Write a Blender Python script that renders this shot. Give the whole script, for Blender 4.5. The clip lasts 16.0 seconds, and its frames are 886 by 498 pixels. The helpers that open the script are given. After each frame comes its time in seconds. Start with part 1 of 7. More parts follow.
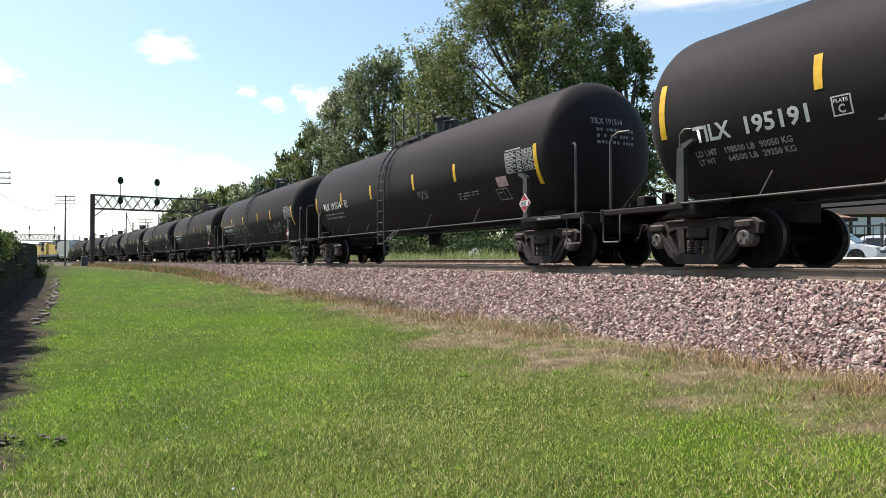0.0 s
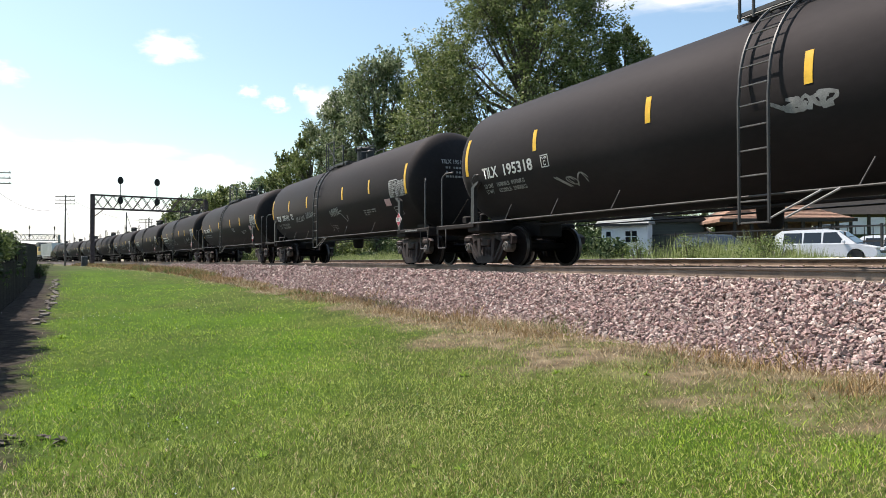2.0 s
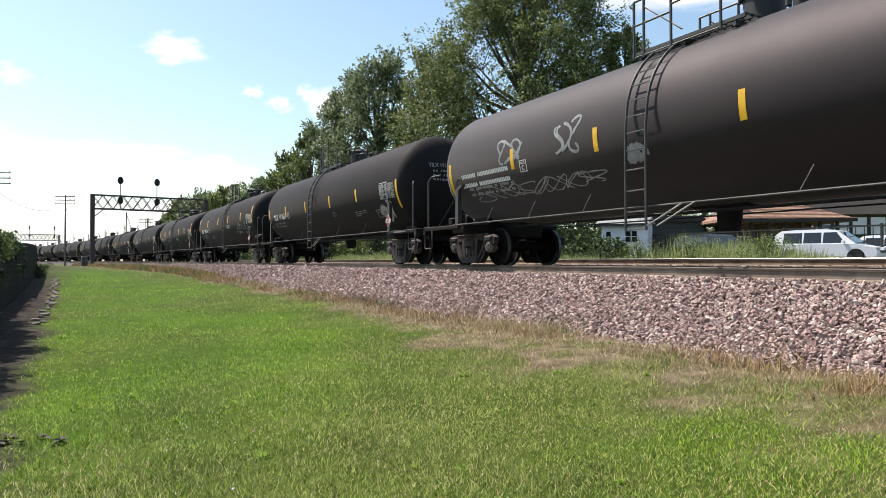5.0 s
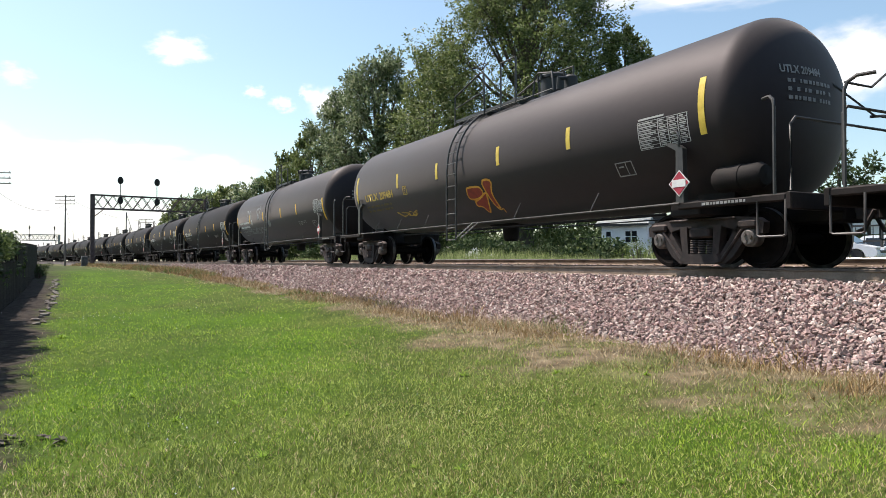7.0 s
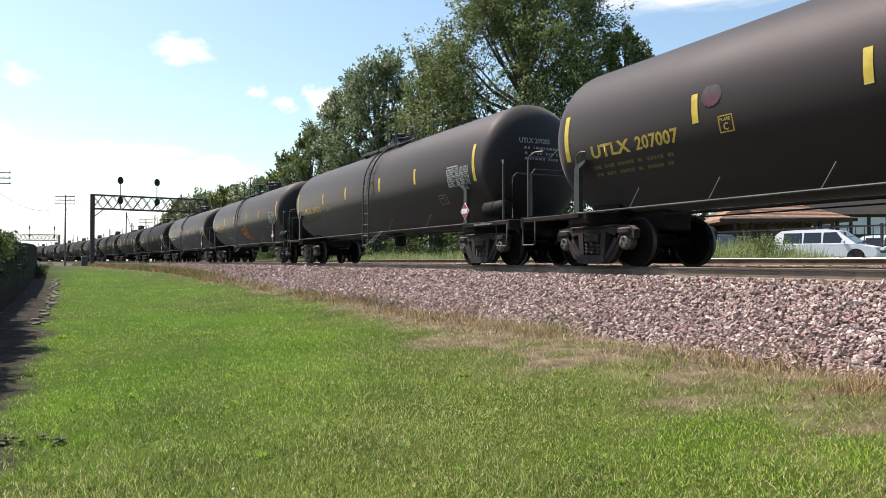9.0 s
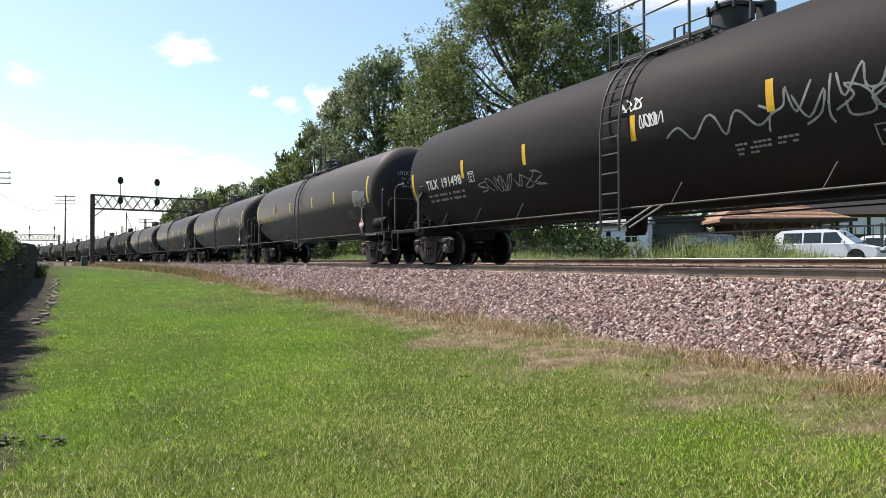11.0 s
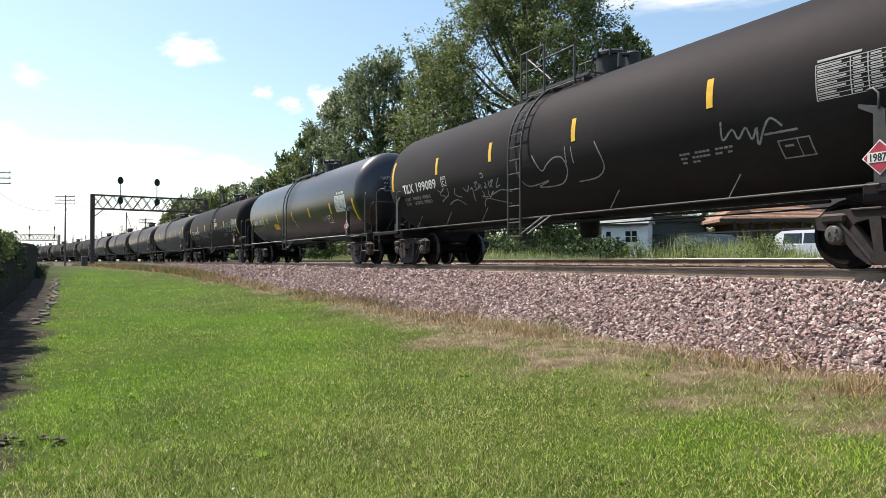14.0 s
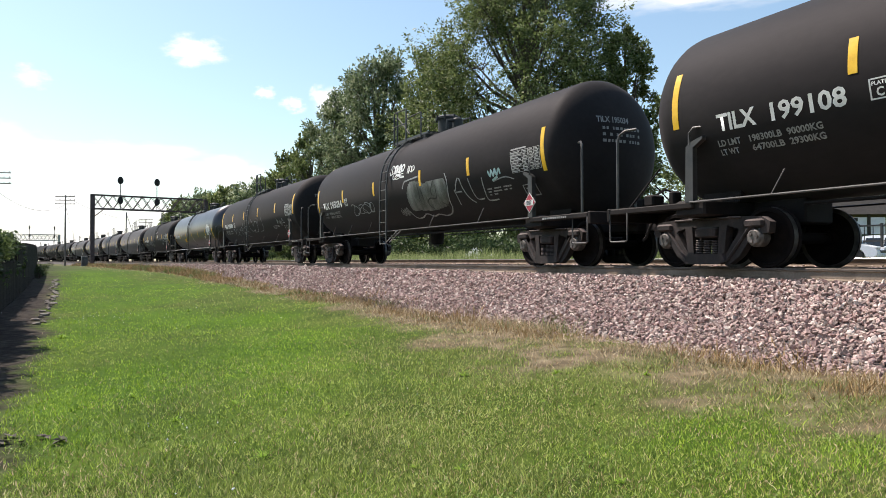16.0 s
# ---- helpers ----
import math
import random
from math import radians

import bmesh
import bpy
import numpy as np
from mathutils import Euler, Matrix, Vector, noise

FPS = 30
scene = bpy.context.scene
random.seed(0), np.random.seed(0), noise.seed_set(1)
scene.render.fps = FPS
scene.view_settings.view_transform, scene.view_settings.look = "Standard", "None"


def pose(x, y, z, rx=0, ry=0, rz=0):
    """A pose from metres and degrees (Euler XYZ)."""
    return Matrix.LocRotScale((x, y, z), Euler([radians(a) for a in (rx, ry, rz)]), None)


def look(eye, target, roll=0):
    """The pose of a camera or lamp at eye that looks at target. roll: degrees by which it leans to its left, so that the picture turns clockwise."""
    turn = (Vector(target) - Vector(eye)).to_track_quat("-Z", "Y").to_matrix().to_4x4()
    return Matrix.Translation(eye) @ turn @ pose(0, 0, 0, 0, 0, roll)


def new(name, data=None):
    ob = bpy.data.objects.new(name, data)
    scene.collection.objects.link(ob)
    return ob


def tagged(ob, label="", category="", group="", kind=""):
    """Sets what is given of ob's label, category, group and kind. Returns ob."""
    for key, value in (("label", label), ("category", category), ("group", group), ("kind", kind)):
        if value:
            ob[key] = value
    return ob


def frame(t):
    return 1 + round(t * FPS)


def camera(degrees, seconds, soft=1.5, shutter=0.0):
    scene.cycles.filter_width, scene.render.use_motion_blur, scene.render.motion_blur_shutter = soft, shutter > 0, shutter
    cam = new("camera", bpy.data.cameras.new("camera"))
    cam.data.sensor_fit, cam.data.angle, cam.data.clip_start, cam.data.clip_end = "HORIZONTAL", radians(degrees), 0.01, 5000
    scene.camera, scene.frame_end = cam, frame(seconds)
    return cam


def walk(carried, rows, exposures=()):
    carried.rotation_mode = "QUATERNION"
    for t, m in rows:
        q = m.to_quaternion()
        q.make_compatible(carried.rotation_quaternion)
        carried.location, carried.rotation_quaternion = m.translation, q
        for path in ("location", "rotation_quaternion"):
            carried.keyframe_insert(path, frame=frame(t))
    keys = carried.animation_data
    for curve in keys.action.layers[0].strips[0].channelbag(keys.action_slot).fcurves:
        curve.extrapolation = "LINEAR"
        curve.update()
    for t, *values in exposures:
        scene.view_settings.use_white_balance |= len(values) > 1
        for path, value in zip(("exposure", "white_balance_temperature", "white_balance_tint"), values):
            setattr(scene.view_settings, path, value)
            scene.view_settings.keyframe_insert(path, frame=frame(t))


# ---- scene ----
# camera on a tripod beside the line: it stands still
cam = camera(65.82, 16.0, soft=0.85)
EYE = (0.0, 0.0, 0.113)
STAND = look(EYE, (0.0, 100.0, 0.113 + 1.70), roll=-0.055)
walk(cam, [(0.0, STAND), (16.0, STAND)], exposures=[(0.0, 0.46, 6650, 13), (16.0, 0.46, 6650, 13)])

# ---- light: clear summer sky, high sun over the lawn side and up the line ----
SUN_EL, SUN_AZ = 58.0, -60.0          # degrees; azimuth clockwise from +Y
world = bpy.data.worlds.new("sky")
scene.world = world
world.use_nodes = True
wn = world.node_tree.nodes
sky = wn.new("ShaderNodeTexSky")
sky.sky_type = "NISHITA"
sky.sun_disc = False
sky.sun_elevation = radians(SUN_EL)
sky.sun_rotation = radians(SUN_AZ)
sky.air_density, sky.dust_density, sky.ozone_density = 1.1, 1.1, 0.7
wn["Background"].inputs["Strength"].default_value = 0.14
haze = wn.new("ShaderNodeMix")                 # humid summer air leans to cyan
haze.data_type, haze.blend_type = "RGBA", "MULTIPLY"
haze.inputs["Factor"].default_value = 1.0
haze.inputs["B"].default_value = (0.945, 1.025, 0.985, 1)
world.node_tree.links.new(sky.outputs["Color"], haze.inputs["A"])
world.node_tree.links.new(haze.outputs["Result"], wn["Background"].inputs["Color"])
sun_data = bpy.data.lights.new("sun", "SUN")
sun_data.energy, sun_data.angle, sun_data.color = 5.0, radians(0.53), (1.0, 0.93, 0.85)
sun = new("sun", sun_data)
az, el = radians(SUN_AZ), radians(SUN_EL)
sun_from = Vector((math.sin(az) * math.cos(el), math.cos(az) * math.cos(el), math.sin(el)))
sun.matrix_world = look(sun_from * 200, (0, 0, 0))


# ---- the line of the track: an arc, s metres along it, off metres to its far side ----
R0 = 1.0 / 0.00099
TH = 0.4928
CX, CY = -0.827 - math.cos(TH) * R0, 20.562 - math.sin(TH) * R0
MID = 1.0                               # the track's centre line, from the arc


def track(s, q, z=0.0):
    """World place: s along the near track, q across it (minus: towards the lawn), z over its rail head."""
    a = TH + s / R0
    r = R0 + MID + q
    return Vector((CX + math.cos(a) * r, CY + math.sin(a) * r, z))


def track_np(s, q):
    a = TH + s / R0
    r = R0 + MID + q
    return CX + np.cos(a) * r, CY + np.sin(a) * r


def to_track(x, y):
    vx, vy = x - CX, y - CY
    return (np.arctan2(vy, vx) - TH) * R0, np.hypot(vx, vy) - R0 - MID


def track_pose(s, q=0.0, z=0.0, turn=0.0):
    """Local x runs up the line, y towards the lawn."""
    p = track(s, q, z)
    return pose(p.x, p.y, p.z, 0, 0, math.degrees(TH + s / R0) + 90 + turn)


def lawn_z(s, q=-3.3):
    """The lawn rises up the line and towards the ballast."""
    k = np.clip((s + 8.0) / 45.0, 0, 1)
    k = k * k * (3 - 2 * k)
    d = np.clip((-3.3 - q) / 6.0, 0, 1)
    return -1.02 + 0.36 * k - (0.26 - 0.16 * k) * d * d * (3 - 2 * d)


# ---- mesh building ----
class Geo:
    """Gathers faces for one mesh."""

    def __init__(self):
        self.v, self.f = [], []

    def add(self, verts, faces):
        n = len(self.v)
        self.v += [tuple(p) for p in verts]
        self.f += [tuple(i + n for i in f) for f in faces]
        return self

    def box(self, x0, x1, y0, y1, z0, z1, bevel=0.0):
        if bevel <= 0:
            v = [(x, y, z) for x in (x0, x1) for y in (y0, y1) for z in (z0, z1)]
            return self.add(v, [(0, 1, 3, 2), (4, 6, 7, 5), (0, 4, 5, 1), (2, 3, 7, 6), (0, 2, 6, 4), (1, 5, 7, 3)])
        b = bevel
        out = []
        for z, i in ((z0, b), (z0 + b, 0), (z1 - b, 0), (z1, b)):
            ring = []
            for cxx, cyy, sx, sy in ((x0, y0, 1, 1), (x1, y0, -1, 1), (x1, y1, -1, -1), (x0, y1, 1, -1)):
                a = (cxx + sx * (b + i), cyy + sy * i, z)
                c = (cxx + sx * i, cyy + sy * (b + i), z)
                ring += [c, a] if (sx, sy) in ((1, 1), (-1, -1)) else [a, c]
            out.append(ring)
        v = [p for r in out for p in r]
        f = [tuple(range(7, -1, -1)), tuple(range(24, 32))]
        for k in range(3):
            for j in range(8):
                f.append((k * 8 + j, k * 8 + (j + 1) % 8, k * 8 + 8 + (j + 1) % 8, k * 8 + 8 + j))
        return self.add(v, f)

    def tube(self, pts, r, n=6, cap=True):
        pts = [Vector(p) for p in pts]
        v, f = [], []
        for i, p in enumerate(pts):
            d = (pts[min(i + 1, len(pts) - 1)] - pts[max(i - 1, 0)]).normalized()
            u = d.cross(Vector((0, 0, 1)))
            u = u.normalized() if u.length > 0.05 else d.cross(Vector((0, 1, 0))).normalized()
            w = d.cross(u)
            rr = r[i] if isinstance(r, (list, tuple)) else r
            v += [p + (u * math.cos(2 * math.pi * k / n) + w * math.sin(2 * math.pi * k / n)) * rr for k in range(n)]
            if i:
                b = (i - 1) * n
                f += [(b + k, b + (k + 1) % n, b + n + (k + 1) % n, b + n + k) for k in range(n)]
        if cap:
            f += [tuple(range(n - 1, -1, -1)), tuple(range(len(v) - n, len(v)))]
        return self.add(v, f)

    def lathe(self, prof, axis="x", n=24, at=(0, 0, 0)):
        """prof: (along, radius) pairs, turned round an axis through at."""
        v, f = [], []
        for a, r in prof:
            for k in range(n):
                c, s = r * math.cos(2 * math.pi * k / n), r * math.sin(2 * math.pi * k / n)
                p = {"x": (a, c, s), "y": (s, a, c), "z": (c, s, a)}[axis]
                v.append((p[0] + at[0], p[1] + at[1], p[2] + at[2]))
        for i in range(len(prof) - 1):
            for k in range(n):
                f.append((i * n + k, i * n + (k + 1) % n, (i + 1) * n + (k + 1) % n, (i + 1) * n + k))
        if prof[0][1] > 1e-4:
            f.append(tuple(range(n - 1, -1, -1)))
        if prof[-1][1] > 1e-4:
            f.append(tuple(range(len(v) - n, len(v))))
        return self.add(v, f)

    def plate(self, outline, y0, y1):
        """An outline of (x, z) pairs, given depth along y."""
        n = len(outline)
        v = [(x, y0, z) for x, z in outline] + [(x, y1, z) for x, z in outline]
        f = [tuple(range(n)), tuple(range(2 * n - 1, n - 1, -1))]
        f += [(k, n + k, n + (k + 1) % n, (k + 1) % n) for k in range(n)]
        return self.add(v, f)

    def moved(self, m):
        self.v = [tuple(m @ Vector(p)) for p in self.v]
        return self

    def mesh(self, name, mat, smooth=0.0):
        me = bpy.data.meshes.new(name)
        me.from_pydata(self.v, [], self.f)
        if mat:
            me.materials.append(mat)
        bm = bmesh.new()
        bm.from_mesh(me)
        bmesh.ops.recalc_face_normals(bm, faces=bm.faces)
        bm.to_mesh(me)
        bm.free()
        if smooth > 0:
            me.shade_smooth()
            me.set_sharp_from_angle(angle=radians(smooth))
        return me


def part(name, geo, mat, parent, label="", smooth=0.0, kind=""):
    me = geo if isinstance(geo, bpy.types.Mesh) else geo.mesh(name, mat, smooth)
    ob = new(name, me)
    ob.parent = parent
    return tagged(ob, label=label, kind=kind)


def thing(name, m, label, category, group="", kind=""):
    """An Empty at a thing's base."""
    ob = new(name)
    ob.empty_display_size = 0.3
    ob.matrix_world = m
    return tagged(ob, label, category, group, kind)


def solid(name, geo, mat, m, label, category="", group="", kind="", smooth=0.0):
    """A thing that is one mesh."""
    ob = new(name, geo if isinstance(geo, bpy.types.Mesh) else geo.mesh(name, mat, smooth))
    ob.matrix_world = m
    return tagged(ob, label, category, group, kind)


def big_mesh(name, verts, quads, mats, tris=None, normals=None):
    """A mesh from arrays; quads (n, 4), or tris (n, 3)."""
    me = bpy.data.meshes.new(name)
    faces = quads if tris is None else tris
    k = faces.shape[1]
    me.vertices.add(len(verts))
    me.vertices.foreach_set("co", np.ascontiguousarray(verts, dtype=np.float32).ravel())
    me.loops.add(faces.size)
    me.loops.foreach_set("vertex_index", np.ascontiguousarray(faces, dtype=np.int32).ravel())
    me.polygons.add(len(faces))
    me.polygons.foreach_set("loop_start", np.arange(0, faces.size, k, dtype=np.int32))
    for mt in mats:
        me.materials.append(mt)
    me.update(calc_edges=True)
    if normals is None:
        me.shade_flat()
    else:
        at = me.attributes.new("custom_normal", "FLOAT_VECTOR", "POINT")
        at.data.foreach_set("vector", np.ascontiguousarray(normals, dtype=np.float32).ravel())
    return me


# ---- materials ----
def material(name, stops, rough=0.7, metal=0.0, scale=4.0, bump=0.0, bump_scale=60.0, detail=6.0, spec=0.5,
             rough_var=0.1, fine=0.25, coords="Object", island=0.0, stretch=(1, 1, 1), trans=0.0, obj_random=0.0):
    """Noise-driven surface: stops are colours from dark to light, mixed at a coarse and a fine scale."""
    m = bpy.data.materials.new(name)
    m.use_nodes = True
    nt = m.node_tree
    n, ln = nt.nodes, nt.links
    b = n["Principled BSDF"]
    tc = n.new("ShaderNodeTexCoord")
    mp = n.new("ShaderNodeMapping")
    mp.inputs["Scale"].default_value = stretch
    ln.new(tc.outputs[coords], mp.inputs["Vector"])
    co = n.new("ShaderNodeTexNoise")
    co.inputs["Scale"].default_value, co.inputs["Detail"].default_value = scale, detail
    fi = n.new("ShaderNodeTexNoise")
    fi.inputs["Scale"].default_value, fi.inputs["Detail"].default_value = scale * 14, 3.0
    ln.new(mp.outputs[0], co.inputs["Vector"])
    ln.new(mp.outputs[0], fi.inputs["Vector"])
    mix = n.new("ShaderNodeMix")
    mix.inputs["Factor"].default_value = fine
    ln.new(co.outputs["Fac"], mix.inputs["A"])
    ln.new(fi.outputs["Fac"], mix.inputs["B"])
    fac = mix.outputs["Result"]
    if island or obj_random:
        src = n.new("ShaderNodeNewGeometry") if island else n.new("ShaderNodeObjectInfo")
        mi = n.new("ShaderNodeMix")
        mi.inputs["Factor"].default_value = island or obj_random
        ln.new(fac, mi.inputs["A"])
        ln.new(src.outputs["Random Per Island" if island else "Random"], mi.inputs["B"])
        fac = mi.outputs["Result"]
    ramp = n.new("ShaderNodeValToRGB")
    lo, hi = (0.02, 0.98) if (island or 0) > 0.5 or obj_random > 0.5 else (0.3, 0.7)
    el = ramp.color_ramp.elements
    while len(el) < len(stops):
        el.new(0.5)
    for i, c in enumerate(stops):
        el[i].position = lo + (hi - lo) * i / max(1, len(stops) - 1)
        el[i].color = (*c, 1)
    ln.new(fac, ramp.inputs["Fac"])
    ln.new(ramp.outputs["Color"], b.inputs["Base Color"])
    rr = n.new("ShaderNodeMapRange")
    rr.inputs["To Min"].default_value, rr.inputs["To Max"].default_value = max(0.02, rough - rough_var), min(1, rough + rough_var)
    ln.new(co.outputs["Fac"], rr.inputs["Value"])
    ln.new(rr.outputs[0], b.inputs["Roughness"])
    b.inputs["Metallic"].default_value = metal
    b.inputs["Specular IOR Level"].default_value = spec
    if bump:
        bp = n.new("ShaderNodeBump")
        bn = n.new("ShaderNodeTexNoise")
        bn.inputs["Scale"].default_value, bn.inputs["Detail"].default_value = bump_scale, 5.0
        ln.new(mp.outputs[0], bn.inputs["Vector"])
        bp.inputs["Strength"].default_value, bp.inputs["Distance"].default_value = bump, 0.02
        ln.new(bn.outputs["Fac"], bp.inputs["Height"])
        ln.new(bp.outputs[0], b.inputs["Normal"])
    if trans:
        tr = n.new("ShaderNodeBsdfTranslucent")
        ln.new(ramp.outputs["Color"], tr.inputs["Color"])
        ms = n.new("ShaderNodeMixShader")
        ms.inputs[0].default_value = trans
        ln.new(b.outputs[0], ms.inputs[1])
        ln.new(tr.outputs[0], ms.inputs[2])
        ln.new(ms.outputs[0], n["Material Output"].inputs["Surface"])
    return m


M_TANK = material("black_tank_paint", [(0.0140, 0.0124, 0.0126), (0.0195, 0.0174, 0.0174), (0.0275, 0.0248, 0.0246)], 0.66, scale=0.8,
                  bump=0.02, bump_scale=9, spec=0.10, stretch=(0.5, 1, 1.0))
M_TANK_BROWN = material("weathered_tank_paint", [(0.0108, 0.0080, 0.0080), (0.0150, 0.0114, 0.0113), (0.0205, 0.0162, 0.0160)], 0.60, scale=0.7,
                        bump=0.02, bump_scale=9, spec=0.30, stretch=(0.5, 1, 1.0))
M_TANK_GLOSS = material("glossy_black_paint", [(0.0035, 0.0028, 0.0032), (0.005, 0.004, 0.0046), (0.0075, 0.006, 0.0068)], 0.36, scale=0.8,
                        bump=0.01, bump_scale=5, spec=0.95, rough_var=0.05)
M_FRAME = material("black_underframe", [(0.0065, 0.0052, 0.0050), (0.0130, 0.0102, 0.0096), (0.025, 0.0195, 0.018)], 0.75, scale=3, spec=0.2, bump=0.1, bump_scale=30)
M_RAILING = material("black_grab_rail", [(0.02, 0.02, 0.02), (0.04, 0.038, 0.036), (0.06, 0.056, 0.05)], 0.5, scale=5)
M_RUNG = material("worn_rung_steel", [(0.05, 0.048, 0.046), (0.10, 0.096, 0.092), (0.18, 0.17, 0.165)], 0.5, scale=5)
M_PRINT = material("grey_printing", [(0.20, 0.20, 0.21), (0.28, 0.28, 0.29), (0.36, 0.36, 0.37)], 0.7, scale=8)
for m, dust in ((M_TANK, 0.050), (M_TANK_BROWN, 0.20), (M_TANK_GLOSS, 0.09)):                 # a film of road dust
    sh = m.node_tree.nodes["Principled BSDF"].inputs
    sh["Sheen Weight"].default_value, sh["Sheen Roughness"].default_value, sh["Sheen Tint"].default_value = dust, 0.45, (1.0, 0.93, 0.90, 1)
for m, tint in ((M_TANK, (1.0, 0.88, 0.97, 1)), (M_TANK_BROWN, (1.0, 0.89, 0.95, 1)), (M_TANK_GLOSS, (0.97, 0.93, 1.0, 1))):
    m.node_tree.nodes["Principled BSDF"].inputs["Specular Tint"].default_value = tint
M_SILL = material("dusty_sill_top", [(0.035, 0.032, 0.031), (0.06, 0.055, 0.053), (0.11, 0.10, 0.097)], 0.55, scale=3)
M_CAST = material("rust_dusted_cast_steel", [(0.0078, 0.0052, 0.0050), (0.0205, 0.0138, 0.0128), (0.062, 0.043, 0.039)], 0.8, scale=5, bump=0.25, bump_scale=40)
M_WHEEL = material("dark_wheel_steel", [(0.0036, 0.0025, 0.0024), (0.0070, 0.0048, 0.0045), (0.0160, 0.0108, 0.0098)], 0.85, spec=0.12, metal=0.0, scale=5, bump=0.1)
M_TREAD = material("worn_wheel_tread", [(0.05, 0.045, 0.042), (0.09, 0.082, 0.078), (0.15, 0.14, 0.13)], 0.45, metal=0.6, scale=10)
M_YELLOW = material("yellow_reflective_tape", [(0.62, 0.33, 0.015), (0.78, 0.45, 0.02), (0.86, 0.52, 0.04)], 0.4, scale=6)
M_YELLOW_OLD = material("dirty_yellow_tape", [(0.46, 0.32, 0.04), (0.64, 0.46, 0.06), (0.72, 0.55, 0.12)], 0.5, scale=6)
M_WHITE = material("white_stencil_paint", [(0.50, 0.50, 0.49), (0.66, 0.66, 0.64), (0.76, 0.76, 0.74)], 0.6, scale=8, fine=0.5)
M_DIM = material("worn_white_stencil", [(0.12, 0.12, 0.12), (0.24, 0.24, 0.235), (0.38, 0.38, 0.37)], 0.7, scale=8, fine=0.5)
M_STENCIL = material("chalky_white_stencil", [(0.26, 0.26, 0.255), (0.42, 0.42, 0.41), (0.55, 0.55, 0.54)], 0.7, scale=8, fine=0.5)
M_GOLD = material("worn_yellow_stencil", [(0.25, 0.17, 0.03), (0.48, 0.33, 0.05), (0.60, 0.44, 0.09)], 0.6, scale=8, fine=0.5)
M_RED = material("red_paint", [(0.26, 0.014, 0.030), (0.36, 0.020, 0.042), (0.43, 0.04, 0.065)], 0.5, scale=8)
M_DKRED = material("dark_red_spray_paint", [(0.16, 0.02, 0.012), (0.24, 0.03, 0.02), (0.30, 0.05, 0.03)], 0.6, scale=8)
M_ORANGE = material("orange_spray_paint", [(0.50, 0.22, 0.02), (0.62, 0.30, 0.03), (0.70, 0.40, 0.08)], 0.6, scale=8)
M_PINK = material("pale_pink_sign", [(0.42, 0.25, 0.26), (0.55, 0.34, 0.35), (0.62, 0.42, 0.42)], 0.6, scale=8)
M_SPRAY = material("pale_spray_paint", [(0.09, 0.092, 0.095), (0.24, 0.245, 0.25), (0.42, 0.43, 0.44)], 0.6, scale=5, fine=0.5)
M_CAP = material("greased_bearing_cap", [(0.05, 0.042, 0.038), (0.11, 0.095, 0.085), (0.20, 0.18, 0.165)], 0.55, metal=0.3, scale=12)
M_RAIL = material("brown_rail_steel", [(0.11, 0.078, 0.056), (0.22, 0.165, 0.125), (0.33, 0.26, 0.20)], 0.7, metal=0.15, scale=3, bump=0.1, stretch=(0.3, 1, 1))
M_RAILTOP = material("polished_rail_head", [(0.26, 0.24, 0.23), (0.36, 0.34, 0.33), (0.46, 0.44, 0.43)], 0.32, metal=1.0, scale=3, stretch=(0.2, 1, 1))
M_RAILDULL = material("dull_rail_head", [(0.06, 0.048, 0.042), (0.10, 0.082, 0.072), (0.15, 0.125, 0.112)], 0.6, metal=0.3, spec=0.2, scale=3, stretch=(0.2, 1, 1))
M_TIE = material("weathered_tie_wood", [(0.045, 0.035, 0.028), (0.10, 0.08, 0.066), (0.19, 0.16, 0.135)], 0.85, scale=4, bump=0.4, bump_scale=25, stretch=(1, 6, 6), obj_random=0.3)
M_STONE = material("pink_grey_ballast", [(0.075, 0.048, 0.045), (0.32, 0.205, 0.188), (0.23, 0.180, 0.155), (0.44, 0.295, 0.27), (0.44, 0.355, 0.31), (0.84, 0.71, 0.64)], 0.85,
                   scale=9, bump=0.3, bump_scale=50, island=0.80)
M_STONE_OBJ = material("pink_grey_stone", [(0.075, 0.048, 0.045), (0.32, 0.205, 0.188), (0.23, 0.180, 0.155), (0.44, 0.295, 0.27), (0.44, 0.355, 0.31), (0.84, 0.71, 0.64)], 0.85,
                       scale=9, bump=0.3, bump_scale=50, obj_random=0.72)
# bed colour kept near black: the shade between loose stones is painted in
M_BED_GAP_SHADE = material("ballast_bed", [(0.015, 0.011, 0.010), (0.035, 0.026, 0.025), (0.075, 0.056, 0.053), (0.20, 0.155, 0.146)], 0.9, scale=12, bump=1.0, bump_scale=18, fine=0.45)
M_LEAF = material("summer_leaves", [(0.050, 0.074, 0.022), (0.100, 0.138, 0.042), (0.165, 0.205, 0.070), (0.25, 0.29, 0.120)], 0.5, scale=0.35, island=0.4, trans=0.45, spec=0.35)
M_LEAF_PALE = material("pale_leaves", [(0.065, 0.098, 0.042), (0.125, 0.172, 0.078), (0.200, 0.250, 0.125), (0.34, 0.38, 0.23)], 0.45, scale=0.35, island=0.5, trans=0.42, spec=0.4)
M_LEAF_DARK = material("dark_leaves", [(0.022, 0.042, 0.014), (0.042, 0.072, 0.026), (0.072, 0.108, 0.042), (0.12, 0.155, 0.07)], 0.55, scale=0.35, island=0.4, trans=0.35, spec=0.2)
M_BARK = material("grey_bark", [(0.04, 0.032, 0.026), (0.09, 0.075, 0.06), (0.15, 0.13, 0.11)], 0.9, scale=5, bump=0.8, bump_scale=14, stretch=(1, 1, 0.25))
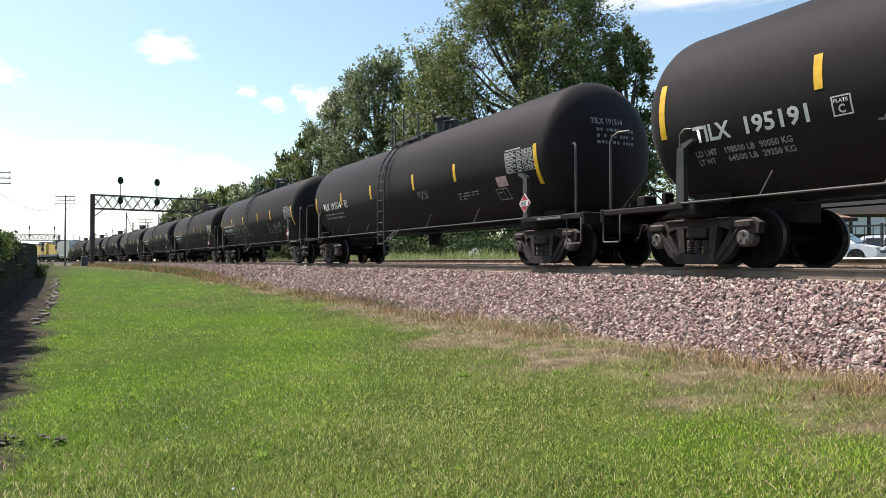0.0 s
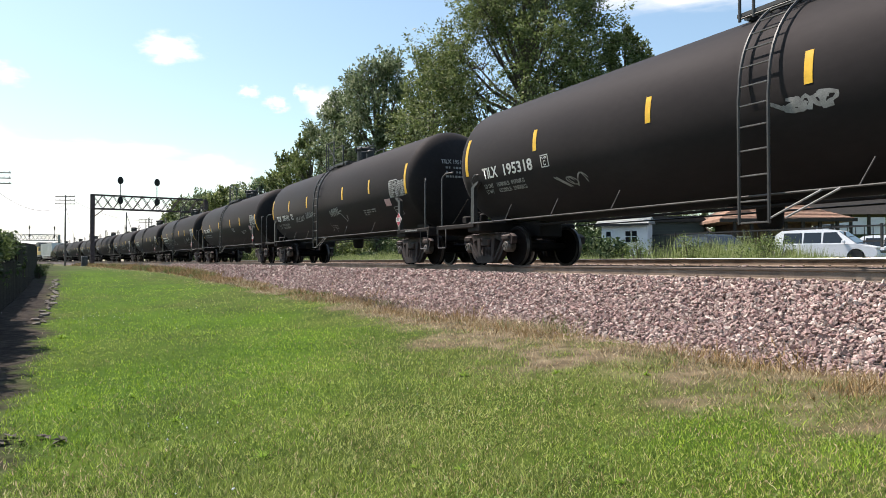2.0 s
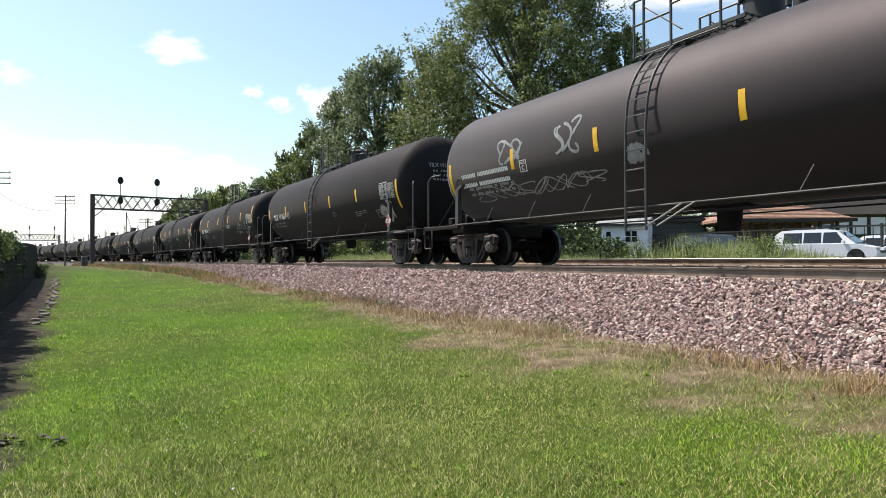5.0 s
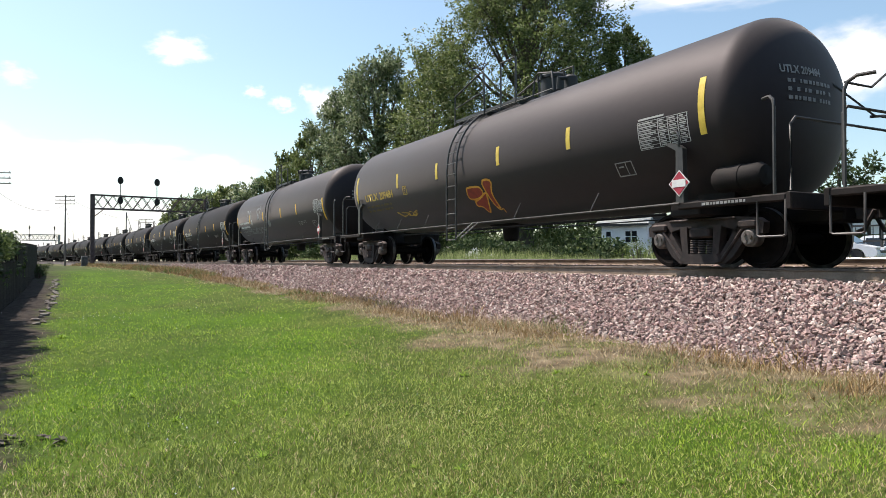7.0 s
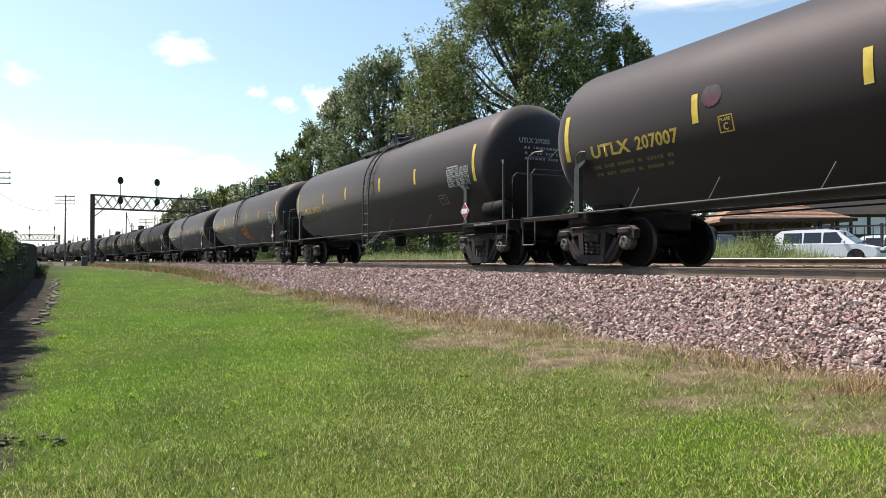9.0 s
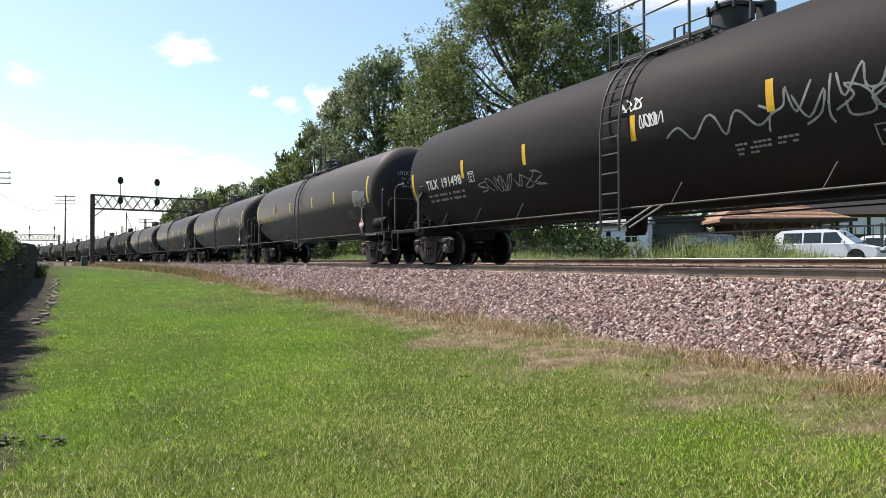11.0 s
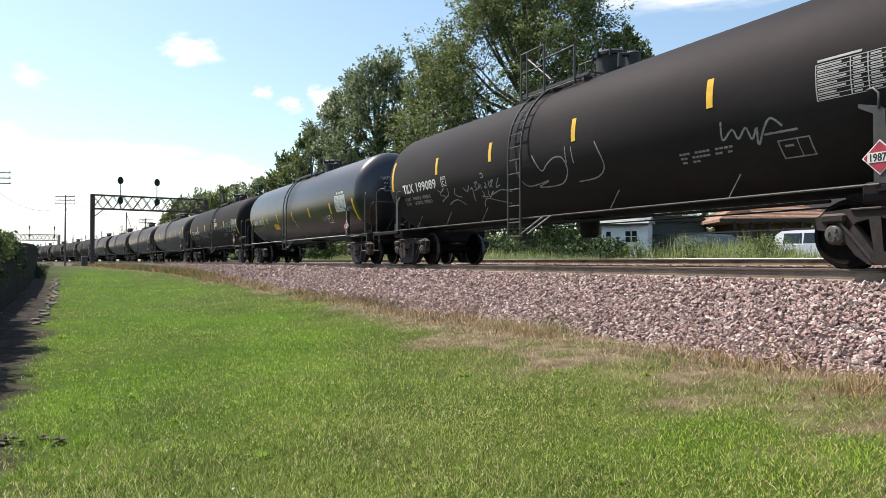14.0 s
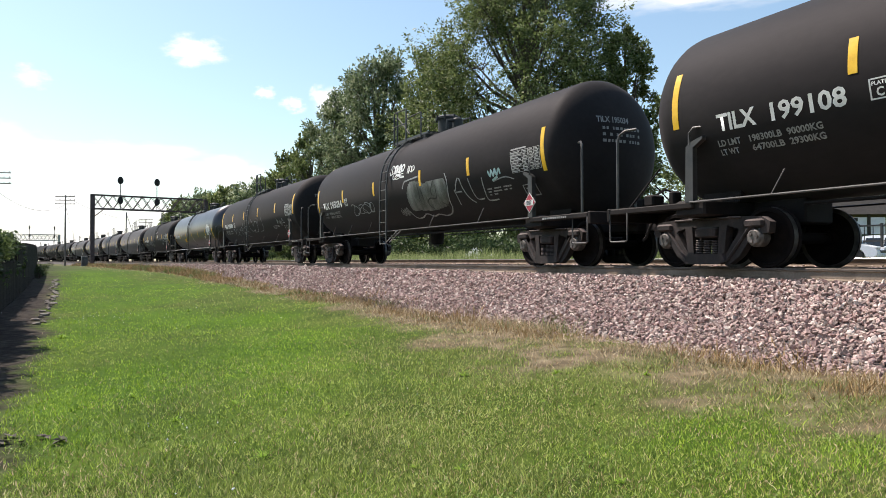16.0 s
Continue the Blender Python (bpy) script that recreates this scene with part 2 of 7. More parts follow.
M_GRASS = material("lawn_blades", [(0.042, 0.115, 0.002), (0.090, 0.198, 0.003), (0.150, 0.285, 0.005), (0.235, 0.375, 0.010), (0.34, 0.47, 0.035)], 0.6, scale=0.30, island=0.50, trans=0.28, spec=0.16, fine=0.15)
M_DRY = material("straw_blades", [(0.060, 0.038, 0.016), (0.165, 0.108, 0.046), (0.32, 0.230, 0.115), (0.48, 0.38, 0.23), (0.66, 0.56, 0.38)], 0.55, scale=0.9, island=0.72, trans=0.2, spec=0.3)
M_WEED = material("weed_leaves", [(0.09, 0.17, 0.010), (0.15, 0.27, 0.018), (0.22, 0.36, 0.035), (0.34, 0.47, 0.09)], 0.65, spec=0.2, scale=3, island=0.5, trans=0.35)
M_BROWNWEED = material("brown_weed_stalks", [(0.050, 0.030, 0.013), (0.15, 0.088, 0.034), (0.28, 0.170, 0.068), (0.40, 0.28, 0.125), (0.62, 0.48, 0.27)], 0.7, scale=1.2, island=0.7, trans=0.2, spec=0.2)
M_SPENT = material("grey_brown_spent_stalks", [(0.045, 0.035, 0.026), (0.090, 0.072, 0.055), (0.15, 0.122, 0.094), (0.22, 0.185, 0.14)], 0.85, scale=1.5, island=0.5, trans=0.15, spec=0.1)
M_RANK = material("rank_weed_blades", [(0.060, 0.088, 0.020), (0.11, 0.155, 0.042), (0.18, 0.235, 0.080), (0.28, 0.32, 0.15)], 0.7, spec=0.15, scale=1.5, island=0.5, trans=0.4)
M_CLOVER = material("clover_leaves", [(0.055, 0.105, 0.012), (0.095, 0.165, 0.022), (0.150, 0.235, 0.042), (0.26, 0.34, 0.11)], 0.6, spec=0.15, scale=1.2, island=0.5, trans=0.3)
M_EDGE = material("dusty_edging_stone", [(0.07, 0.060, 0.052), (0.15, 0.130, 0.115), (0.28, 0.25, 0.225)], 0.95, scale=6, bump=0.5, bump_scale=20)
M_GALV = material("galvanised_steel", [(0.20, 0.22, 0.21), (0.28, 0.30, 0.29), (0.36, 0.38, 0.37)], 0.6, metal=0.3, scale=2)
M_SPRAYFILL = material("thin_grey_spray_fill", [(0.018, 0.018, 0.017), (0.075, 0.078, 0.072), (0.17, 0.175, 0.165), (0.27, 0.275, 0.26)], 0.6, scale=2.2, fine=0.35, stretch=(1.6, 1, 0.6))
M_TEAL = material("pale_teal_spray_paint", [(0.16, 0.30, 0.31), (0.30, 0.46, 0.47), (0.42, 0.56, 0.56)], 0.6, scale=5)
M_GARAGE = material("grey_green_siding", [(0.035, 0.042, 0.036), (0.055, 0.064, 0.055), (0.08, 0.09, 0.078)], 0.8, scale=2, stretch=(0.3, 0.3, 6))
M_GOLD_DIM = material("faded_yellow_stencil", [(0.05, 0.038, 0.014), (0.11, 0.085, 0.03), (0.18, 0.14, 0.055)], 0.7, scale=8, fine=0.5)
M_PALE = material("pale_grey_spray_fill", [(0.20, 0.20, 0.21), (0.36, 0.36, 0.37), (0.50, 0.50, 0.51)], 0.6, scale=2.5, fine=0.4)
M_FADED = material("faded_mauve_spray", [(0.030, 0.018, 0.021), (0.055, 0.036, 0.040), (0.085, 0.062, 0.066)], 0.65, scale=6)
M_MAROON = material("maroon_spray_paint", [(0.05, 0.012, 0.022), (0.09, 0.02, 0.036), (0.13, 0.035, 0.055)], 0.6, scale=5)
M_STEEL = material("weathered_grey_steel", [(0.045, 0.045, 0.05), (0.085, 0.085, 0.09), (0.14, 0.14, 0.145)], 0.6, metal=0.3, scale=4, bump=0.1)
M_GANTRY = material("dull_brown_steel", [(0.05, 0.036, 0.038), (0.085, 0.062, 0.064), (0.13, 0.10, 0.10)], 0.7, metal=0.2, scale=4)
M_BLACK = material("matt_black_paint", [(0.008, 0.008, 0.008), (0.014, 0.014, 0.014), (0.022, 0.022, 0.022)], 0.6, scale=4)
M_POLE = material("old_pole_wood", [(0.10, 0.085, 0.07), (0.18, 0.155, 0.135), (0.26, 0.235, 0.21)], 0.9, scale=3, bump=0.3, stretch=(1, 1, 0.1))
M_BOARD = material("dark_fence_boards", [(0.014, 0.012, 0.011), (0.028, 0.024, 0.021), (0.05, 0.042, 0.036)], 0.9, spec=0.2, scale=3, bump=0.4, stretch=(3, 3, 0.4), obj_random=0.3)
M_ROOF = material("brown_shingles", [(0.22, 0.125, 0.085), (0.32, 0.19, 0.13), (0.42, 0.27, 0.19)], 0.9, scale=4, bump=0.4, bump_scale=20)
M_BRICK = material("brown_brick_wall", [(0.08, 0.05, 0.038), (0.13, 0.085, 0.065), (0.19, 0.13, 0.10)], 0.9, scale=4, bump=0.3)
M_DKWOOD = material("dark_timber", [(0.016, 0.013, 0.011), (0.03, 0.025, 0.02), (0.05, 0.042, 0.035)], 0.8, scale=4, bump=0.2)
M_WALL_WHITE = material("white_painted_wall", [(0.62, 0.63, 0.64), (0.72, 0.73, 0.74), (0.80, 0.80, 0.80)], 0.7, scale=2)
M_CONCRETE = material("pale_concrete", [(0.30, 0.29, 0.27), (0.42, 0.41, 0.38), (0.52, 0.50, 0.47)], 0.9, scale=2, bump=0.3)
M_ASPHALT = material("grey_asphalt", [(0.045, 0.045, 0.045), (0.06, 0.06, 0.06), (0.085, 0.083, 0.08)], 0.9, scale=3, bump=0.4, bump_scale=60)
M_CAR = material("white_car_paint", [(0.74, 0.75, 0.76), (0.79, 0.80, 0.81), (0.83, 0.83, 0.84)], 0.22, scale=1, spec=0.6, rough_var=0.03)
M_CAR_DARK = material("black_car_paint", [(0.006, 0.006, 0.007), (0.009, 0.009, 0.010), (0.013, 0.013, 0.014)], 0.3, scale=1, spec=0.4, rough_var=0.03)
M_GLASS = material("dark_car_glass", [(0.012, 0.014, 0.016), (0.016, 0.018, 0.02), (0.02, 0.022, 0.024)], 0.06, scale=1, spec=0.8, rough_var=0.02)
M_RUBBER = material("tyre_rubber", [(0.012, 0.012, 0.012), (0.02, 0.02, 0.02), (0.03, 0.03, 0.03)], 0.85, scale=8)
M_RIM = material("silver_wheel_rim", [(0.40, 0.40, 0.41), (0.5, 0.5, 0.51), (0.6, 0.6, 0.6)], 0.3, metal=0.8, scale=8)
M_ARMOUR = material("weathered_yellow_paint", [(0.42, 0.26, 0.05), (0.56, 0.36, 0.07), (0.66, 0.45, 0.12)], 0.6, scale=1.5)
M_HOPPER = material("off_white_hopper_paint", [(0.50, 0.49, 0.46), (0.62, 0.61, 0.58), (0.70, 0.69, 0.66)], 0.6, scale=1.2)


def second_growth(m, attr, stops):
    """Lets a surface attribute lead a plant material over to a second range of colours."""
    n, ln = m.node_tree.nodes, m.node_tree.links
    ramp = next(x for x in n if x.bl_idname == "ShaderNodeValToRGB")
    other = n.new("ShaderNodeValToRGB")
    el = other.color_ramp.elements
    while len(el) < len(stops):
        el.new(0.5)
    for i, c in enumerate(stops):
        el[i].position = 0.3 + 0.4 * i / (len(stops) - 1)
        el[i].color = (*c, 1)
    ln.new(ramp.inputs["Fac"].links[0].from_socket, other.inputs["Fac"])
    at = n.new("ShaderNodeAttribute")
    at.attribute_name = attr
    mx = n.new("ShaderNodeMix")
    mx.data_type = "RGBA"
    ends = [k.to_socket for k in ramp.outputs["Color"].links]
    ln.new(at.outputs["Fac"], mx.inputs["Factor"])
    ln.new(ramp.outputs["Color"], mx.inputs["B"])
    ln.new(other.outputs["Color"], mx.inputs["A"])
    for e in ends:
        ln.new(mx.outputs["Result"], e)


second_growth(M_GRASS, "lush", [(0.048, 0.075, 0.010), (0.105, 0.145, 0.022), (0.170, 0.215, 0.040), (0.25, 0.295, 0.075), (0.38, 0.40, 0.15)])


def dusted_and_sunlit(m, colour, amount):
    """Upward faces coloured paler: road dust, plus sunlit tops painted into the base colour."""
    n, ln = m.node_tree.nodes, m.node_tree.links
    base = n["Principled BSDF"].inputs["Base Color"]
    geo, sep, ramp, mx = n.new("ShaderNodeNewGeometry"), n.new("ShaderNodeSeparateXYZ"), n.new("ShaderNodeMapRange"), n.new("ShaderNodeMix")
    mx.data_type = "RGBA"
    mx.inputs["B"].default_value = (*colour, 1)
    ramp.inputs["From Min"].default_value, ramp.inputs["From Max"].default_value, ramp.inputs["To Max"].default_value = 0.25, 0.9, amount
    ln.new(geo.outputs["Normal"], sep.inputs[0])
    ln.new(sep.outputs["Z"], ramp.inputs["Value"])
    ln.new(ramp.outputs[0], mx.inputs["Factor"])
    ln.new(base.links[0].from_socket, mx.inputs["A"])
    ln.new(mx.outputs["Result"], base)


# tops paler by dust and by painted sunlight
dusted_and_sunlit(M_CAST, (0.155, 0.118, 0.108), 0.6)
dusted_and_sunlit(M_FRAME, (0.07, 0.062, 0.056), 0.25)


# ---- ground: one sheet, fine near the camera, out to the horizon ----
def ground_height(x, y):
    s, q = to_track(x, y)
    near = lawn_z(s, q)
    far = -0.45 + 0 * s
    k = np.clip((q + 2.0) / 4.0, 0, 1)
    z = near * (1 - k) + far * k
    bumps = 0.035 * np.sin(x * 0.9 + 1.3 * np.sin(y * 0.5)) * np.sin(y * 0.7 + 0.8 * np.sin(x * 0.6))
    return z + bumps * (np.abs(q) > 3)


def ground_material():
    m = bpy.data.materials.new("lawn_soil")
    m.use_nodes = True
    n, ln = m.node_tree.nodes, m.node_tree.links
    b = n["Principled BSDF"]
    b.inputs["Roughness"].default_value = 0.95
    b.inputs["Specular IOR Level"].default_value = 0.1
    tc = n.new("ShaderNodeTexCoord")

    def noise_ramp(scale, stops, detail=6):
        t = n.new("ShaderNodeTexNoise")
        t.inputs["Scale"].default_value, t.inputs["Detail"].default_value = scale, detail
        ln.new(tc.outputs["Object"], t.inputs["Vector"])
        r = n.new("ShaderNodeValToRGB")
        while len(r.color_ramp.elements) < len(stops):
            r.color_ramp.elements.new(0.5)
        for i, c in enumerate(stops):
            r.color_ramp.elements[i].position = 0.3 + 0.4 * i / (len(stops) - 1)
            r.color_ramp.elements[i].color = (*c, 1)
        ln.new(t.outputs["Fac"], r.inputs["Fac"])
        return r.outputs["Color"], t.outputs["Fac"]

    # ground greens darker than the blades: shade between tufts put into the colour
    green, _ = noise_ramp(0.45, [(0.026, 0.066, 0.002), (0.050, 0.115, 0.003), (0.085, 0.170, 0.005)])
    fine_g, fine_fac = noise_ramp(16.0, [(0.014, 0.026, 0.003), (0.042, 0.070, 0.008), (0.095, 0.135, 0.022)])
    dry, _ = noise_ramp(3.0, [(0.065, 0.050, 0.030), (0.135, 0.105, 0.066), (0.24, 0.19, 0.125)])
    # dark border soil, its colour lowered further to carry the fence's shade
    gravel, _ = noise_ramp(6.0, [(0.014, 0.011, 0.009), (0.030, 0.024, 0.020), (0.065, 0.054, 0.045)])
    dusty, _ = noise_ramp(0.9, [(0.034, 0.050, 0.008), (0.070, 0.092, 0.016), (0.115, 0.138, 0.030)])
    lush = n.new("ShaderNodeAttribute")
    lush.attribute_name = "lush"
    lm = n.new("ShaderNodeMix")
    lm.data_type = "RGBA"
    ln.new(lush.outputs["Fac"], lm.inputs["Factor"])
    ln.new(dusty, lm.inputs["A"])
    ln.new(green, lm.inputs["B"])
    green = lm.outputs["Result"]
    mx = n.new("ShaderNodeMix")
    mx.data_type = "RGBA"
    mx.inputs["Factor"].default_value = 0.4
    ln.new(green, mx.inputs["A"])
    ln.new(fine_g, mx.inputs["B"])
    prev = mx.outputs["Result"]
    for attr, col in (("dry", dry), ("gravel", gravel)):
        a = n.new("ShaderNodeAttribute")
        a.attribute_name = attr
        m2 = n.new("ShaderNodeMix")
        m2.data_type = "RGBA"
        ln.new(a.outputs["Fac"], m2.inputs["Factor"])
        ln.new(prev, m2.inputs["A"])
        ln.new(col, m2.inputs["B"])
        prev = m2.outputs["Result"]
    ln.new(prev, b.inputs["Base Color"])
    bp = n.new("ShaderNodeBump")
    bp.inputs["Strength"].default_value, bp.inputs["Distance"].default_value = 0.8, 0.03
    ln.new(fine_fac, bp.inputs["Height"])
    ln.new(bp.outputs[0], b.inputs["Normal"])
    return m


FOOT = -3.3            # the ballast's foot, across the line


def value_noise(x, y, seed=0):
    """Smooth noise in 0..1 on arrays."""
    rs = np.random.RandomState(seed + 11)
    tab = rs.rand(256, 256)
    xi, yi = np.floor(x).astype(int), np.floor(y).astype(int)
    fx, fy = x - xi, y - yi
    fx, fy = fx * fx * (3 - 2 * fx), fy * fy * (3 - 2 * fy)
    g = lambda a, c: tab[a % 256, c % 256]
    return (g(xi, yi) * (1 - fx) + g(xi + 1, yi) * fx) * (1 - fy) + (g(xi, yi + 1) * (1 - fx) + g(xi + 1, yi + 1) * fx) * fy


def dryness(x, y):
    """How far the lawn has turned to straw: a strip along the ballast, wider and patchy towards the near end."""
    s, q = to_track(x, y)
    d = FOOT - q                                             # metres out from the ballast's foot
    n1 = value_noise(x * 0.8, y * 0.8, 1) - 0.5
    n2 = value_noise(x * 2.7, y * 2.7, 2) - 0.5
    width = 2.65 - 1.25 * np.clip((s + 11) / 6, 0, 1) - 0.3 * np.clip(s / 30, -0.2, 1) + 1.1 * n1 + 0.7 * n2
    w = np.clip((width - d) / 0.8, 0, 1)
    n3 = value_noise(x * 0.45 + 7, y * 0.45, 6) - 0.5
    strip = w * np.clip(1.0 - d / 9.0 + 1.3 * n2 + 0.9 * n3, 0.32, 1)
    edge = np.clip((-10.2 - q) / 0.5, 0, 1) * np.clip(-0.1 + 2.0 * n1, 0, 0.7)          # worn soil along the far border
    return np.where(d < -1.0, np.where(q < 7.5, 1.0, 0.25), np.maximum(strip, edge))


def lushness(x, y):
    """How fresh the lawn is: bright up the line and by the fence, dusty near the camera and along the tracks."""
    s, q = to_track(x, y)
    d, r = FOOT - q, np.hypot(x, y)
    a = np.clip((r - 4.6 + 0.5 * x.clip(-4, 4) * -1) / 7.0, 0, 1)
    b = np.clip((d - 1.2) / 3.6, 0, 1)
    v = a * a * (3 - 2 * a) * b * 0.78 + 0.05
    v += 0.85 * (value_noise(x * 0.42, y * 0.42, 81) - 0.5) + 0.5 * (value_noise(x * 1.7, y * 1.7, 82) - 0.5) + 0.25 * (value_noise(x * 5.0, y * 5.0, 83) - 0.5)
    for cx_, cy_, w in ((3.4, 8.4, 0.5), (1.6, 8.6, 0.9), (-4.9, 16.2, 1.3), (-3.6, 15.0, 0.8), (-12.5, 30.0, 2.6), (-9.0, 24.0, 1.6)):          # fresh green spots in the dusty part
        v += 0.6 * np.exp(-((x - cx_) ** 2 + (y - cy_) ** 2) / w ** 2)
    return np.clip(v, 0, 1)


def soil_and_shade_mask(x, y):
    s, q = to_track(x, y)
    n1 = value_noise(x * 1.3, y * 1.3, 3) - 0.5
    # border soil by the fence, with part of its shadow painted in
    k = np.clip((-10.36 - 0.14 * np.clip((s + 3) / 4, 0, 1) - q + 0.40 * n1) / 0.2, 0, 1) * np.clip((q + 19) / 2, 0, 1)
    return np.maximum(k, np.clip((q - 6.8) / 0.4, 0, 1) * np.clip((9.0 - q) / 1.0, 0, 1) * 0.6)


def build_ground():
    def axis(lo, hi, fine_lo, fine_hi, step):
        a = list(np.arange(fine_lo, fine_hi, step))
        st, p = step, fine_hi
        while p < hi:
            a.append(p)
            st *= 1.16
            p += st
        a.append(hi)
        st, p = step, fine_lo
        while p > lo:
            st *= 1.16
            p -= st
            a.append(max(p, lo))
        return np.unique(np.round(a, 4))
    xs, ys = axis(-2600, 2600, -16, 16, 0.3), axis(-400, 3200, 0, 30, 0.3)
    gx, gy = np.meshgrid(xs, ys, indexing="ij")
    gz = ground_height(gx, gy)
    v = np.stack([gx, gy, gz], -1).reshape(-1, 3)
    nx, ny = len(xs), len(ys)
    i = np.arange(nx * ny).reshape(nx, ny)
    f = np.stack([i[:-1, :-1], i[1:, :-1], i[1:, 1:], i[:-1, 1:]], -1).reshape(-1, 4)
    me = big_mesh("ground", v, f, [ground_material()])
    for nm, fn in (("dry", dryness), ("gravel", soil_and_shade_mask), ("lush", lushness)):
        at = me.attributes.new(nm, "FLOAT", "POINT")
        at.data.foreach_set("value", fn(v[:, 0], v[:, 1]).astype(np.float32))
    me.shade_smooth()
    ob = new("ground", me)
    tagged(ob, "mown green lawn with dry straw-coloured strip beside railway", "lawn", kind="structure")


build_ground()


# ---- ballast beds: swept cross sections ----
def sweep(name, profile, s0, s1, step, mat, q0=0.0, z0=0.0, smooth=False):
    ss = np.arange(s0, s1 + step * 0.5, step)
    vs = []
    for q, z in profile:
        x, y = track_np(ss, q0 + q)
        vs.append(np.stack([x, y, np.full_like(x, z0 + z)], -1))
    v = np.stack(vs, 1)
    n, k = v.shape[:2]
    i = np.arange(n * k).reshape(n, k)
    f = np.stack([i[:-1, :-1], i[:-1, 1:], i[1:, 1:], i[1:, :-1]], -1).reshape(-1, 4)
    me = big_mesh(name, v.reshape(-1, 3), f, [mat])
    if smooth:
        me.shade_smooth()
    return me


BED = [(-3.75, -1.30), (-3.3, -1.02), (-1.75, -0.26), (-1.55, -0.205), (1.55, -0.205), (2.2, -0.13), (2.75, -0.045), (5.9, -0.045), (6.4, -0.12), (7.6, -0.6)]


def bed_z(s, q):
    """Height of the ballast at q."""
    qs, zs = [p[0] for p in BED], [p[1] for p in BED]
    return np.interp(q, qs, zs)


bed = new("ballast_bed", sweep("ballast_bed", BED, -60, 520, 1.0, M_BED_GAP_SHADE))
tagged(bed, "pinkish grey crushed stone ballast bank under two tracks, darkened for shade between stones", "ballast", kind="structure")


def build_stones():
    """Loose stones over the lawn-side slope and the top of the bed."""
    rng = np.random.RandomState(5)
    # a few broken-stone shapes
    shapes = []
    for k in range(10):
        bm = bmesh.new()
        if k < 3:                                              # split, blocky stones
            bmesh.ops.create_cube(bm, size=1.25)
            for vv in bm.verts:
                vv.co = vv.co * (0.75 + 0.5 * rng.rand()) + Vector(rng.randn(3)) * 0.12
            bmesh.ops.triangulate(bm, faces=bm.faces[:])
        else:
            bmesh.ops.create_icosphere(bm, subdivisions=1, radius=1.0)
            for vv in bm.verts:
                vv.co *= 0.8 + 0.4 * rng.rand()
        for _ in range(7 if k > 2 else 0):
            d = Vector(rng.randn(3)).normalized()
            for vv in bm.verts:
                e = vv.co.dot(d) - 0.56
                if e > 0:
                    vv.co -= d * e
        bm.verts.ensure_lookup_table()
        v = np.array([vv.co[:] for vv in bm.verts])
        f = np.array([[x.index for x in ff.verts] for ff in bm.faces])
        bm.free()
        shapes.append((v, f))

    def scatter(count, s_lo, s_hi, q_lo, q_hi, power, size):
        u = rng.rand(count)
        s = s_lo + (s_hi - s_lo) * u ** power
        q = q_lo + (q_hi - q_lo) * rng.rand(count)
        r = size * (0.62 + 0.75 * rng.rand(count) ** 1.4)
        # ragged foot
        x, y = track_np(s, q)
        keep = q > FOOT - 0.3 + 0.5 * (value_noise(x * 1.1, y * 1.1, 4) - 0.35)
        return s[keep], q[keep], r[keep]

    def rand_rot(n):
        qn = rng.randn(n, 4)
        qn /= np.linalg.norm(qn, axis=1, keepdims=True)
        w, x, y, z = qn.T
        return np.stack([np.stack([1 - 2 * (y * y + z * z), 2 * (x * y - z * w), 2 * (x * z + y * w)], -1),
                         np.stack([2 * (x * y + z * w), 1 - 2 * (x * x + z * z), 2 * (y * z - x * w)], -1),
                         np.stack([2 * (x * z - y * w), 2 * (y * z + x * w), 1 - 2 * (x * x + y * y)], -1)], 1)

    groups = [scatter(50000, -18, -4, -3.7, -1.45, 1.0, 0.0245), scatter(20000, -4, 8, -3.6, -1.45, 1.25, 0.033), scatter(13000, 8, 45, -3.5, -1.45, 1.5, 0.044),
              scatter(9000, -17, 25, -1.45, 2.2, 1.0, 0.026), scatter(4000, -17, 25, 2.2, 7.0, 1.0, 0.034)]
    vs, fs, base = [], [], 0
    for gi, (s, q, r) in enumerate(groups):
        x, y = track_np(s, q)
        z = bed_z(s, q) + r * (-0.5 + (2.3 if gi < 3 else 1.0) * rng.rand(len(s)))
        lift = np.maximum(z, lawn_z(s) * (q < -3) - 9 * (q >= -3))
        pick = rng.randint(0, len(shapes), len(s)) if gi < 2 else rng.randint(0, 3, len(s))
        for k, (sv, sf) in enumerate(shapes):
            m = pick == k
            c = np.stack([x[m], y[m], lift[m]], -1)
            sc = r[m][:, None] * np.array([1.55, 1.10, 0.72]) * (0.8 + 0.4 * rng.rand(m.sum(), 3))
            v = np.einsum("nij,nkj->nki", rand_rot(m.sum()), sv[None] * sc[:, None, :]) + c[:, None, :]
            vs.append(v.reshape(-1, 3))
            fs.append((sf[None] + (np.arange(m.sum()) * len(sv))[:, None, None]).reshape(-1, 3) + base)
            base += m.sum() * len(sv)
    me = big_mesh("ballast_stones", np.concatenate(vs), None, [M_STONE], tris=np.concatenate(fs))
    rest = new("ballast_stones", me)
    rest.parent = bed
    tagged(rest, "loose broken pinkish grey stones", kind="stuff")
    # the nearest stones, each on its own
    metas = []
    for k, (sv, sf) in enumerate(shapes):
        metas.append(big_mesh("stone", sv, None, [M_STONE_OBJ], tris=sf))
    for i in range(300):
        s, q = rng.uniform(-16.5, -9), rng.uniform(-3.2, -1.7)
        r = 0.022 * rng.uniform(0.8, 1.3)
        st = new("stone", metas[i % len(metas)])
        st.parent = bed
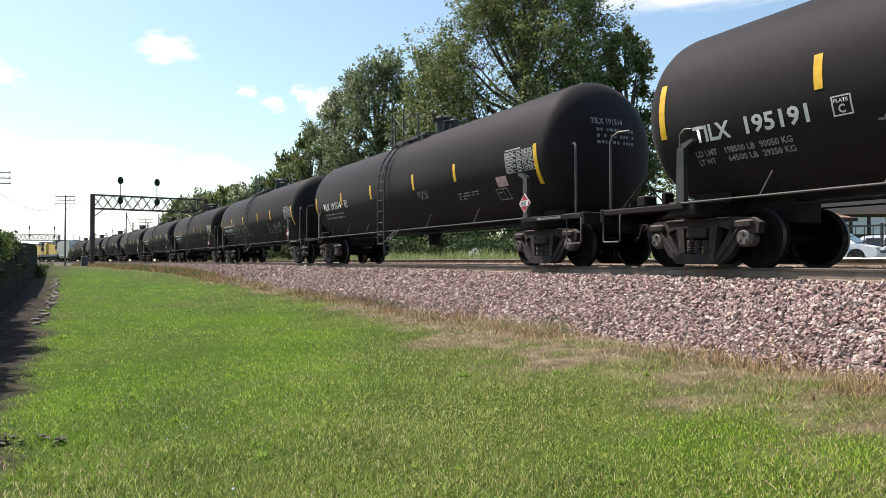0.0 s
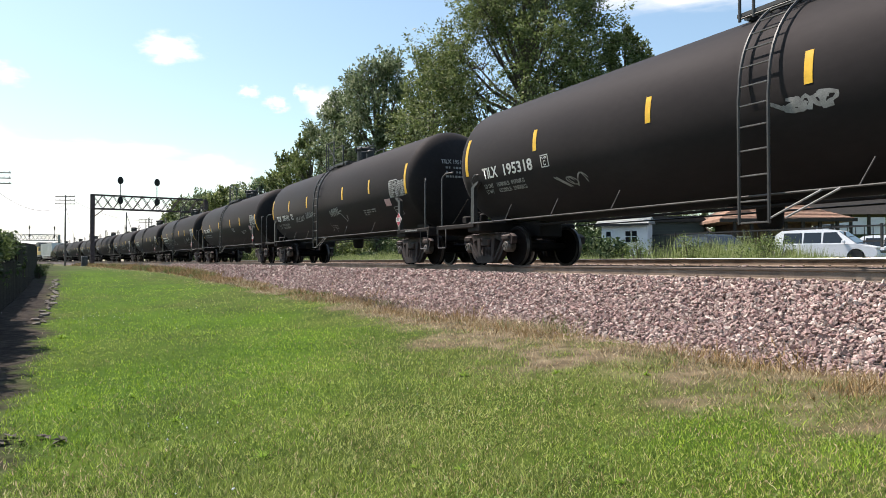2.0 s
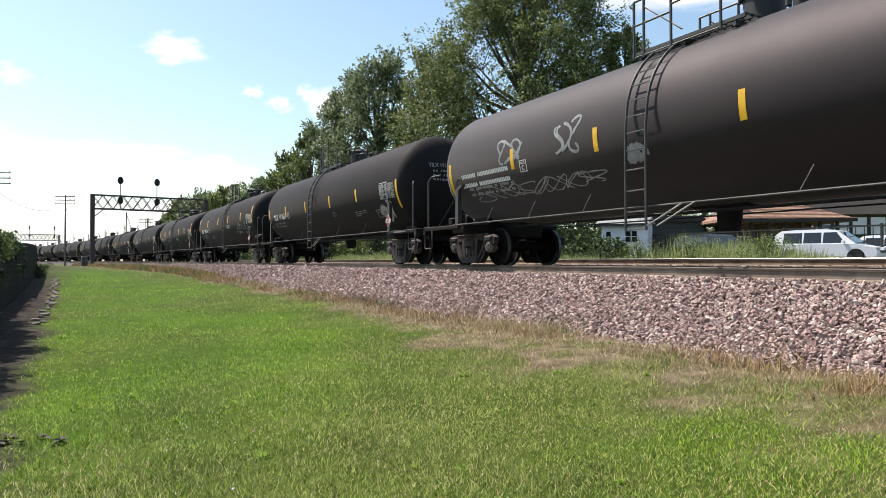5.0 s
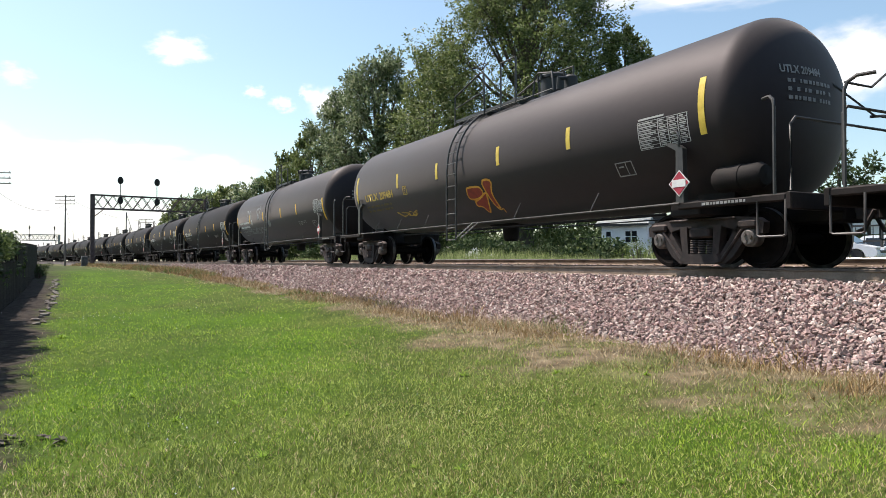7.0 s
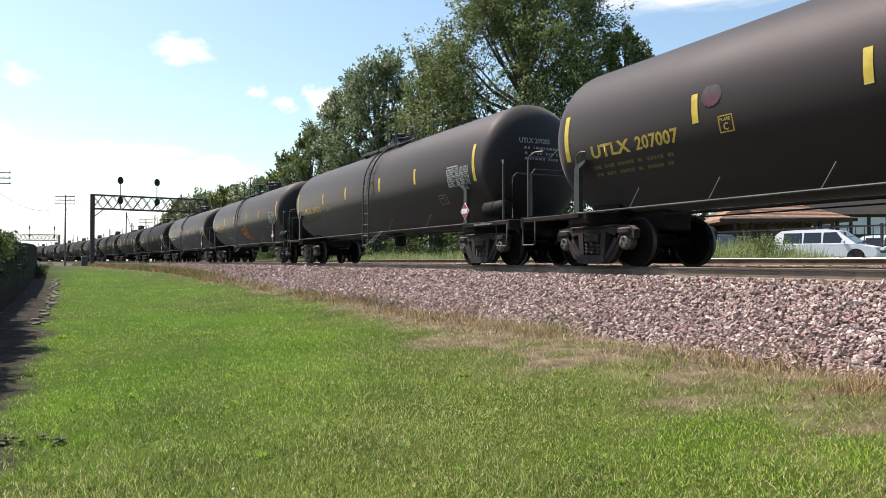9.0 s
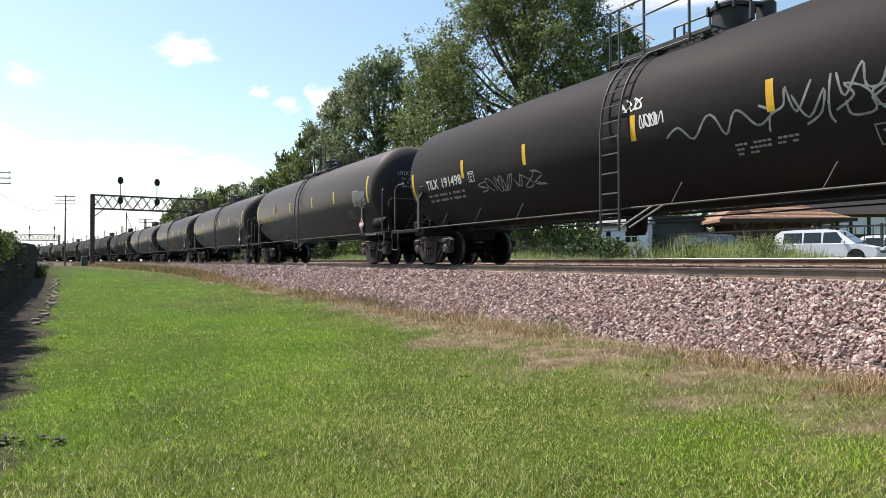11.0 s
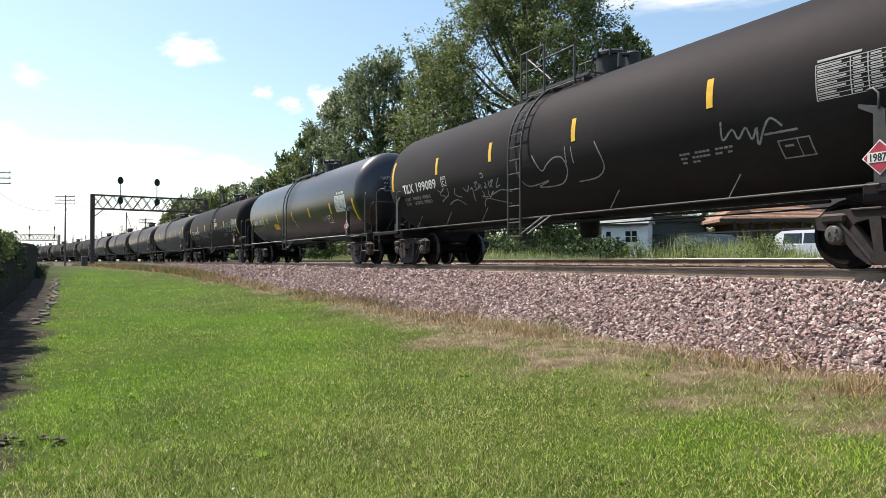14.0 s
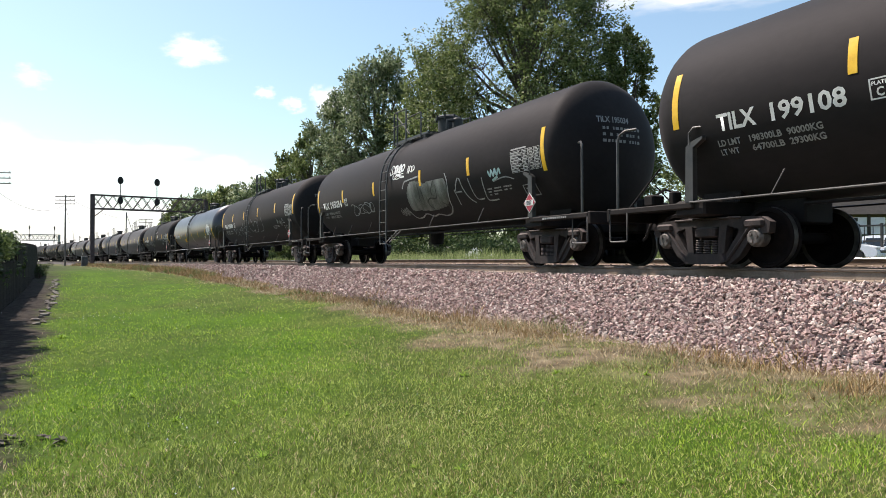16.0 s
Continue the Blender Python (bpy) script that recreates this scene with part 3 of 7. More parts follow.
        st.matrix_local = Matrix.LocRotScale(track(s, q, float(bed_z(s, q)) + r * 0.3), Euler(rng.rand(3) * 6.28),
                                             (r * rng.uniform(1.0, 1.6), r * rng.uniform(0.8, 1.2), r * rng.uniform(0.6, 0.9)))


# ---- rails and ties ----
RAIL_PROFILE = [(-0.075, -0.18), (-0.075, -0.165), (-0.012, -0.145), (-0.010, -0.045), (-0.036, -0.035), (-0.036, -0.006), (-0.028, 0.0)]
RAIL_SECTION = RAIL_PROFILE + [(-q, z) for q, z in reversed(RAIL_PROFILE)]


def build_track(q0, z0, name, top):
    for side in (-0.7525, 0.7525):
        rail = thing("rail", Matrix.Identity(4), "long brown steel rail with polished running surface", "rail", name)
        part("web", sweep("web", [(q, z - 0.0015) for q, z in RAIL_SECTION], -60, 520, 2.0, M_RAIL, q0 + side, z0), None, rail)
        part("running_surface", sweep("running_surface", [(-0.0375, -0.030), (-0.037, -0.010), (-0.029, 0.0), (0.029, 0.0), (0.037, -0.010), (0.0375, -0.030)], -60, 520, 2.0, top, q0 + side, z0), None, rail)
    # ties
    tie = Geo().box(-0.11, 0.11, -1.3, 1.3, -0.36, -0.185, 0.012).mesh("tie", M_TIE)
    clip = Geo().box(-0.09, 0.09, -0.17, 0.17, -0.185, -0.172).box(-0.02, 0.02, -0.13, -0.085, -0.172, -0.135, 0.008).box(-0.02, 0.02, 0.085, 0.13, -0.172, -0.135, 0.008)
    clip_me = clip.mesh("tie_plate", M_RAIL)
    n = 0
    s = -20.0
    while s < 62:
        t = new("tie", tie)
        t.matrix_world = track_pose(s, q0 + random.uniform(-0.06, 0.06), z0, random.uniform(-0.7, 0.7))
        tagged(t, "weathered brown timber railway tie set in ballast", "railway tie", name.replace("rails", "ties"))
        for side in (-0.7525, 0.7525):
            p = new("tie_plate", clip_me)
            p.parent = t
            p.location = (0, side, 0)
        s += 0.53
        n += 1


build_track(0.0, 0.0, "rails of the near track", M_RAILDULL)
build_track(4.35, 0.16, "rails of the far track", M_RAILTOP)
build_stones()


# ---- the freight train ----
TR, TZ, HALF = 1.483, 2.515, 7.50        # tank radius, centre height, half length of the barrel
PITCH = 18.438                                      # from coupler to coupler
CACHE = {}


def cached(key, make):
    if key not in CACHE:
        CACHE[key] = make()
    return CACHE[key]


def on_tank(u, v, off=0.006, side=1):
    """A place on the barrel: u along the car, v metres of arc above mid-height."""
    a = v / TR
    return (u, side * (TR + off) * math.cos(a), TZ + (TR + off) * math.sin(a))


def patch(u0, u1, v0, v1, off=0.005, n=6, geo=None, skew=0.0):
    """A thin curved plate on the barrel."""
    g = geo or Geo()
    vs, fs = [], []
    for k in range(n + 1):
        v = v0 + (v1 - v0) * k / n
        sh = skew * k / n
        for u in (u0 + sh, u1 + sh):
            vs += [on_tank(u, v, off), on_tank(u, v, off - 0.008)]
    for k in range(n):
        b = k * 4
        fs += [(b, b + 4, b + 6, b + 2), (b + 1, b + 3, b + 7, b + 5), (b, b + 1, b + 5, b + 4), (b + 2, b + 6, b + 7, b + 3)]
    fs += [(0, 2, 3, 1), (n * 4, n * 4 + 1, n * 4 + 3, n * 4 + 2)]
    return g.add(vs, fs)


def ribbon(geo, pts, width, off=0.004):
    """A sprayed line on the barrel through (u, v) places."""
    vs, fs = [], []
    for i, (u, v) in enumerate(pts):
        a, b = pts[max(i - 1, 0)], pts[min(i + 1, len(pts) - 1)]
        du, dv = b[0] - a[0], b[1] - a[1]
        ln = math.hypot(du, dv) or 1.0
        w = width * (0.7 + 0.5 * abs(math.sin(i * 1.7)))
        vs += [on_tank(u - dv / ln * w, v + du / ln * w, off), on_tank(u + dv / ln * w, v - du / ln * w, off)]
        if i:
            k = i * 2
            fs.append((k - 2, k - 1, k + 1, k))
    return geo.add(vs, fs)


def lettering(body, size, u_left, v_base, mat, width=0.86, bold=0.030, place=on_tank, span=0.0):
    """Flat letters laid on a surface; they read towards the rear of the car."""
    cu = bpy.data.curves.new("letters", "FONT")
    cu.body, cu.size, cu.offset, cu.resolution_u = body, size, bold * size, 2
    tmp = bpy.data.objects.new("letters", cu)
    me = bpy.data.meshes.new_from_object(tmp)
    bm = bmesh.new()
    bm.from_mesh(me)
    bmesh.ops.triangulate(bm, faces=bm.faces)
    if span:                                               # set to a given length
        lo, hi = min(vv.co.x for vv in bm.verts), max(vv.co.x for vv in bm.verts)
        width, u_left = span / (hi - lo), u_left + lo * span / (hi - lo)
    for vv in bm.verts:
        vv.co = Vector(place(u_left - vv.co.x * width, v_base + vv.co.y, 0.012))
    bm.to_mesh(me)
    bm.free()
    me.materials.clear()
    me.materials.append(mat)
    bpy.data.objects.remove(tmp)
    bpy.data.curves.remove(cu)
    return me


def on_rear_head(u, v, off=0.0):
    """A place on the rear head; u is metres towards the lawn side."""
    rr = math.hypot(u, v) / TR
    return (-(HALF + 0.24 + 0.64 * math.sqrt(max(0.0, 1 - rr * rr))) - off, u, TZ + v)


def tank_mesh(mat, half, head):
    """Barrel with a rounded front head and a slightly flatter rear one."""
    rear = [(-half - head * math.sin(a), TR * math.cos(a)) for a in [math.pi / 2 * k / 10 for k in range(10, 0, -1)]]
    front = [(HALF + 0.80 * math.sin(a), TR * math.cos(a)) for a in [math.pi / 2 * k / 10 for k in range(1, 11)]]
    rear[0], front[-1] = (rear[0][0], 0.0001), (front[-1][0], 0.0001)
    return Geo().lathe(rear + [(-half, TR), (HALF, TR)] + front, "x", 64, (0, 0, TZ)).mesh("tank", mat, 30)


def side_frame_mesh():
    """Cast truck side frame, lawn side; the far one is turned round."""
    g = Geo()
    top = [(-1.13, 0.52), (-1.15, 0.68), (-1.02, 0.76), (-0.62, 0.79), (0.62, 0.79), (1.02, 0.76), (1.15, 0.68), (1.13, 0.52), (1.0, 0.50), (0.98, 0.60),
           (0.80, 0.60), (0.74, 0.46), (0.60, 0.60), (0.42, 0.64), (-0.42, 0.64), (-0.60, 0.60), (-0.74, 0.46), (-0.80, 0.60), (-0.98, 0.60), (-1.0, 0.50)]
    for a, b in ((0.93, 1.07),):
        g.plate(top, a, b)
        for sx in (-1, 1):                                 # broad slanting legs and spring-side columns
            g.plate([(sx * 0.92, 0.62), (sx * 0.70, 0.67), (sx * 0.38, 0.23), (sx * 0.30, 0.05), (sx * 0.45, 0.06), (sx * 0.62, 0.18), (sx * 0.86, 0.50)], a, b)
            g.plate([(sx * 0.42, 0.66), (sx * 0.27, 0.66), (sx * 0.24, 0.22), (sx * 0.36, 0.22)], a + 0.01, b + 0.03)
            g.tube([(sx * 0.80, b + 0.01, 0.60), (sx * 0.40, b + 0.01, 0.11)], 0.026, 6)
        g.plate([(-0.40, 0.10), (-0.34, 0.22), (0.34, 0.22), (0.40, 0.10), (0.28, 0.05), (-0.28, 0.05)], a - 0.04, b + 0.06)
    g.box(-0.66, 0.66, 1.05, 1.10, 0.75, 0.785, 0.01)      # top rib
    for sx in (-1, 1):                                     # box over the bearing
        g.box(sx * 0.889 - 0.17, sx * 0.889 + 0.17, 0.91, 1.12, 0.60, 0.73, 0.03)
    return g.mesh("side_frame", M_CAST, 35)


def spring_mesh():
    prof = [(0.22 + 0.22 * k / 16, 0.068 if k % 2 else 0.05) for k in range(17)]
    return Geo().lathe(prof, "z", 10, (0, 1.05, 0)).mesh("spring", M_CAST, 40)


def bolster_mesh():
    g = Geo()
    g.box(-0.2, 0.2, -1.14, 1.14, 0.47, 0.64, 0.03)
    g.lathe([(0.62, 0.3), (0.78, 0.3), (0.86, 0.22)], "z", 16)
    for sx in (-1, 1):                                     # brake beams and hangers
        g.tube([(sx * 0.36, -0.8, 0.40), (sx * 0.36, 0.8, 0.40)], 0.05, 8)
        for y in (-0.75, 0.75):
            g.plate([(sx * 0.33, 0.22), (sx * 0.43, 0.26), (sx * 0.44, 0.60), (sx * 0.37, 0.62)], y - 0.05, y + 0.05)
    return g.mesh("bolster", M_CAST, 35)


def wheel_mesh():
    """Wheel on the lawn side; outside face at +y."""
    prof = [(0.60, 0.0001), (0.60, 0.12), (0.665, 0.13), (0.665, 0.42), (0.672, 0.49), (0.70, 0.49), (0.715, 0.462), (0.80, 0.457), (0.812, 0.448), (0.812, 0.395),
            (0.775, 0.385), (0.745, 0.30), (0.765, 0.16), (0.81, 0.135), (0.81, 0.10), (0.82, 0.0001)]
    return Geo().lathe(prof, "y", 40).mesh("wheel", M_WHEEL, 35)


def bearing_mesh():
    g = Geo().lathe([(0.86, 0.0001), (0.86, 0.11), (0.90, 0.145), (1.05, 0.145), (1.075, 0.12), (1.09, 0.12), (1.105, 0.10), (1.105, 0.0001)], "y", 20)
    for k in range(3):                                     # cap bolts
        a = 2 * math.pi * k / 3
        g.lathe([(1.10, 0.028), (1.13, 0.028)], "y", 6, (0.062 * math.sin(a), 0, 0.062 * math.cos(a)))
    return g.mesh("bearing", M_CAST, 35)


def axle_mesh():
    return Geo().lathe([(-0.86, 0.075), (-0.60, 0.09), (0.60, 0.09), (0.86, 0.075)], "y", 14).mesh("axle", M_WHEEL, 40)


WHEELSETS = []


def truck(parent, x):
    tk = new("truck")
    tk.parent = parent
    tk.location = (x, 0, 0)
    tk["label"] = "dusty brown two-axle freight truck"
    for sy in (1, -1):
        f = part("side_frame", cached("sf", side_frame_mesh), None, tk)
        if sy < 0:
            f.rotation_euler = (0, 0, math.pi)
        for x in (-0.16, 0.0, 0.16):
            s = part("spring", cached("sp", spring_mesh), None, tk)
            s.location = (x, 0, 0)
            if sy < 0:
                s.rotation_euler = (0, 0, math.pi)
    part("bolster", cached("bo", bolster_mesh), None, tk)
    for sx in (1, -1):
        ws = part("wheelset", cached("wsx", axle_mesh), None, tk)
        ws.location = (sx * 0.889, 0, 0.457)
        # a wheelset turns as one; its wheels and bearing caps are one mesh with the axle
        WHEELSETS.append((ws, sx * 0.889))
    return tk


def wheelset_mesh():
    g = Geo()
    for sy in (1, -1):
        for me in (wheel_mesh(), bearing_mesh()):
            n = [(v.co.x, v.co.y * sy, v.co.z) for v in me.vertices]
            g.add(n, [tuple(p.vertices) for p in me.polygons])
    ax = axle_mesh()
    g.add([tuple(v.co) for v in ax.vertices], [tuple(p.vertices) for p in ax.polygons])
    me = g.mesh("wheelset", M_WHEEL, 35)
    me.materials.append(M_TREAD)
    me.materials.append(M_CAP)
    for p in me.polygons:
        c = p.center
        r = math.hypot(c.x, c.z)
        if 0.452 < r < 0.47 and abs(c.y) < 0.805:
            p.material_index = 1
        elif abs(c.y) > 0.85:
            p.material_index = 2
    return me


CACHE["wsx"] = wheelset_mesh()


def ladder_piece(u0, w, k):
    """Pieces 0 and 1: the two bent rails; then rungs, top down; last the two step braces."""
    g = Geo()
    if k < 2:
        u = u0 + (w if k else -w)
        pts = [on_tank(u, 2.05 - 0.17 * j, 0.10) for j in range(13)] + [(u, 1.60, z) for z in (2.4, 2.0, 1.5, 1.1, 0.62)]
        g.tube(pts, 0.025, 6)
    elif k < 10:
        v = 1.95 - 0.27 * (k - 2)
        g.tube([on_tank(u0 - w, v, 0.10), on_tank(u0 + w, v, 0.10)], 0.014, 5)
    elif k < 16:
        z = (2.3, 2.0, 1.66, 1.30, 0.94, 0.64)[k - 10]
        g.tube([(u0 - w, 1.60, z), (u0 + w, 1.60, z)], 0.014, 5)
    else:
        d = 0.0 if k == 16 else 0.25
        g.tube([(u0 - w - d, 1.60, 0.68), (u0 - w - 0.72 - d, 1.55, 1.01)], 0.016, 5)
    return g.mesh("rail" if k < 2 else "rung" if k < 16 else "step_brace", M_RAILING if k < 2 else M_RUNG if k < 16 else M_DIM, 40)


def ladder(car, u0):
    la = new("ladder")
    la.parent = car
    la["label"] = "black steel side ladder"
    for k in range(18):
        me = cached(("lad", u0, k), lambda: ladder_piece(u0, 0.24, k))
        part(me.name.split(".")[0], me, None, la)


# along the car: the top platform's front and back, the manway
TOPS = {"til": (0.85, -1.60, -1.30), "utl": (1.45, -1.80, -0.05), "nat": (1.20, -1.75, -1.45)}


def platform_mesh(a, b):
    """Grating walkways either side of the manway on angle brackets."""
    g = Geo()
    for sy in (-1, 1):
        for y in (0.36, 0.52, 0.68, 0.84):                 # bearer bars of the grating
            g.box(b, a, sy * y - 0.02, sy * y + 0.02, TZ + 1.37, TZ + 1.43)
        for k in range(int((a - b) / 0.16)):
            g.box(b + 0.16 * k, b + 0.16 * k + 0.02, sy * 0.60 - 0.25, sy * 0.60 + 0.25, TZ + 1.405, TZ + 1.435)
    for x in (a - 0.2, (a + b) / 2, b + 0.2):
        g.box(x - 0.03, x + 0.03, -0.85, 0.85, TZ + 1.28, TZ + 1.37)
    return g.mesh("walkway", M_RAILING, 40)


def guard_rail_meshes(a, b, style):
    """Handrails along one side of the top platform: the longest rail first, then the other tubes."""
    tubes = []
    y, z0 = 0.86, TZ + 1.30
    if style == "til":
        z1 = TZ + 2.38
        tubes.append(([(a - 0.05, y, z0 + 0.04), (b + 0.45, y, z0 + 0.04)], 0.016, 5))
        for x, top in ((a - 0.05, z1), (a - 0.30, z1), (a - 0.95, z1), (b + 0.45, z1 - 0.30)):
            tubes.append(([(x, y, z0), (x, y, top)], 0.026, 6))
        for z in (z1, z1 - 0.45):
            tubes.append(([(a - 0.05, y, z), (a - 0.95, y, z)], 0.020, 6))
        tubes.append(([(a - 0.30, y, z1 - 0.15), (a - 1.20, y, z0 + 0.25)], 0.016, 5))
        tubes.append(([(a - 0.95, y, z1 - 0.32), (b + 0.45, y, z1 - 0.30)], 0.018, 6))
    elif style == "utl":
        z1 = TZ + 2.42
        tubes.append(([(a, y, z0 + 0.04), (b - 1.15, y, z0 + 0.04)], 0.016, 5))
        tubes.append(([(a, y, z0), (a, y, z1 - 0.35), (a - 1.35, y, z1), (a - 1.50, y, z1 - 0.06), (a - 1.55, y, z0)], 0.026, 6))
        tubes.append(([(a, y, z1 - 0.68), (a - 1.55, y, z1 - 0.50)], 0.015, 5))
        for x in (b + 0.95, b + 0.30):
            tubes.append(([(x, y, z0), (x, y, z1)], 0.024, 6))
        tubes.append(([(b + 0.95, y, z1), (b + 0.30, y, z1)], 0.020, 6))
        tubes.append(([(b - 0.40, y, z0), (b - 0.46, y, z0 + 0.42), (b - 0.60, y, z0 + 0.50), (b - 1.10, y, z0 + 0.40), (b - 1.15, y, z0)], 0.024, 6))
    else:
        z1 = TZ + 2.15
        tubes.append(([(a, y, z0 + 0.04), (b - 0.90, y, z0 + 0.04)], 0.016, 5))
        tubes.append(([(b - 0.25, y, z0 + 0.04), (b - 0.25, y, z0 + 0.55)], 0.016, 5))
        tubes.append(([(a, y, z0), (a, y, z1 - 0.06), (a - 0.10, y, z1)], 0.022, 6))
        tubes.append(([(a - 0.65, y, z0), (a - 0.65, y, z1 - 0.30), (a - 0.75, y, z1 - 0.16), (a - 2.25, y, z1 + 0.02), (a - 2.30, y, z0)], 0.028, 6))
        tubes.append(([(a - 0.70, y, z1 - 0.55), (a - 2.28, y, z1 - 0.42)], 0.016, 6))
        tubes.append(([(b - 0.25, y, z0 + 0.55), (b - 0.85, y, z0 + 0.62), (b - 0.90, y, z0 - 0.05)], 0.022, 6))
        tubes.append(([(b - 0.25, y, z0 + 0.25), (b - 0.88, y, z0 + 0.30)], 0.016, 5))
    out = []
    for k, (points, radius, sides) in enumerate(tubes):
        name = "guard_rail" if k == 0 else "post" if len(points) == 2 and points[0][0] == points[1][0] else "handrail"
        out.append((name, Geo().tube(points, radius, sides).mesh(name, M_RAILING, 40)))
    return out


def manway_mesh(x):
    g = Geo()
    g.lathe([(1.40, 0.32), (1.88, 0.32), (1.89, 0.36), (1.95, 0.36), (2.0, 0.30), (2.04, 0.1), (2.06, 0.0001)], "z", 20, (x, 0, TZ))
    for k in range(8):                                     # lid bolts
        t = k * math.pi / 4
        g.lathe([(1.84, 0.03), (2.00, 0.03)], "z", 6, (x + 0.38 * math.cos(t), 0.38 * math.sin(t), TZ))
    g.lathe([(1.40, 0.15), (1.76, 0.15), (1.80, 0.11), (1.80, 0.0001)], "z", 12, (x - 0.75, 0.1, TZ))
    g.lathe([(1.40, 0.09), (1.72, 0.09), (1.72, 0.0001)], "z", 10, (x + 0.70, -0.2, TZ))
    g.tube([(x - 0.75, 0.1, TZ + 1.74), (x - 0.75, 0.45, TZ + 1.70), (x - 0.75, 0.45, TZ + 1.45)], 0.05, 7)
    return g.mesh("manway", M_BLACK, 40)


LOW = Matrix.Translation((0, 0, -0.055))


def end_piece(name, mat=None):
    """The pieces of the leading end: stub sill, bolster, saddle, platform and beams."""
    g = Geo()
    if name == "centre_sill":
        g.box(5.9, 9.0, -0.33, 0.33, 0.72, 1.12, 0.03)
    elif name == "body_bolster":
        g.box(6.80, 7.40, -1.45, 1.45, 0.86, 1.115, 0.03)
    elif name == "saddle":
        g.plate([(6.75, 1.1), (7.45, 1.1), (7.5, 1.45), (6.7, 1.4)], -0.72, 0.72)
    elif name == "end_platform":
        g.box(8.35, 8.90, -1.48, 1.48, 1.04, 1.09, 0.01)
    elif name == "end_beam":
        g.box(8.90, 8.99, -1.5, 1.5, 0.86, 1.10, 0.015)
    else:
        g.box(7.0, 8.90, 1.36, 1.50, 0.98, 1.08, 0.015)
    return g.moved(LOW).mesh(name, M_FRAME, 35)


def coupler_mesh():
    g = Geo()
    g.box(8.95, 9.12, -0.10, 0.10, 0.78, 0.98, 0.03)
    g.plate([(9.06, 0.70), (9.30, 0.70), (9.34, 0.80), (9.34, 1.0), (9.28, 1.04), (9.06, 1.02)], -0.16, 0.14)
    g.tube([(8.98, 0.42, 0.80), (9.12, 0.42, 0.55), (9.28, 0.34, 0.50)], 0.03, 6)      # air hose
    return g.mesh("coupler", M_CAST, 35)


def side_sill_mesh(mat):
    g = Geo()
    g.tube([(-7.05, 1.50, 1.075), (7.05, 1.50, 1.075)], 0.017, 8)
    return g.moved(LOW).mesh("side_sill", mat, 40)


def brace_mesh():
    return Geo().tube([(0, 1.50, 1.08), (-0.15, 1.42, 1.42)], 0.010, 5).moved(LOW).mesh("brace", M_SILL, 40)


def grab_post_mesh():
    """Tall end handrail, hooked at the top."""
    g = Geo()
    g.tube([(8.72, 1.47, 1.05), (8.72, 1.47, 2.30), (8.69, 1.45, 2.40), (8.60, 1.40, 2.47), (8.42, 1.30, 2.48)], 0.024, 6)
    return g.moved(LOW).mesh("grab_rail", M_RAILING, 40)


def end_rail_mesh():
    g = Geo()
    g.tube([(8.85, 1.3, 1.08), (8.85, 1.3, 2.0), (8.85, 1.2, 2.1), (8.85, -1.2, 2.1), (8.85, -1.3, 2.0), (8.85, -1.3, 1.08)], 0.02, 6)
    g.tube([(8.3, 0.5, 2.9), (8.72, 0.9, 2.35), (8.72, 1.45, 2.35)], 0.016, 6)
    return g.mesh("end_rail", M_RAILING, 40)


def stay_rod_mesh():
    g = Geo().tube([(8.80, 1.10, 1.08), (8.22, 0.95, 1.72)], 0.016, 5)
    g.box(8.50, 8.74, 0.55, 0.85, 1.09, 1.30, 0.03).box(8.42, 8.56, 0.20, 0.42, 1.09, 1.38, 0.03)      # brake valve on the platform
    g.tube([(8.62, 0.7, 1.28), (8.66, 0.4, 1.42), (8.5, 0.3, 1.36)], 0.022, 5)
    return g.mesh("stay_rod", M_FRAME, 40)


def stirrup_mesh():
    g = Geo()
    g.tube([(8.9, 1.49, 1.0), (8.9, 1.49, 0.52), (8.86, 1.49, 0.50), (8.50, 1.49, 0.50), (8.46, 1.49, 0.52), (8.46, 1.49, 1.0)], 0.018, 6)
    return g.moved(LOW).mesh("stirrup_step", M_SILL, 40)


def bolster_post_mesh():
    """Bracket over the bolster with a short hooked grab."""
    g = Geo()
    g.plate([(6.98, 1.08), (7.14, 1.08), (7.12, 1.95), (7.02, 2.02), (6.80, 2.08), (6.80, 2.03), (6.98, 1.93)], 1.40, 1.50)
    g.tube([(7.05, 1.5, 1.98), (7.05, 1.5, 2.16), (6.98, 1.48, 2.24), (6.84, 1.42, 2.24)], 0.018, 6)
    return g.moved(LOW).mesh("bolster_post", M_RAILING, 40)


def bottom_outlet_mesh():
    g = Geo()
    g.lathe([(0.62, 0.16), (0.70, 0.2), (1.0, 0.22), (1.25, 0.4)], "z", 14, (0.0, 0, 0))
    g.box(-0.6, 0.6, -0.3, 0.3, 1.02, 1.2, 0.03)
    g.tube([(-5.8, 0.5, 0.95), (5.8, 0.5, 0.95)], 0.03, 6)
    return g.mesh("outlet_valve", M_FRAME, 40)


def brake_gear_mesh():
    g = Geo()
    g.lathe([(-8.35, 0.0001), (-8.33, 0.15), (-8.25, 0.20), (-7.55, 0.20), (-7.47, 0.15), (-7.45, 0.0001)], "x", 16, (0, 1.12, 1.36))
    g.lathe([(-7.98, 0.21), (-7.92, 0.21)], "x", 16, (0, 1.12, 1.36))
    return g.mesh("brake_reservoir", M_FRAME, 40)


def placard_mesh(kind):
    g = Geo()
    d = 0.19
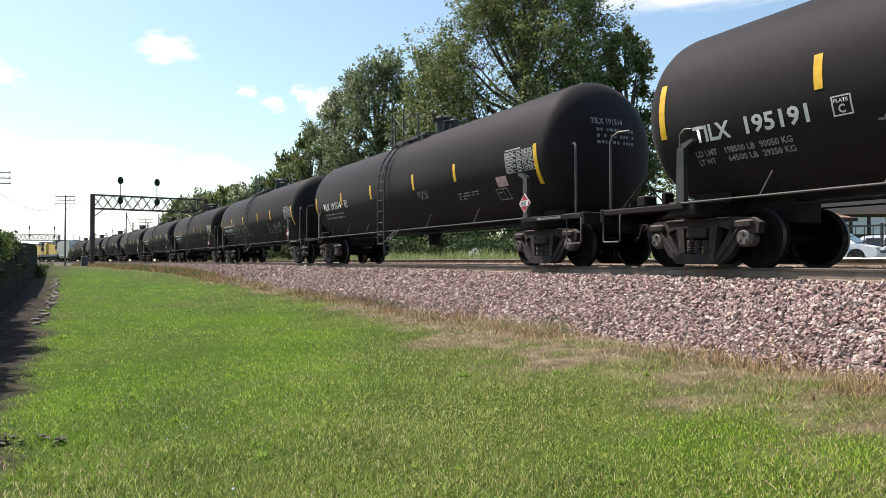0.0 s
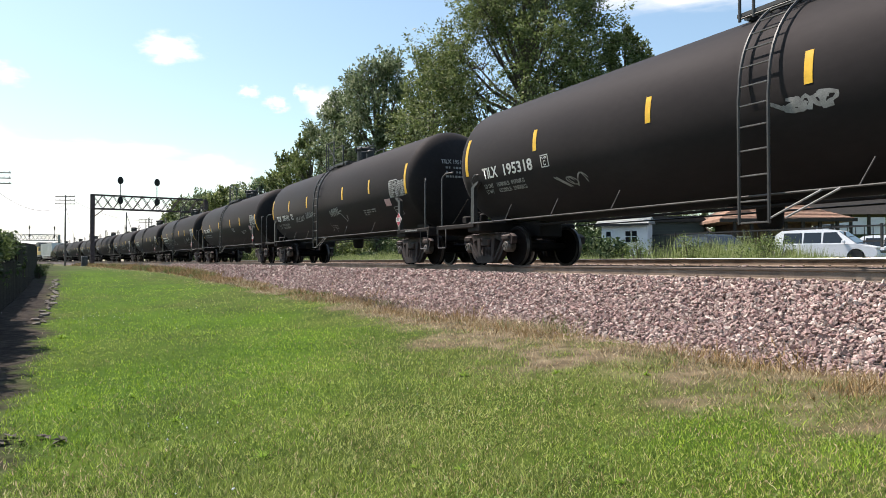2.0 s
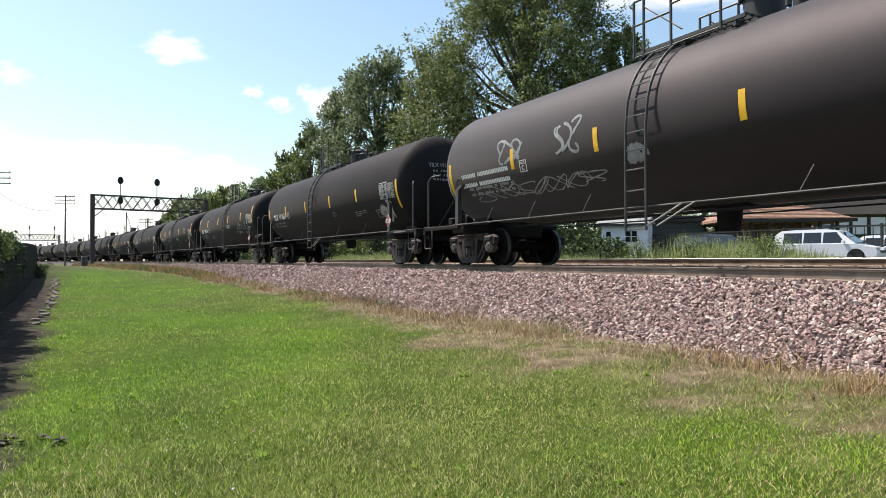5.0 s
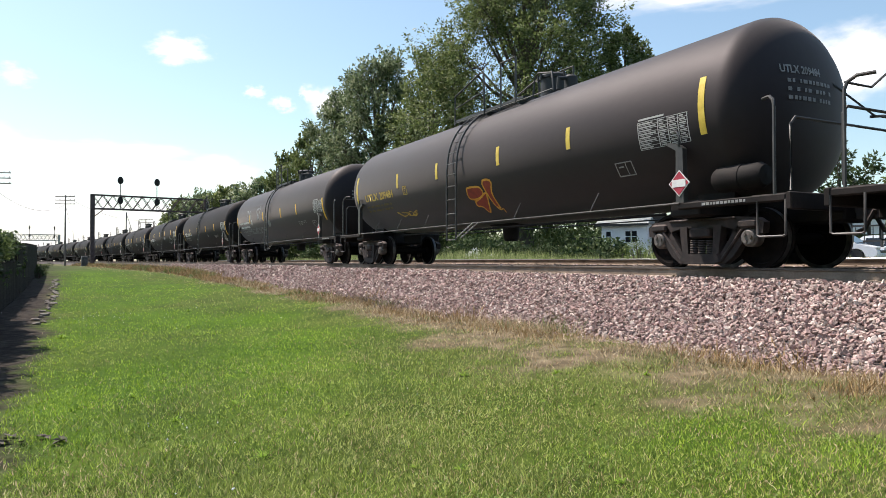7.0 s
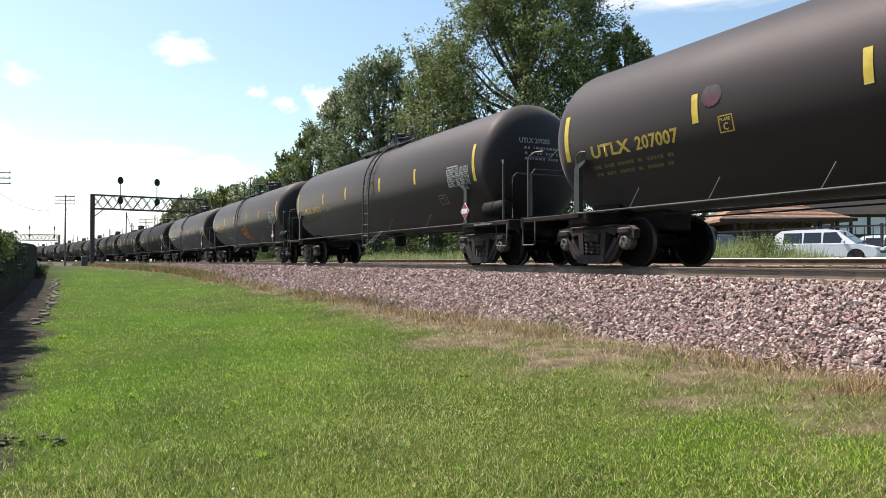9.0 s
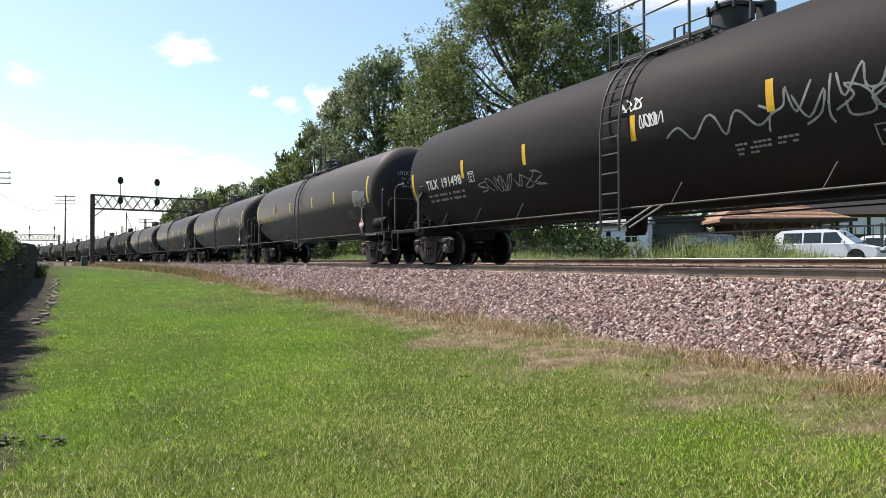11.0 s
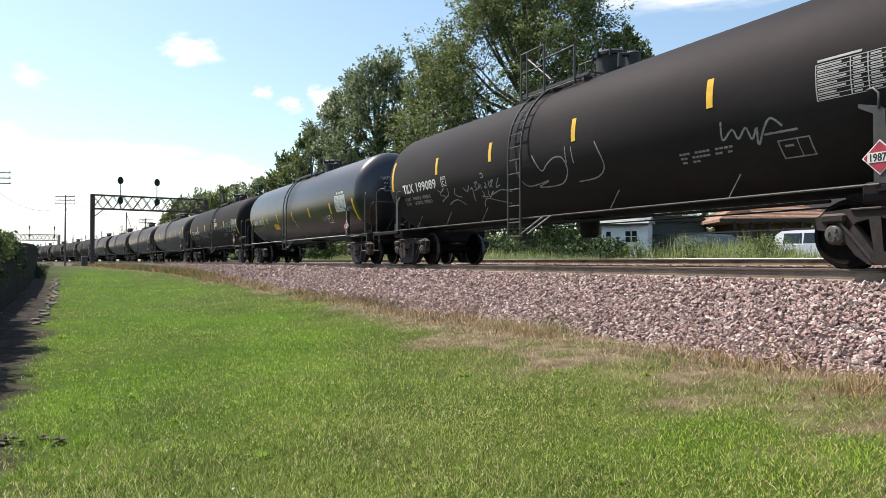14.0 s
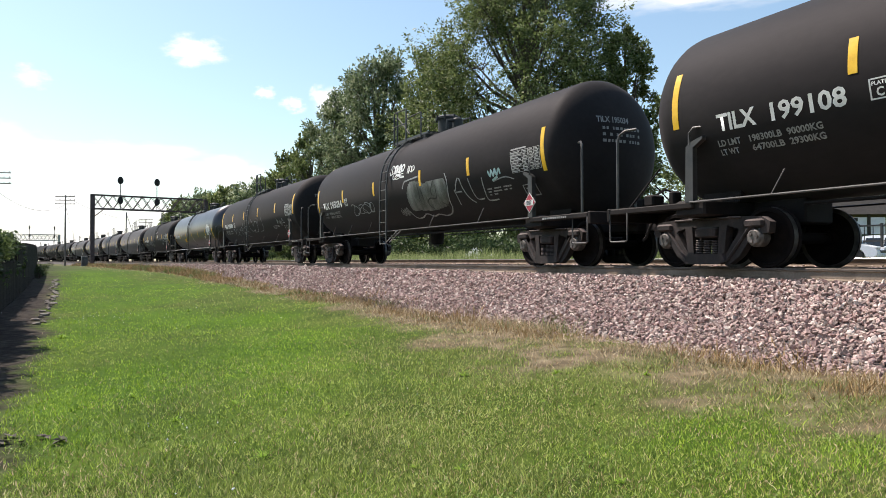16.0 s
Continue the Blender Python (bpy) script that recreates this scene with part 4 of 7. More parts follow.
    if kind == "red":
        g.plate([(0, -d), (d, 0), (0, d), (-d, 0)], 1.51, 1.518)
    elif kind == "white":
        g.plate([(0, -d * 1.12), (d * 1.12, 0), (0, d * 1.12), (-d * 1.12, 0)], 1.503, 1.511)
    else:
        g.box(-0.14, 0.14, 1.518, 1.524, -0.06, 0.06)
    return g.mesh("placard", {"red": M_RED, "white": M_WHITE, "bar": M_WHITE}[kind])


def data_panel_mesh(kind, u0=-6.22, w=1.11, v0=-0.42, v1=0.07):
    """Test-data stencil: a ruled table with lines of small writing as bars."""
    g = Geo()
    if kind == "solid":
        patch(u0 - w, u0, v0, v1, 0.004, 5, g)
        return g.mesh("data_panel", M_WHITE)
    if kind == "print":                                    # grey printing on the painted panel
        rng = random.Random(14)
        for i in range(13):
            v = v1 - 0.03 - (v1 - v0 - 0.05) * i / 13
            if i == 6:
                patch(u0 - w * 0.98, u0 - w * 0.02, v - 0.012, v - 0.004, 0.007, 1, g)
                continue
            for a, b in ((0.03, 0.40), (0.45, 0.70), (0.75, 0.97)):
                e = a + (b - a) * rng.uniform(0.6, 1.0)
                patch(u0 - w * e, u0 - w * a, v - 0.024, v - 0.006, 0.007, 1, g)
        for fr in (0.425, 0.725):
            patch(u0 - w * fr - 0.005, u0 - w * fr + 0.005, v0 + 0.02, v1 - 0.02, 0.007, 3, g)
        patch(u0 - w * 0.66, u0 - w * 0.44, v0 + 0.13, v0 + 0.20, 0.0085, 1, g)
        return g.mesh("panel_print", M_PRINT)
    rng = random.Random(4)
    for i in range(9):
        v = v0 + (v1 - v0) * i / 8
        patch(u0 - w, u0, v - 0.004, v + 0.004, 0.006, 1, g)
    for fr in (0.0, 0.42, 0.62, 0.82, 1.0):
        u = u0 - w * fr
        patch(u - 0.006, u + 0.006, v0, v1, 0.006, 4, g)
    for i in range(8):
        v = v0 + (v1 - v0) * (i + 0.5) / 8
        for a, b in ((0.02, 0.40), (0.45, 0.60), (0.65, 0.80), (0.85, 0.98)):
            e = a + (b - a) * rng.uniform(0.55, 1.0)
            patch(u0 - w * e, u0 - w * a, v - 0.012, v + 0.010, 0.006, 1, g)
    patch(u0 - w * 0.55, u0 - w * 0.02, v1 + 0.03, v1 + 0.06, 0.006, 1, g)
    return g.mesh("data_panel", M_STENCIL)


def small_box_mesh(u, v, w, h, mat, bars=3, tilt=0.0):
    """A stencilled frame with bars inside."""
    g = Geo()
    t = 0.018
    patch(u - w, u, v, v + t, 0.006, 1, g)
    patch(u - w, u, v + h - t, v + h, 0.006, 1, g)
    patch(u - w, u - w + t, v, v + h, 0.006, 2, g)
    patch(u - t, u, v, v + h, 0.006, 2, g)
    if not bars:                                           # divided frame
        patch(u - w * 0.62, u - w * 0.62 + t * 0.7, v, v + h, 0.006, 2, g)
        patch(u - w * 0.45, u - w * 0.18, v + h * 0.62, v + h * 0.72, 0.006, 1, g)
    for k in range(max(bars, 0)):
        vv = v + h * (k + 0.7) / (bars + 0.6)
        patch(u - w * 0.82, u - w * 0.2, vv, vv + h * 0.10, 0.006, 1, g)
    return g.mesh("stencil_box", mat)


def bars_mesh(u, v, lines, mat, size=0.05, gap=0.12, seed=1):
    """Lines of writing too small to read."""
    g, rng = Geo(), random.Random(seed)
    for i, words in enumerate(lines):
        x = u
        for w in words:
            n = max(1, int(w / 0.07))
            for k in range(n):
                patch(x - w * (k + 0.75) / n, x - w * k / n, v - gap * i, v - gap * i + size, 0.006, 1, g)
            x -= w + 0.09
    return g.mesh("small_stencil", mat)


def scrawl(seed, u, v, w, h, mat, strokes=5, width=0.013):
    """Sprayed loops and zigzags with no readable letters."""
    v -= 0.15
    rng = random.Random(seed)
    g = Geo()
    for k in range(strokes):
        cu = u - w * (k + 0.5) / strokes
        a0, n = rng.uniform(0, 6.28), 22
        ru, rv = w / strokes * rng.uniform(0.45, 0.8), h * rng.uniform(0.3, 0.5)
        pa, pb = rng.choice((1, 2, 2, 3)), rng.choice((1, 1, 2, 3))
        pts = []
        for i in range(n):
            a = a0 + 5.2 * i / n
            pts.append((cu + ru * math.sin(pa * a) * 0.9 - w / strokes * 0.4 * i / n, v + h / 2 + rv * math.sin(pb * a + 0.9 * k)))
        ribbon(g, pts, width)
    return g.mesh("graffiti", mat)


def spline(pts, n=6):
    """A smooth line through the points."""
    p = [pts[0]] + list(pts) + [pts[-1]]
    out = []
    for a, b, c, d in zip(p, p[1:], p[2:], p[3:]):
        for k in range(n):
            s = k / n
            out.append(tuple(0.5 * (2 * b[i] + (c[i] - a[i]) * s + (2 * a[i] - 5 * b[i] + 4 * c[i] - d[i]) * s * s + (3 * b[i] - a[i] - 3 * c[i] + d[i]) * s ** 3) for i in (0, 1)))
    return out + [tuple(pts[-1])]


def filled_blob(pts, mat, off=0.003, cell=0.045):
    """A filled sprayed shape given by its outline in (u, v), laid in small cells that follow the barrel."""
    g = Geo()
    us, vs = [p[0] for p in pts], [p[1] for p in pts]

    def inside(u, v):
        hit = False
        for (u0, v0), (u1, v1) in zip(pts, pts[1:] + pts[:1]):
            if (v0 > v) != (v1 > v) and u < (u1 - u0) * (v - v0) / (v1 - v0) + u0:
                hit = not hit
        return hit

    for i in range(int((max(us) - min(us)) / cell) + 1):
        for j in range(int((max(vs) - min(vs)) / cell) + 1):
            u, v = min(us) + (i + 0.5) * cell, min(vs) + (j + 0.5) * cell
            if inside(u, v):
                h = cell / 2
                g.add([on_tank(u - h, v - h, off), on_tank(u + h, v - h, off), on_tank(u + h, v + h, off), on_tank(u - h, v + h, off)], [(0, 1, 2, 3)])
    return g.mesh("graffiti", mat)


# each car's stencils: tape places along it, reach of the end and middle tapes, mark and number with their foot, plate box, data panel, divided box
STENCILS = {
    "191514": ((7.44, 4.56, 1.76, -1.45, -3.89, -7.39), (-0.81, 0.07), (-0.38, 0.07), (6.60, 5.92, 5.70, 4.65, -0.47), 4.30, (-6.25, -0.455), -5.57),
    "195191": ((7.45, 4.73, 2.12, -2.12, -4.64, -7.41), (-0.42, 0.48), (-0.19, 0.27), (6.84, 6.16, 5.90, 4.91, -0.57), 4.59, (-6.25, -0.455), -6.23),
    "195318": ((7.37, 4.48, 1.20, -1.69, -4.90, -7.41), (-0.32, 0.60), (-0.09, 0.36), (6.65, 6.00, 5.74, 4.61, -0.46), 4.31, (-6.22, -0.335), -5.59),
    "191421": ((7.31, 4.49, 1.54, -1.48, -4.23, -7.55), (-0.82, 0.07), (-0.38, 0.06), (6.51, 5.83, 5.61, 4.57, -0.47), 4.30, (-6.28, -0.455), -5.56),
    "209484": ((7.28, 3.94, 1.38, -1.66, -4.22, -7.48), (-0.46, 0.44), (-0.22, 0.21), (6.57, 5.50, 5.38, 4.33, -0.45), 3.60, (-6.12, -0.52), -5.39),
    "209203": ((7.32, 3.98, 1.50, -1.59, -4.15, -7.41), (-0.46, 0.45), (-0.22, 0.22), (6.57, 5.55, 5.44, 4.38, -0.46), 3.65, (-6.06, -0.50), -5.32),
    "207007": ((7.38, 4.17, 1.50, -1.62, -4.20, -7.45), (-0.47, 0.43), (-0.27, 0.18), (6.68, 5.66, 5.52, 4.55, -0.49), 3.75, (-6.10, -0.51), -5.37),
    "191498": ((7.44, 4.56, 1.85, -1.46, -4.13, -7.38), (-0.82, 0.07), (-0.34, 0.11), (6.60, 5.92, 5.70, 4.65, -0.46), 4.30, (-6.12, -0.435), -5.43),
    "39515": ((7.40, 4.91, 2.36, -0.10, -2.49, -5.10, -7.48), (-1.03, -0.19), (-0.62, -0.20), (6.88, 6.05, 5.82, 5.00, -0.54), 4.36, (-5.70, -0.60), -4.62),
    "199089": ((7.40, 4.50, 1.78, -1.29, -4.55, -7.46), (-0.30, 0.60), (-0.09, 0.36), (6.68, 5.99, 5.80, 4.58, -0.43), 4.29, (-6.25, -0.34), -5.55),
    "195034": ((7.37, 4.58, 1.68, -1.72, -4.40, -7.47), (-0.54, 0.38), (-0.30, 0.14), (6.78, 6.10, 5.94, 4.73, -0.43), 4.45, (-6.29, -0.46), -6.49),
    "199108": ((7.35, 4.46, 1.76, -1.45, -4.40, -7.46), (-0.30, 0.61), (-0.10, 0.36), (6.55, 5.88, 5.64, 4.56, -0.46), 4.28, (-6.25, -0.40), -5.57)}


def tank_car(number, mark="TILX", label="", paint=M_TANK, ink=M_WHITE, tape=M_YELLOW, style="til", extras=(), weights=(), placard="", text_u=-3.8, ladder_u=None):
    m = track_pose(0)
    tapes, tape_end, tape_mid, (mark_a, mark_b, num_a, num_b, foot), plate_u, (panel_u, panel_v), box_u = STENCILS.get(number, STENCILS["191514"])
    car = thing("tank_car", m, label or "black tank car with white lettering and yellow tape marks", "tank car", "tank cars of the freight train")
    part("tank", cached(("tank", paint.name, style), lambda: tank_mesh(paint, *{"utl": (7.74, 0.64), "nat": (7.66, 0.62)}.get(style, (7.58, 0.60)))), None, car)
    lad = {"utl": 0.25, "nat": 0.6}.get(style, 0.70)
    lad = lad if ladder_u is None else ladder_u
    lad -= 0.12
    ladder(car, lad)
    pa, pb, mw = TOPS[style]
    if style == "til":                                     # the platform goes with the ladder
        pa, pb, mw = pa + lad, pb + lad, mw + lad
    elif number == "209484":
        mw = -1.85
    part("walkway", cached(("wk", pa), lambda: platform_mesh(pa, pb)), None, car)
    tubes = cached(("gr", pa, style), lambda: guard_rail_meshes(pa, pb, style))
    for far_side in (False, True):
        rail = None
        for k, (nm, me) in enumerate(tubes):
            if far_side:
                me = cached(("grm", pa, style, k), lambda: mirrored(me))
            piece = part(nm, me, None, rail or car)
            rail = rail or piece
    part("manway", cached(("mw", mw), lambda: manway_mesh(mw)), None, car)
    part("outlet_valve", cached("ov", bottom_outlet_mesh), None, car)
    ends = [(nm, lambda nm=nm: end_piece(nm)) for nm in ("centre_sill", "body_bolster", "saddle", "end_platform", "end_beam")]
    ends += [("coupler", coupler_mesh), ("stay_rod", stay_rod_mesh) if style == "til" else ("end_rail", end_rail_mesh)]
    sides = (("side_beam", lambda: end_piece("side_beam")), ("grab_rail", grab_post_mesh), ("stirrup_step", stirrup_mesh), ("bolster_post", bolster_post_mesh))
    for nm, fn in ends:
        for rear in (0, 1):
            o = part(nm, cached(nm, fn), None, car)
            if rear:
                o.rotation_euler = (0, 0, math.pi)
    for nm, fn in sides:                                   # four corners: turned, and mirrored by a second mesh
        me = cached(nm, fn)
        mir = cached(nm + "_m", lambda: mirrored(me))
        for mesh, turned in ((me, 0), (me, 1), (mir, 0), (mir, 1)):
            o = part(nm, mesh, None, car)
            if turned:
                o.rotation_euler = (0, 0, math.pi)
    for rear in (0, 1):
        pale = style == "nat"
        o = part("side_sill", cached(("ss", pale), lambda: side_sill_mesh(M_STENCIL if pale else M_SILL)), None, car, "thin white side sill" if pale else "thin dusty side sill")
        if rear:
            o.rotation_euler = (0, 0, math.pi)
    for x in (5.6, 3.9, 2.1, -2.35, -4.9):
        o = part("brace", cached("br", brace_mesh), None, car)
        o.location.x = x
    for x in (7.10, -7.10):
        truck(car, x)
    if style == "utl" or number in ("195318", "191498"):
        part("brake_reservoir", cached("bg", brake_gear_mesh), None, car)
    # tape marks
    for u in tapes:
        v0, v1 = tape_end if abs(u) > 7 else tape_mid
        part("tape_mark", cached(("tp", tape.name, u, v0), lambda: patch(u - 0.06, u + 0.06, v0, v1, 0.006, 8).mesh("tape_mark", tape)), None, car)
    # lettering
    if number:
        cap = 0.345 if style == "til" else 0.32
        part("lettering", lettering(mark, cap, mark_a, foot, ink, bold=0.03, span=mark_a - mark_b), None, car, "large car mark and number")
        part("lettering", lettering(number, cap, num_a, foot, ink, bold=0.025, span=num_a - num_b), None, car)
        part("lettering", cached(("hd", number), lambda: lettering(mark + " " + number, 0.17, 0.72, 0.42, M_DIM, place=on_rear_head)), None, car)
    else:                                                  # writing too far off to read
        part("number_stencil", cached(("nb", ink.name), lambda: bars_mesh(6.90, -0.60, [(0.70, 1.35)], ink, 0.33)), None, car, kind="stuff")
    if weights:
        for k, (a, b, c) in enumerate(weights):
            for txt, u0, w in ((a, 0.0, 0.40), (b, -0.55, 0.52), (c, -1.15, 0.52)):
                part("lettering", cached(("wt", txt, k, mark_a, u0), lambda: lettering(txt, 0.135, mark_a + 0.06 + u0, foot - 0.235 - 0.145 * k, M_DIM, span=w * (0.8 if txt == "LT WT" else 1.0))), None, car)
    else:
        part("small_stencil", cached(("ldl", style, foot), lambda: bars_mesh(mark_a + 0.05, foot - 0.22, [(0.22, 0.26, 0.42, 0.13, 0.38, 0.14), (0.2, 0.26, 0.38, 0.13, 0.38, 0.14)], M_GOLD_DIM if style == "utl" else M_DIM, 0.065, 0.15, 3)), None, car, kind="stuff")
    part("small_stencil", cached("hd2", head_stencil), None, car, kind="stuff")
    ub, vb = plate_u, foot - 0.01
    part("stencil_box", cached(("sb", ink.name, ub, vb), lambda: small_box_mesh(ub, vb, 0.26, 0.26, ink, -1)), None, car)
    part("lettering", cached(("pc", ink.name, ub, vb), lambda: lettering("PLATE", 0.065, ub - 0.035, vb + 0.175, ink, span=0.19)), None, car)
    part("lettering", cached(("pc2", ink.name, ub, vb), lambda: lettering("C", 0.15, ub - 0.08, vb + 0.04, ink, 0.9)), None, car)
    if style == "nat":
        panel = part("data_panel", cached("dps", lambda: data_panel_mesh("solid", panel_u, 1.08, panel_v, 0.0)), None, car, "white painted test panel")
        part("panel_print", cached("dpp", lambda: data_panel_mesh("print", panel_u, 1.08, panel_v, 0.0)), None, panel, "small grey printed table", kind="stuff")
        part("number_stencil", cached("dpt", lambda: bars_mesh(-5.92, 0.05, [(0.16, 0.14, 0.24)], M_WHITE, 0.08)), None, car, kind="stuff")
        mark_geo = Geo()
        for a in ((-0.29, -0.15, -0.70, -0.665), (-0.245, -0.205, -0.95, -0.70), (-0.31, -0.17, -0.985, -0.95)):
            patch(*a, 0.006, 2, mark_geo)
        part("stencil_mark", mark_geo, M_WHITE, car)
    else:
        part("data_panel", cached(("dp", panel_u, panel_v), lambda: data_panel_mesh("ruled", panel_u, 1.08, panel_v, panel_v + 0.465)), None, car)
    part("stencil_box", cached(("sb2", style, box_u), lambda: small_box_mesh(box_u, -0.94 if style == "utl" else -1.06, 0.42 if style == "utl" else 0.48, 0.28 if style == "utl" else 0.30, M_DIM, 0) if style != "nat" else small_box_mesh(-4.45, -0.99, 0.48, 0.32, M_WHITE, 0)), None, car)
    if style != "utl":
        part("small_stencil", cached(("st2", text_u), lambda: bars_mesh(text_u, -0.74, [(0.22, 0.3, 0.34), (0.14, 0.36, 0.14, 0.1), (0.12, 0.16)], M_DIM, 0.034, 0.075, 6)), None, car, kind="stuff")
    part("small_stencil", cached("st4", sill_stencil), None, car, kind="stuff")
    for kind in ("white", "red", "bar"):
        o = part("placard", cached(("pl", kind), lambda: placard_mesh(kind)), None, car)
        o.location = (-7.06, 0, 1.34)
    if placard:
        o = part("lettering", cached(("plt", placard), lambda: lettering(placard, 0.13, 0.125, -0.045, M_BLACK, 0.8, place=lambda u, v, off: (u, 1.526, v))), None, car)
        o.location = (-7.06, 0, 1.34)
    for ex in extras:
        part("graffiti", ex, None, car, "spray-painted scrawl", kind="stuff")
    return car


def head_stencil():
    """Three lines of small writing on the rear head."""
    g, rng = Geo(), random.Random(9)
    for k in range(3):
        u = 0.60
        v = 0.27 - 0.13 * k
        while u > -0.35:
            w = rng.uniform(0.04, 0.09)
            q = [on_rear_head(u, v, 0.012), on_rear_head(u - w, v, 0.012), on_rear_head(u - w, v + 0.06, 0.012), on_rear_head(u, v + 0.06, 0.012)]
            g.add(q, [(0, 1, 2, 3)])
            u -= w + (0.03 if rng.random() < 0.7 else 0.10)
    return g.mesh("small_stencil", M_DIM)


def sill_stencil():
    g, rng = Geo(), random.Random(2)
    x = -7.5
    for k in range(12):
        w = rng.uniform(0.03, 0.06)
        g.box(x - w, x, 1.502, 1.506, 0.955, 0.995)
        x -= w + 0.02
    return g.mesh("small_stencil", M_DIM)


def mirrored(me):
    g = Geo()
    g.add([(v.co.x, -v.co.y, v.co.z) for v in me.vertices], [tuple(reversed(p.vertices)) for p in me.polygons])
    return g.mesh(me.name, me.materials[0], 40)


def s_at(n, t):
    """Where the centre of car n stands at t seconds: the train gathers speed slightly."""
    return 0.662 - PITCH * n + 12.469 * t + 0.01223 * t * t


CARS = []          # (object, index along the train)


def build_train():
    add = lambda n, ob: CARS.append((ob, n))
    def strokes(lines, mat, width, off=0.004):
        g = Geo()
        for ln in lines:
            ribbon(g, spline(ln), width, off)
        return g.mesh("graffiti", mat)

    def zigzag(u0, u1, v0, v1, lean, n):
        """A row of steep sprayed strokes from u0 to u1, swinging between v0 and v1."""
        rng = random.Random(int(100 * u0))
        return [(u0 + (u1 - u0) * k / n + (lean if k % 2 else 0) + rng.uniform(-0.03, 0.03), (v1 if k % 2 else v0) + 0.04 * k / n + rng.uniform(-0.02, 0.02)) for k in range(n + 1)]

    wings = [[(-0.04, -0.61), (-0.29, -0.6), (-0.64, -0.64), (-0.68, -0.82), (-0.4, -0.92), (-0.07, -0.92), (0.04, -0.82)],
             [(-0.16, -0.99), (-0.45, -0.92), (-0.81, -0.81), (-0.67, -1.11), (-0.4, -1.39), (-0.32, -1.19), (-0.12, -1.13)],
             [(-0.81, -0.57), (-0.89, -0.49), (-1.09, -0.49), (-1.21, -0.58), (-1.07, -0.84), (-1.01, -1.26), (-0.89, -1.2), (-0.87, -0.92)]]
    wings = [spline(w + w[:1], 4)[:-1] for w in wings]
    for n in (-7, -6, -5, -4, -3, -2):
        add(n, tank_car("", tape=M_GOLD, extras=[scrawl(60 + n, 1.8, -0.9, 4.0, 0.8, M_SPRAY, 5)] if n % 2 else ()))
    full = [("LD LMT", "198500 LB", "90050 KG"), ("LT WT", "64500 LB", "29250 KG")]
    add(-1, tank_car("", extras=[scrawl(3, 5.5, -1.0, 4.5, 0.7, M_SPRAY, 7), scrawl(4, -2.6, -1.0, 2.4, 0.6, M_SPRAY, 4)]))
    add(0, tank_car("191514", placard="1987", extras=[scrawl(9, -1.5, -0.6, 0.6, 0.35, M_DIM, 2), patch(-6.16, -5.74, -0.72, -0.48, 0.006, 2).mesh("notice", M_PINK)]))
    loops1 = [zigzag(-0.50, -1.50, -0.74, -0.50, 0.05, 11), zigzag(-0.62, -1.36, -0.62, -0.46, -0.09, 7), [(-1.76, -0.58), (-1.56, -0.58), (-1.4, -0.66), (-1.62, -0.70), (-1.84, -0.95), (-1.9, -0.99), (-1.80, -1.03)], [(-2.13, -0.77), (-2.03, -0.95)]]
    under1 = [[(0.05, -1.02), (0.13, -1.24), (0.33, -1.39), (0.6, -1.4)], [(0.01, -1.13), (-0.54, -1.16)], [(0.03, -1.21), (-0.49, -1.23)], [(0.03, -1.31), (-0.4, -1.3)], [(-0.29, -1.13), (0.08, -1.5)]]
    add(1, tank_car("195191", weights=full, placard="1987", extras=[strokes([zigzag(4.0, 2.75, -0.70, -0.52, -0.10, 14), [(4.07, -0.71), (3.58, -0.71), (2.96, -0.68)]], M_DIM, 0.016), strokes([zigzag(2.52, 1.35, -0.64, -0.42, -0.10, 16), [(2.47, -0.6), (1.93, -0.57), (1.36, -0.45)]], M_SPRAY, 0.015),
                                                     strokes(loops1, M_SPRAY, 0.020), strokes(under1, M_DIM, 0.010),
                                                     patch(-6.16, -5.76, -0.70, -0.47, 0.006, 2).mesh("notice", M_PINK)]))
    tag2 = [[(-3.7, -0.41), (-3.97, -0.48), (-3.65, -0.6), (-3.41, -0.82)], [(-4.12, -0.28), (-4.13, -0.51), (-4.23, -0.58), (-4.26, -0.32), (-4.45, -0.19), (-4.37, -0.6)], [(-4.5, -0.59), (-4.63, -0.32), (-4.73, -0.37), (-4.57, -0.44), (-4.74, -0.53)],
            [(-4.86, -0.31), (-4.87, -0.51), (-4.97, -0.53), (-5.03, -0.35), (-5.02, -0.56)], [(-5.24, -0.45), (-5.25, -0.67), (-5.36, -0.53)], [(-5.64, -0.25), (-5.55, -0.43), (-5.45, -0.57)], [(-5.6, -0.37), (-5.7, -0.49), (-5.61, -0.61)],
            [(-5.96, -0.21), (-5.8, -0.37), (-5.95, -0.43), (-5.8, -0.55), (-5.86, -0.6)], [(-5.99, -0.54), (-6.1, -0.66), (-6.29, -0.46), (-6.37, -0.39)], [(-6.02, -0.66), (-6.38, -0.74), (-6.64, -0.9)]]
    add(2, tank_car("195318", weights=[("LD LMT", "197800LB", "89700KG"), ("LT WT", "65200LB", "29600KG")], placard="1987", ladder_u=-0.82,
                    extras=[scrawl(8, -1.15, -0.28, 0.85, 0.22, M_DIM, 5, 0.026), strokes(tag2, M_SPRAY, 0.017),  scrawl(35, 4.0, -0.85, 0.9, 0.3, M_DIM, 3, 0.012)]))
